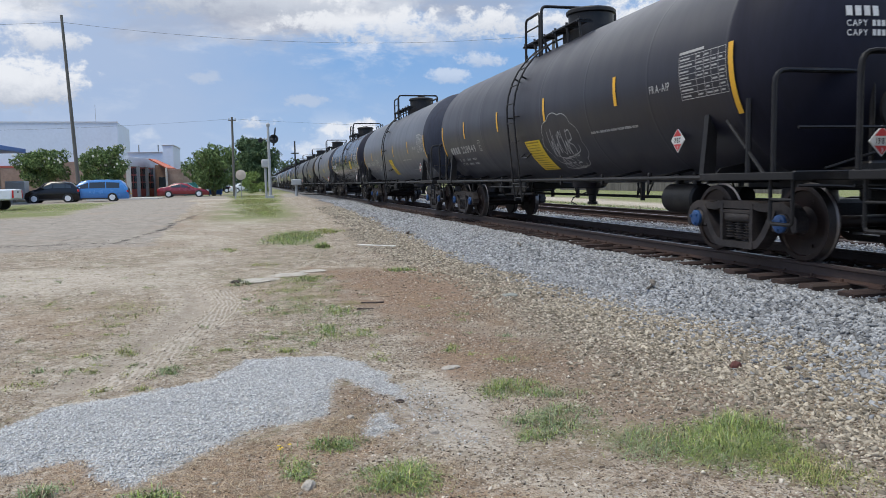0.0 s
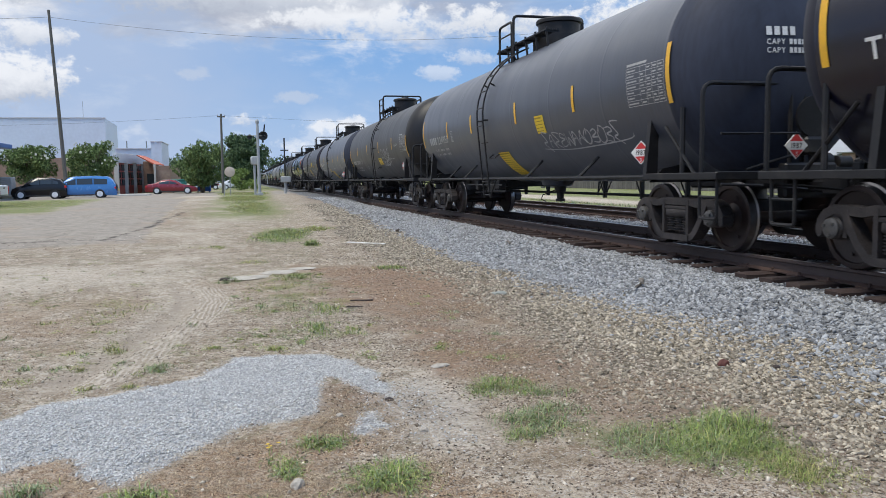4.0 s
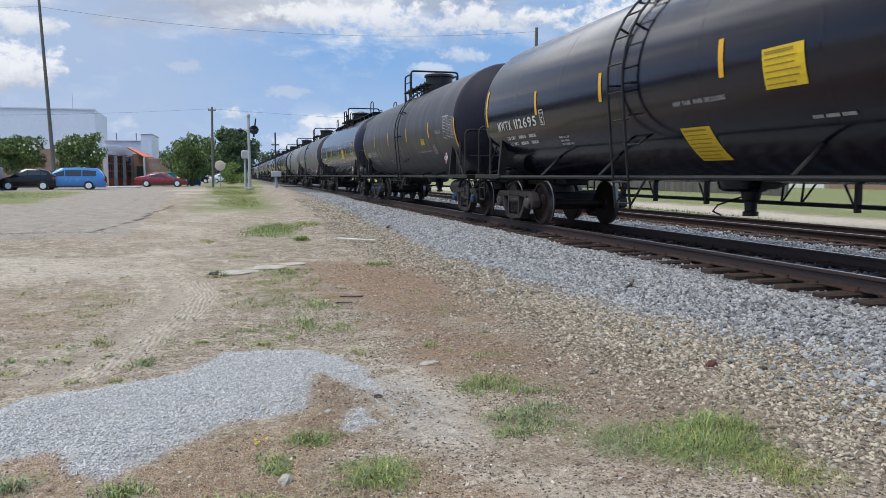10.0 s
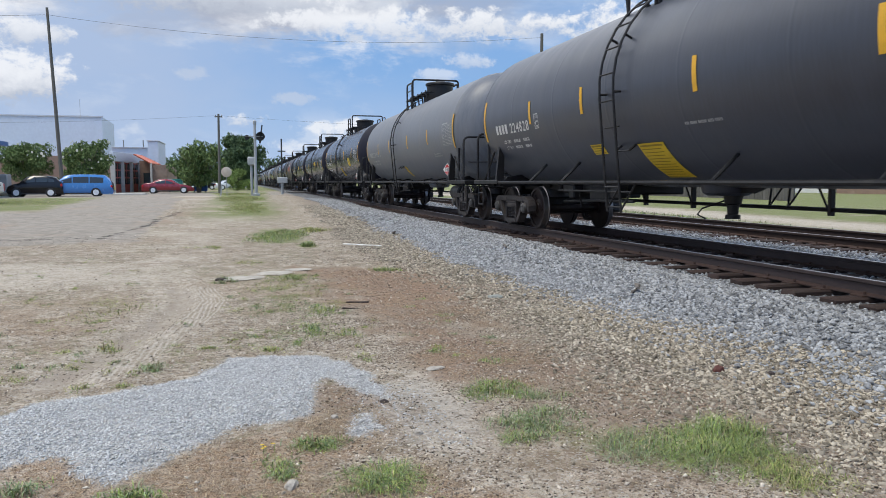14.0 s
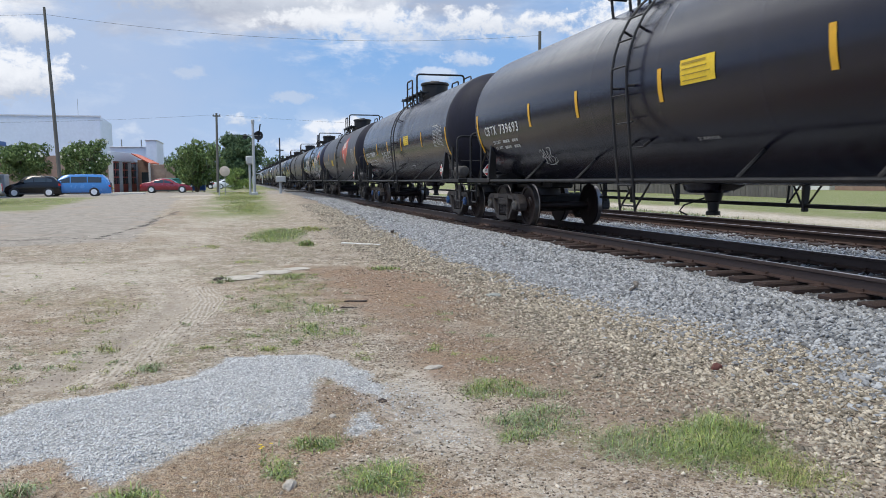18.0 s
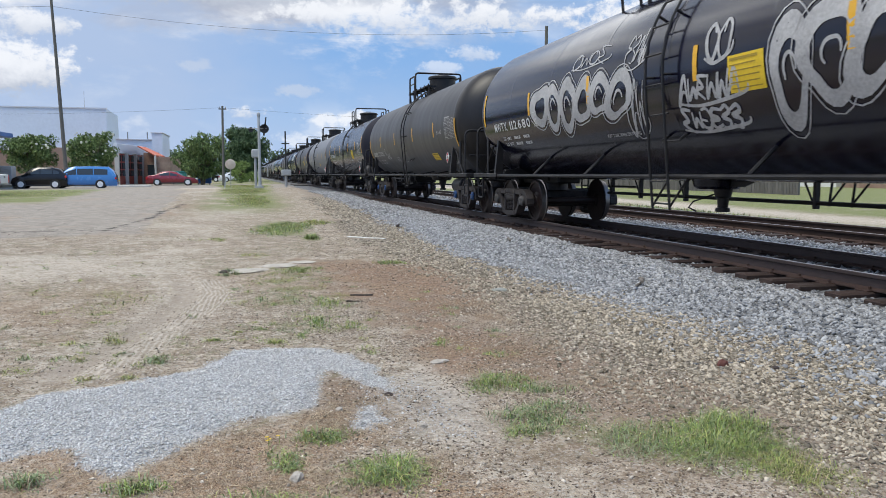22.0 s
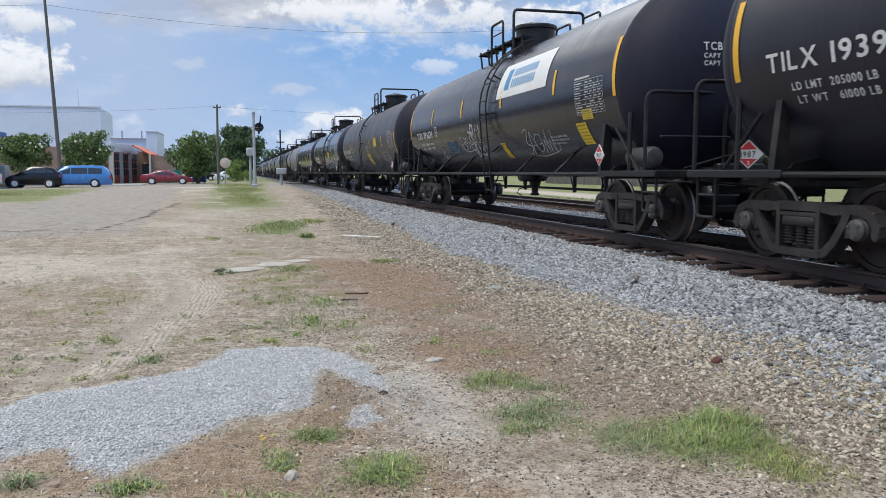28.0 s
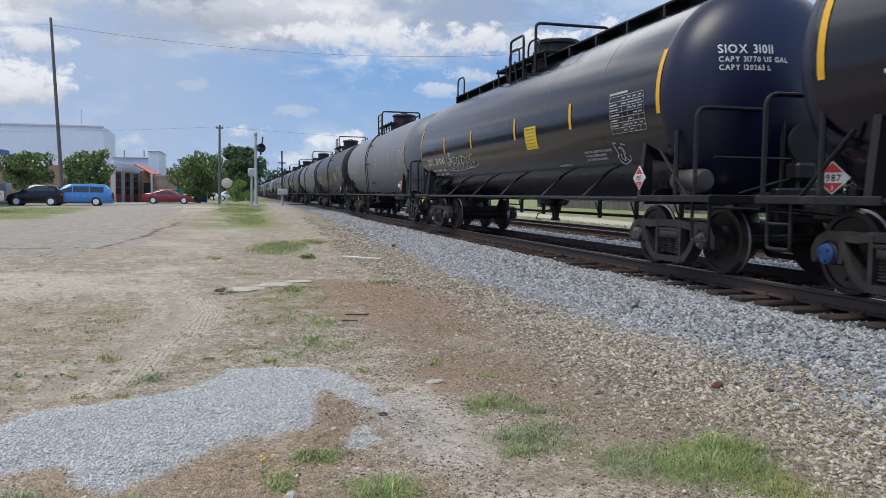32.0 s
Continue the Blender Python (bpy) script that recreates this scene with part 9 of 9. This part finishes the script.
lay("spilled_ballast", [(2.6, 4.9, 3.0, 9.5, 480, 0.014, 0.028), (2.3, 4.4, 9.5, 24, 170, 0.018, 0.034)],
    lambda x, y: np.clip(zones(x, y)[1][:, 2] * np.clip((x - 3.3) / 1.5, 0.03, 1) ** 2, 0, 1), "ballast", "grey ballast stones strewn among the worn ones", "ballast", 76, 0.6, 0.36)
lay("gravel_spread", [(-2.9, 1.3, 3.5, 7.7, 5600, 0.004, 0.0105)], lambda x, y: zones(x, y)[0][:, 0] ** 1.3, "chips", "spread of fine pale grey crushed stone on the dirt", "gravel", 81, 0.6, 0.3, True)
BARE = lambda x, y: (1 - zones(x, y)[0][:, 0]) * np.clip(1.6 * vnoise(x, y, 0.5, 91, 3) - 0.2, 0, 1) * (1 - 0.6 * zones(x, y)[1][:, 1]) * (0.30 + 0.70 * sstep(-0.2, 1.2, x - 0.06 * (y - 5)))
lay("loose_pebbles", [(-2.8, 4.4, 2.9, 9.5, 1300, 0.004, 0.010), (-2.8, 4.4, 2.9, 9.5, 90, 0.009, 0.021), (-5.5, 4.2, 9.5, 22, 170, 0.005, 0.016)], BARE, "pebble", "small pale pebbles scattered over bare dirt", "pebbles", 91, 0.5, 0.4, True)
lay("soil_crumbs", [(-2.8, 4.0, 2.9, 9.5, 1300, 0.004, 0.011), (-5.5, 4.0, 9.5, 22, 150, 0.006, 0.017)], BARE, "crumb", "dark crumbs of dirt and plant litter on the ground", "dirt", 96, 0.5, 0.45, True)

# ---- grass ----
M["grass"] = material("green_grass_blades", (0.085, 0.155, 0.030), 0.55, var=0.2, scale=3, fine=30, tint=(0.27, 0.345, 0.085), per=0.3)
M["grass_blue"] = material("blue_green_grass_blades", (0.11, 0.165, 0.070), 0.55, var=0.2, scale=3, fine=30, tint=(0.26, 0.32, 0.165), per=0.3)
M["grass_yellow"] = material("yellow_green_grass_blades", (0.17, 0.205, 0.04), 0.55, var=0.2, scale=3, fine=30, tint=(0.42, 0.41, 0.14), per=0.3)
M["straw"] = material("dry_straw", (0.18, 0.12, 0.075), 0.8, var=0.2, scale=5, fine=30, tint=(0.44, 0.355, 0.24), per=0.3)


def blades(x, y, h, w, lean, seed):
    """Narrow bent blades, three faces each, as one mesh."""
    g = np.random.RandomState(seed)
    n = len(x)
    z = height(x, y) - 0.005
    a = g.uniform(0, 2 * math.pi, n)
    d = np.stack([np.cos(a), np.sin(a)], 1)
    s = np.stack([-d[:, 1], d[:, 0]], 1) * (w / 2)[:, None]
    b = lean * g.uniform(0.4, 1.4, n)
    V = np.zeros((n, 5, 3))
    for k, (f, wd) in enumerate(((0.0, 1.0), (0.55, 0.8))):
        off = d * (b * h * f ** 2)[:, None]
        zz = z + h * f * np.cos(np.minimum(b * f, 1.3))
        V[:, 2 * k, :2] = np.stack([x, y], 1) + off - s * wd
        V[:, 2 * k + 1, :2] = np.stack([x, y], 1) + off + s * wd
        V[:, 2 * k, 2] = V[:, 2 * k + 1, 2] = zz
    off = d * (b * h)[:, None]
    V[:, 4, :2] = np.stack([x, y], 1) + off
    V[:, 4, 2] = z + h * np.maximum(np.cos(np.minimum(b, 1.45)), 0.08)
    F = []
    i = 5 * np.arange(n)
    quads = np.stack([i, i + 1, i + 3, i + 2], 1)
    tris = np.stack([i + 2, i + 3, i + 4], 1)
    return V.reshape(-1, 3), [tuple(q) for q in quads] + [tuple(q) for q in tris]


MIXES = {
    "grass": (("grass", 0.5), ("grass_blue", 0.25), ("grass_yellow", 0.17), ("straw", 0.08)),
    "grass_blue": (("grass_blue", 0.62), ("grass", 0.18), ("straw", 0.20)),
    "grass_yellow": (("grass_yellow", 0.5), ("grass", 0.3), ("straw", 0.20)),
}


def tuft(name, x, y, rx, ry, n, h0, h1, mat, seed, label, lean=0.7, w=0.006, turn=0.0, kind="stuff"):
    """Blades in loose bunches over an oval, thinning to its edge."""
    g = np.random.RandomState(seed)
    clumps = max(4, n // 28)
    ang, rad = g.uniform(0, 2 * math.pi, clumps), np.sqrt(g.uniform(0, 1, clumps))
    cx, cy = rad * np.cos(ang) * rx, rad * np.sin(ang) * ry
    wt = g.uniform(0.15, 1.0, clumps) ** 1.6 * (1.15 - 0.75 * rad)
    k = g.choice(clumps, n, p=wt / wt.sum())
    px = cx[k] + g.normal(size=n) * (0.02 + 0.12 * rx)
    py = cy[k] + g.normal(size=n) * (0.02 + 0.12 * ry)
    ct, st = math.cos(radians(turn)), math.sin(radians(turn))
    X, Y = x + px * ct - py * st, y + px * st + py * ct
    hh = g.uniform(h0, h1, n) * (1.1 - 0.55 * np.clip((px / rx) ** 2 + (py / ry) ** 2, 0, 1)) * g.uniform(0.7, 1.15, clumps)[k]
    v, f = blades(X, Y, hh, g.uniform(0.5, 1.4, n) * w, lean, seed)
    me = bpy.data.meshes.new(name)
    me.from_pydata([tuple(q) for q in v], [], f)
    shares = MIXES[mat]
    for key, q in shares:
        me.materials.append(M[key])
    pick = np.minimum(np.searchsorted(np.cumsum([q for key, q in shares]), g.uniform(0, 0.999, n)), len(shares) - 1)
    me.polygons.foreach_set("material_index", np.concatenate([pick, pick]).astype(np.int32))
    me.update()
    return tagged(new(name, me), label, "grass", "grass tufts", kind)


for k, (x, y, rx, ry, n, h0, h1, mat, lean, w, turn, label) in enumerate((
    (2.60, 3.80, 0.42, 0.44, 3600, 0.04, 0.14, "grass", 1.6, 0.0034, 0, "wide sprawling clump of long green grass on stony dirt"),
    (2.76, 3.34, 0.30, 0.32, 1500, 0.03, 0.11, "grass_yellow", 1.6, 0.0034, 0, "yellow-green fringe of a grass clump"),
    (2.86, 4.02, 0.28, 0.26, 900, 0.07, 0.18, "grass", 1.2, 0.0042, 0, "tall green back of a grass clump"),
    (2.22, 3.92, 0.27, 0.34, 1000, 0.04, 0.13, "grass_blue", 1.5, 0.0034, 0, "grey-green wispy grass beside the large clump"),
    (1.80, 5.33, 0.26, 0.26, 1000, 0.04, 0.12, "grass", 1.3, 0.0045, -20, "low green grass tuft on pale dirt"),
    (2.06, 5.10, 0.20, 0.20, 320, 0.04, 0.10, "grass_blue", 1.2, 0.004, 0, "thin grey-green grass tuft"),
    (1.84, 4.50, 0.30, 0.34, 1250, 0.04, 0.13, "grass_blue", 1.3, 0.0045, -15, "grey-green grass tuft on pale dirt"),
    (1.62, 4.22, 0.14, 0.14, 300, 0.04, 0.09, "grass", 1.2, 0.0045, 0, "small bright weed at a tuft's edge"),
    (0.66, 3.80, 0.24, 0.22, 1100, 0.04, 0.12, "grass", 1.45, 0.0048, 0, "bright green broad-bladed grass tuft"),
    (0.38, 4.42, 0.17, 0.11, 420, 0.04, 0.11, "grass", 1.2, 0.006, 15, "small sprawling green tuft"),
    (0.16, 4.10, 0.09, 0.20, 420, 0.03, 0.08, "grass", 1.3, 0.006, 0, "small leafy weed clump"),
    (-0.58, 3.92, 0.13, 0.12, 330, 0.04, 0.10, "grass", 1.0, 0.006, 0, "small green tuft among dry straw"),
    (-1.14, 4.08, 0.14, 0.14, 260, 0.04, 0.10, "grass_blue", 1.0, 0.006, 0, "small grey-green tuft among dry straw"),
    (0.0, 3.55, 0.5, 0.2, 420, 0.03, 0.09, "grass", 1.2, 0.006, 0, "thin weeds in the dry straw"),
    (0.19, 7.12, 0.17, 0.16, 330, 0.015, 0.055, "grass_yellow", 1.0, 0.006, 0, "weedy green tuft behind the gravel"),
    (-0.36, 7.28, 0.12, 0.12, 170, 0.015, 0.055, "grass_yellow", 1.0, 0.006, 0, "yellowing weed on the dirt"),
    (-0.12, 7.60, 0.09, 0.09, 130, 0.015, 0.055, "grass_yellow", 1.0, 0.006, 0, "yellowing weed on the dirt"),
    (0.72, 7.95, 0.20, 0.36, 460, 0.03, 0.10, "grass", 1.2, 0.006, 0, "green weeds on brown dirt"),
    (1.05, 7.75, 0.14, 0.20, 200, 0.03, 0.09, "grass", 1.2, 0.006, 0, "green weeds on brown dirt"),
    (-1.22, 7.62, 0.18, 0.18, 280, 0.015, 0.055, "grass_yellow", 1.0, 0.006, 0, "dry green weed on the dirt"),
    (-1.18, 6.15, 0.12, 0.12, 170, 0.015, 0.055, "grass_yellow", 1.1, 0.006, 0, "low green weeds at the gravel's edge"),
    (-1.50, 6.90, 0.16, 0.12, 170, 0.015, 0.055, "grass_yellow", 1.1, 0.006, 0, "low green weeds on the dirt"),
    (-0.75, 6.62, 0.16, 0.16, 330, 0.03, 0.09, "grass_blue", 1.2, 0.006, 20, "thin low weeds beside the wheel rut"),
    (-0.91, 6.12, 0.08, 0.06, 80, 0.03, 0.07, "grass_yellow", 1.2, 0.006, 20, "tiny weed at the gravel's edge"),
    (0.50, 9.3, 0.5, 1.5, 700, 0.02, 0.06, "grass_blue", 1.3, 0.007, 0, "sparse green grass on brown dirt"),
    (0.45, 11.4, 0.6, 1.2, 600, 0.02, 0.07, "grass_yellow", 1.3, 0.008, 0, "sparse dry grass on brown dirt"),
    (0.95, 9.2, 0.22, 0.45, 380, 0.03, 0.09, "grass", 1.2, 0.007, 0, "green weeds on brown dirt"),
    (1.70, 6.75, 0.06, 0.06, 70, 0.04, 0.10, "grass", 1.0, 0.006, 0, "single small green weed"),
    (2.05, 6.25, 0.08, 0.08, 70, 0.04, 0.08, "grass", 1.0, 0.006, 0, "single small green weed"),
    (0.80, 12.3, 0.35, 0.30, 420, 0.04, 0.11, "grass", 1.0, 0.008, 0, "green tuft beside broken concrete"),
    (-0.30, 12.2, 0.16, 0.25, 260, 0.05, 0.14, "grass_blue", 0.9, 0.009, 0, "dark tuft at the broken concrete"),
    (2.35, 12.9, 0.30, 0.32, 420, 0.05, 0.12, "grass", 1.0, 0.009, 0, "small bright tuft on dirt"),
    (1.45, 17.7, 0.20, 0.30, 400, 0.08, 0.20, "grass", 0.8, 0.012, 0, "dense small tuft beside a white strip"),
    (0.95, 20.8, 0.75, 2.2, 2700, 0.05, 0.15, "grass", 1.0, 0.013, -8, "broad patch of green grass on the dirt"),
    (1.95, 22.6, 0.45, 0.9, 700, 0.05, 0.15, "grass_yellow", 1.0, 0.014, 0, "thin grass patch near the ballast"),
    (-0.85, 17.9, 0.5, 0.6, 320, 0.03, 0.08, "grass_yellow", 1.2, 0.012, 0, "sparse dry grass on pale dirt"),
    (-1.60, 10.2, 0.7, 1.3, 420, 0.02, 0.07, "grass_yellow", 1.2, 0.008, 0, "sparse dry grass on pale dirt"),
    (0.10, 14.6, 0.30, 0.5, 260, 0.03, 0.08, "grass_yellow", 1.2, 0.010, 0, "sparse dry grass on pale dirt"),
    (0.05, 38, 1.1, 7.0, 5200, 0.04, 0.13, "grass_yellow", 0.9, 0.014, 0, "long strip of green grass by the dirt lane"),
    (-0.20, 54, 1.5, 9.0, 9000, 0.04, 0.13, "grass_yellow", 0.9, 0.016, 0, "green verge round the crossing signal"),
    (-0.20, 75, 2.3, 8.0, 8000, 0.04, 0.13, "grass_yellow", 0.9, 0.02, 0, "green plot beyond the crossing signal"),
    (-13.5, 48, 4.6, 10.0, 9000, 0.03, 0.09, "grass_yellow", 0.9, 0.016, 0, "dry lawn before the parked cars"),
    (14.8, 22, 0.8, 16.0, 3600, 0.06, 0.22, "grass_blue", 0.9, 0.02, 0, "weedy strip beyond the second track"),
)):
    tuft("grass_tuft", x, y, rx, ry, n, h0, h1, mat, 200 + k, label, lean, w, turn)


wr = random.Random(77)
for k in range(150):
    cx, cy, sx, sy = wr.choice(((0.45, 10.0, 0.7, 2.8), (0.45, 10.0, 0.7, 2.8), (-1.5, 7.8, 0.9, 1.6), (-2.4, 9.6, 1.2, 2.6), (-2.9, 13.2, 1.4, 3.0), (1.6, 8.6, 0.8, 2.6)))
    px, py = cx + wr.uniform(-sx, sx), cy + wr.uniform(-sy, sy)
    dry = px < -0.5
    tuft("grass_tuft", px, py, wr.uniform(0.04, 0.14), wr.uniform(0.05, 0.2), wr.randrange(30, 110), 0.015, wr.uniform(0.035, 0.08), wr.choice(("grass_yellow", "grass_yellow", "grass_blue") if dry else ("grass", "grass_blue", "grass_yellow")), 400 + k, "small dry weed on the bare dirt" if dry else "small green weed on the bare dirt", 1.3, 0.006)


def strewn(name, areas, keep, mat, label, seed, h0, h1, w):
    xs, ys = [], []
    for k, (x0, x1, y0, y1, per) in enumerate(areas):
        x, y, g = spread(x0, x1, y0, y1, per, seed + k)
        m = g.uniform(0, 1, len(x)) < keep(x, y)
        xs.append(x[m])
        ys.append(y[m])
    x, y = np.concatenate(xs), np.concatenate(ys)
    g = np.random.RandomState(seed)
    v, f = blades(x, y, g.uniform(h0, h1, len(x)), np.full(len(x), w), 1.5, seed)
    v[:, 2] = np.repeat(height(x, y), 5) + np.tile([0.002, 0.002, 0.012, 0.012, 0.004], len(x)) * np.repeat(g.uniform(0.4, 1.6, len(x)), 5)
    me = bpy.data.meshes.new(name)
    me.from_pydata([tuple(q) for q in v], [], f)
    me.materials.append(M[mat])
    me.update()
    tagged(new(name, me), label, "dry grass", kind="stuff")


strewn("dry_straw", [(-2.4, 1.6, 3.0, 5.2, 2600), (-3.0, 1.0, 6.0, 10.0, 800), (0.3, 4.4, 3.0, 9.0, 1300), (-0.5, 3.6, 9.0, 14.0, 520), (-5.0, -0.5, 9.0, 15.0, 260)],
       lambda x, y: np.clip(zones(x, y)[1][:, 0] * 1.2 + 0.5 * zones(x, y)[0][:, 3] + 0.05, 0, 1) * np.clip(2.6 * vnoise(x, y, 0.4, 303, 3) - 0.75, 0, 1) * (1 - zones(x, y)[0][:, 0]), "straw", "flattened brown dry grass and straw on the dirt", 301, 0.03, 0.09, 0.0035)

# ---- odd pieces on the ground ----
M["flower"] = material("yellow_petals", (0.75, 0.52, 0.02), 0.6, var=0.1)
M["dark_stone"] = material("dark_brown_stone", (0.06, 0.045, 0.04), 0.85, var=0.3, scale=20, fine=90, bump=0.003)
M["red_stone"] = material("dark_red_rusty_stone", (0.12, 0.045, 0.036), 0.85, var=0.4, scale=20, fine=90, bump=0.004)
M["pale_stone"] = material("pale_grey_stone", (0.37, 0.335, 0.285), 0.85, var=0.3, scale=20, fine=90, bump=0.003)
M["slab"] = material("worn_pale_concrete_slab", (0.41, 0.375, 0.32), 0.9, var=0.4, scale=6, fine=60, bump=0.004, stain=(0.33, 0.29, 0.23), stain_at=(0.5, 0.8))
M["green_stone"] = material("grey_green_stone", (0.27, 0.28, 0.25), 0.85, var=0.2, scale=20, fine=90, bump=0.003)
M["old_wood"] = material("grey_split_timber", (0.17, 0.15, 0.13), 0.9, var=0.35, scale=10, fine=60, stretch=(4, 0.5, 4), bump=0.004)


def lump(name, x, y, sx, sy, sz, mat, seed, label, category="stone", turn=0):
    g = np.random.RandomState(seed)
    bm = bmesh.new()
    bmesh.ops.create_icosphere(bm, subdivisions=3, radius=1.0)
    for v in bm.verts:
        c = v.co
        k = 1 + 0.22 * noise.noise(c * 1.6 + Vector((seed, 0, 0))) + 0.08 * noise.noise(c * 4.5 + Vector((0, seed, 0)))
        v.co = Vector((c.x * sx, c.y * sy, c.z * sz)) * k
    me = bpy.data.meshes.new(name)
    bm.to_mesh(me)
    bm.free()
    me.materials.append(M[mat])
    me.polygons.foreach_set("use_smooth", [True] * len(me.polygons))
    me.set_sharp_from_angle(angle=radians(24))
    ob = new(name, me)
    ob.matrix_basis = pose(x, y, gz(x, y) + sz * 0.35, 0, 0, turn)
    return tagged(ob, label, category)


lump("stone", 0.93, 5.20, 0.032, 0.022, 0.018, "dark_stone", 1, "small dark stone on pale dirt")
lump("stone", 1.53, 6.11, 0.085, 0.05, 0.016, "pale_stone", 2, "flat pale stone slab on the dirt", turn=20)
lump("stone", 3.23, 9.61, 0.11, 0.08, 0.03, "green_stone", 3, "grey-green flat stone on brown soil")
lump("stone", 3.76, 5.43, 0.050, 0.030, 0.040, "red_stone", 4, "dark reddish stone among ballast")
lump("stone", 0.21, 3.86, 0.032, 0.050, 0.026, "pale_stone", 5, "rough brownish stone among weeds", turn=-25)
lump("stone", 0.55, 4.92, 0.026, 0.020, 0.016, "pale_stone", 6, "grey stone at the edge of the gravel")
lump("stone", 1.02, 4.52, 0.03, 0.025, 0.018, "pale_stone", 7, "small pale stone on the dirt")
lump("stone", 4.12, 5.25, 0.034, 0.026, 0.022, "dark_stone", 8, "small dark stone among tan ballast")
lump("concrete_chunk", 0.0, 12.45, 0.34, 0.26, 0.014, "slab", 9, "low broken slab of pale concrete in the dirt", "concrete", 30)
lump("concrete_chunk", 0.50, 12.95, 0.30, 0.26, 0.014, "slab", 19, "low broken slab of pale concrete in the dirt", "concrete", 15)
lump("concrete_chunk", 0.92, 13.30, 0.24, 0.18, 0.013, "slab", 29, "low broken slab of pale concrete in the dirt", "concrete", -10)
lump("concrete_chunk", -0.35, 12.35, 0.08, 0.07, 0.035, "dark_stone", 10, "dark chunk of broken asphalt", "rubble")


def timber(x, y, ln, w, h, turn, mat, label, name="timber_piece", z=0.0):
    s = Shape()
    r = random.Random(int(x * 100 + y))
    pts, rr = [], []
    for k in range(6):
        pts.append((ln * (k / 5 - 0.5), r.uniform(-0.15, 0.15) * w, h * 0.5 + r.uniform(-0.1, 0.1) * h))
        rr.append(h * r.uniform(0.4, 0.6))
    s.tube(pts, rr, 6)
    ob = new(name, s.mesh(name, M[mat], smooth=20))
    ob.matrix_basis = pose(x, y, gz(x, y) + z, 0, r.uniform(-3, 3), turn)
    return tagged(ob, label, "wood")


timber(4.95, 8.95, 0.42, 0.1, 0.05, 62, "old_wood", "split grey timber fragment on the ballast", z=0.03)
timber(4.86, 8.85, 0.30, 0.1, 0.03, 50, "old_wood", "thin splinter of timber on the ballast", z=0.03)
timber(1.40, 9.69, 0.30, 0.05, 0.022, -25, "dark_stone", "short dark stick on brown dirt", "stick")
timber(1.25, 9.25, 0.20, 0.05, 0.018, -10, "dark_stone", "short dark stick on brown dirt", "stick")
timber(4.0, 20.6, 0.5, 0.1, 0.06, 70, "dark_stone", "dark timber fragment on the ballast", z=0.03)
timber(5.1, 14.6, 0.5, 0.1, 0.05, 75, "old_wood", "split timber fragment on the ballast", z=0.03)
s = Shape()
M["strip"] = material("dirty_white_plastic", (0.66, 0.65, 0.62), 0.7, var=0.25, scale=6, fine=40, stain=(0.33, 0.29, 0.24), stain_at=(0.5, 0.8))
s.box(-0.55, 0.55, -0.045, 0.045, 0.0, 0.025, 0.008)
ob = new("plastic_strip", s.mesh("plastic_strip", M["strip"]))
ob.matrix_basis = pose(2.65, 17.5, gz(2.65, 17.5), 0, 0, -48)
tagged(ob, "thin white plastic strip lying on the dirt", "strip")
root = thing("flowering_weed", pose(0.0, 0.0, 0.0), "weed with small yellow flowers among dry grass", "plant")
for k in range(4):
    x, y = 0.14 + rnd.uniform(-0.09, 0.09), 4.30 + rnd.uniform(-0.08, 0.08)
    z = gz(x, y) + rnd.uniform(0.03, 0.06)
    s = Shape()
    s.tube([(x, y, z - 0.12), (x + 0.01, y, z)], 0.0015, 5)
    st = part("stem", s, M["grass"], root)
    s = Shape()
    for j in range(8):
        a = 2 * math.pi * j / 8
        n = len(s.v)
        s.v += [(x, y, z), (x + 0.010 * math.cos(a - 0.3), y + 0.010 * math.sin(a - 0.3), z + 0.003), (x + 0.013 * math.cos(a), y + 0.013 * math.sin(a), z + 0.002), (x + 0.010 * math.cos(a + 0.3), y + 0.010 * math.sin(a + 0.3), z + 0.003)]
        s.face((n, n + 1, n + 2, n + 3))
    part("flower", s, M["flower"], st)


# ---- motion of the train ----
def run_of(t):
    """How far the train has come, in metres, at t seconds."""
    return ((1.5507e-4 * t + 4.4456e-3) * t + 12.85473) * t - 8.89468


def slack(n):
    """How far a car stands ahead of an even spacing: the couplers' play and unlike car lengths."""
    if n < 1:
        return 0.11
    return 0.22 if n < 8 or 11 < n < 17 else 0.34 if n != 24 else 0.25


def car_at(n, t):
    return n * CAR - run_of(t) - TRUCK_AT + CAR / 2 - slack(n)


def motions():
    for n, car, *_ in TRAIN:
        walk(car, [(t, pose(TRACKS[0], car_at(n, t), RAIL_Z)) for t in range(33)])
        # the wheels roll while the car is near
        if n >= len(CARS) - 1:
            continue
        for truck in car.children:
            if truck.name.split(".")[0] != "truck":
                continue
            for ws in truck.children:
                if ws.name.split(".")[0] != "wheelset":
                    continue
                q = ws.matrix_basis.translation.copy()
                near = [k / 30 for k in range(0, 961) if -14 < car_at(n, k / 30) < 34]
                if len(near) < 2:
                    continue
                rows = sorted({0.0, 32.0, *near})
                t0 = near[0]
                out = []
                for t in rows:
                    ang = (run_of(min(max(t, near[0]), near[-1])) - run_of(t0)) / 0.457
                    out.append((t, Matrix.Translation(q) @ Matrix.Rotation(ang, 4, "X")))
                walk(ws, out)


motions()
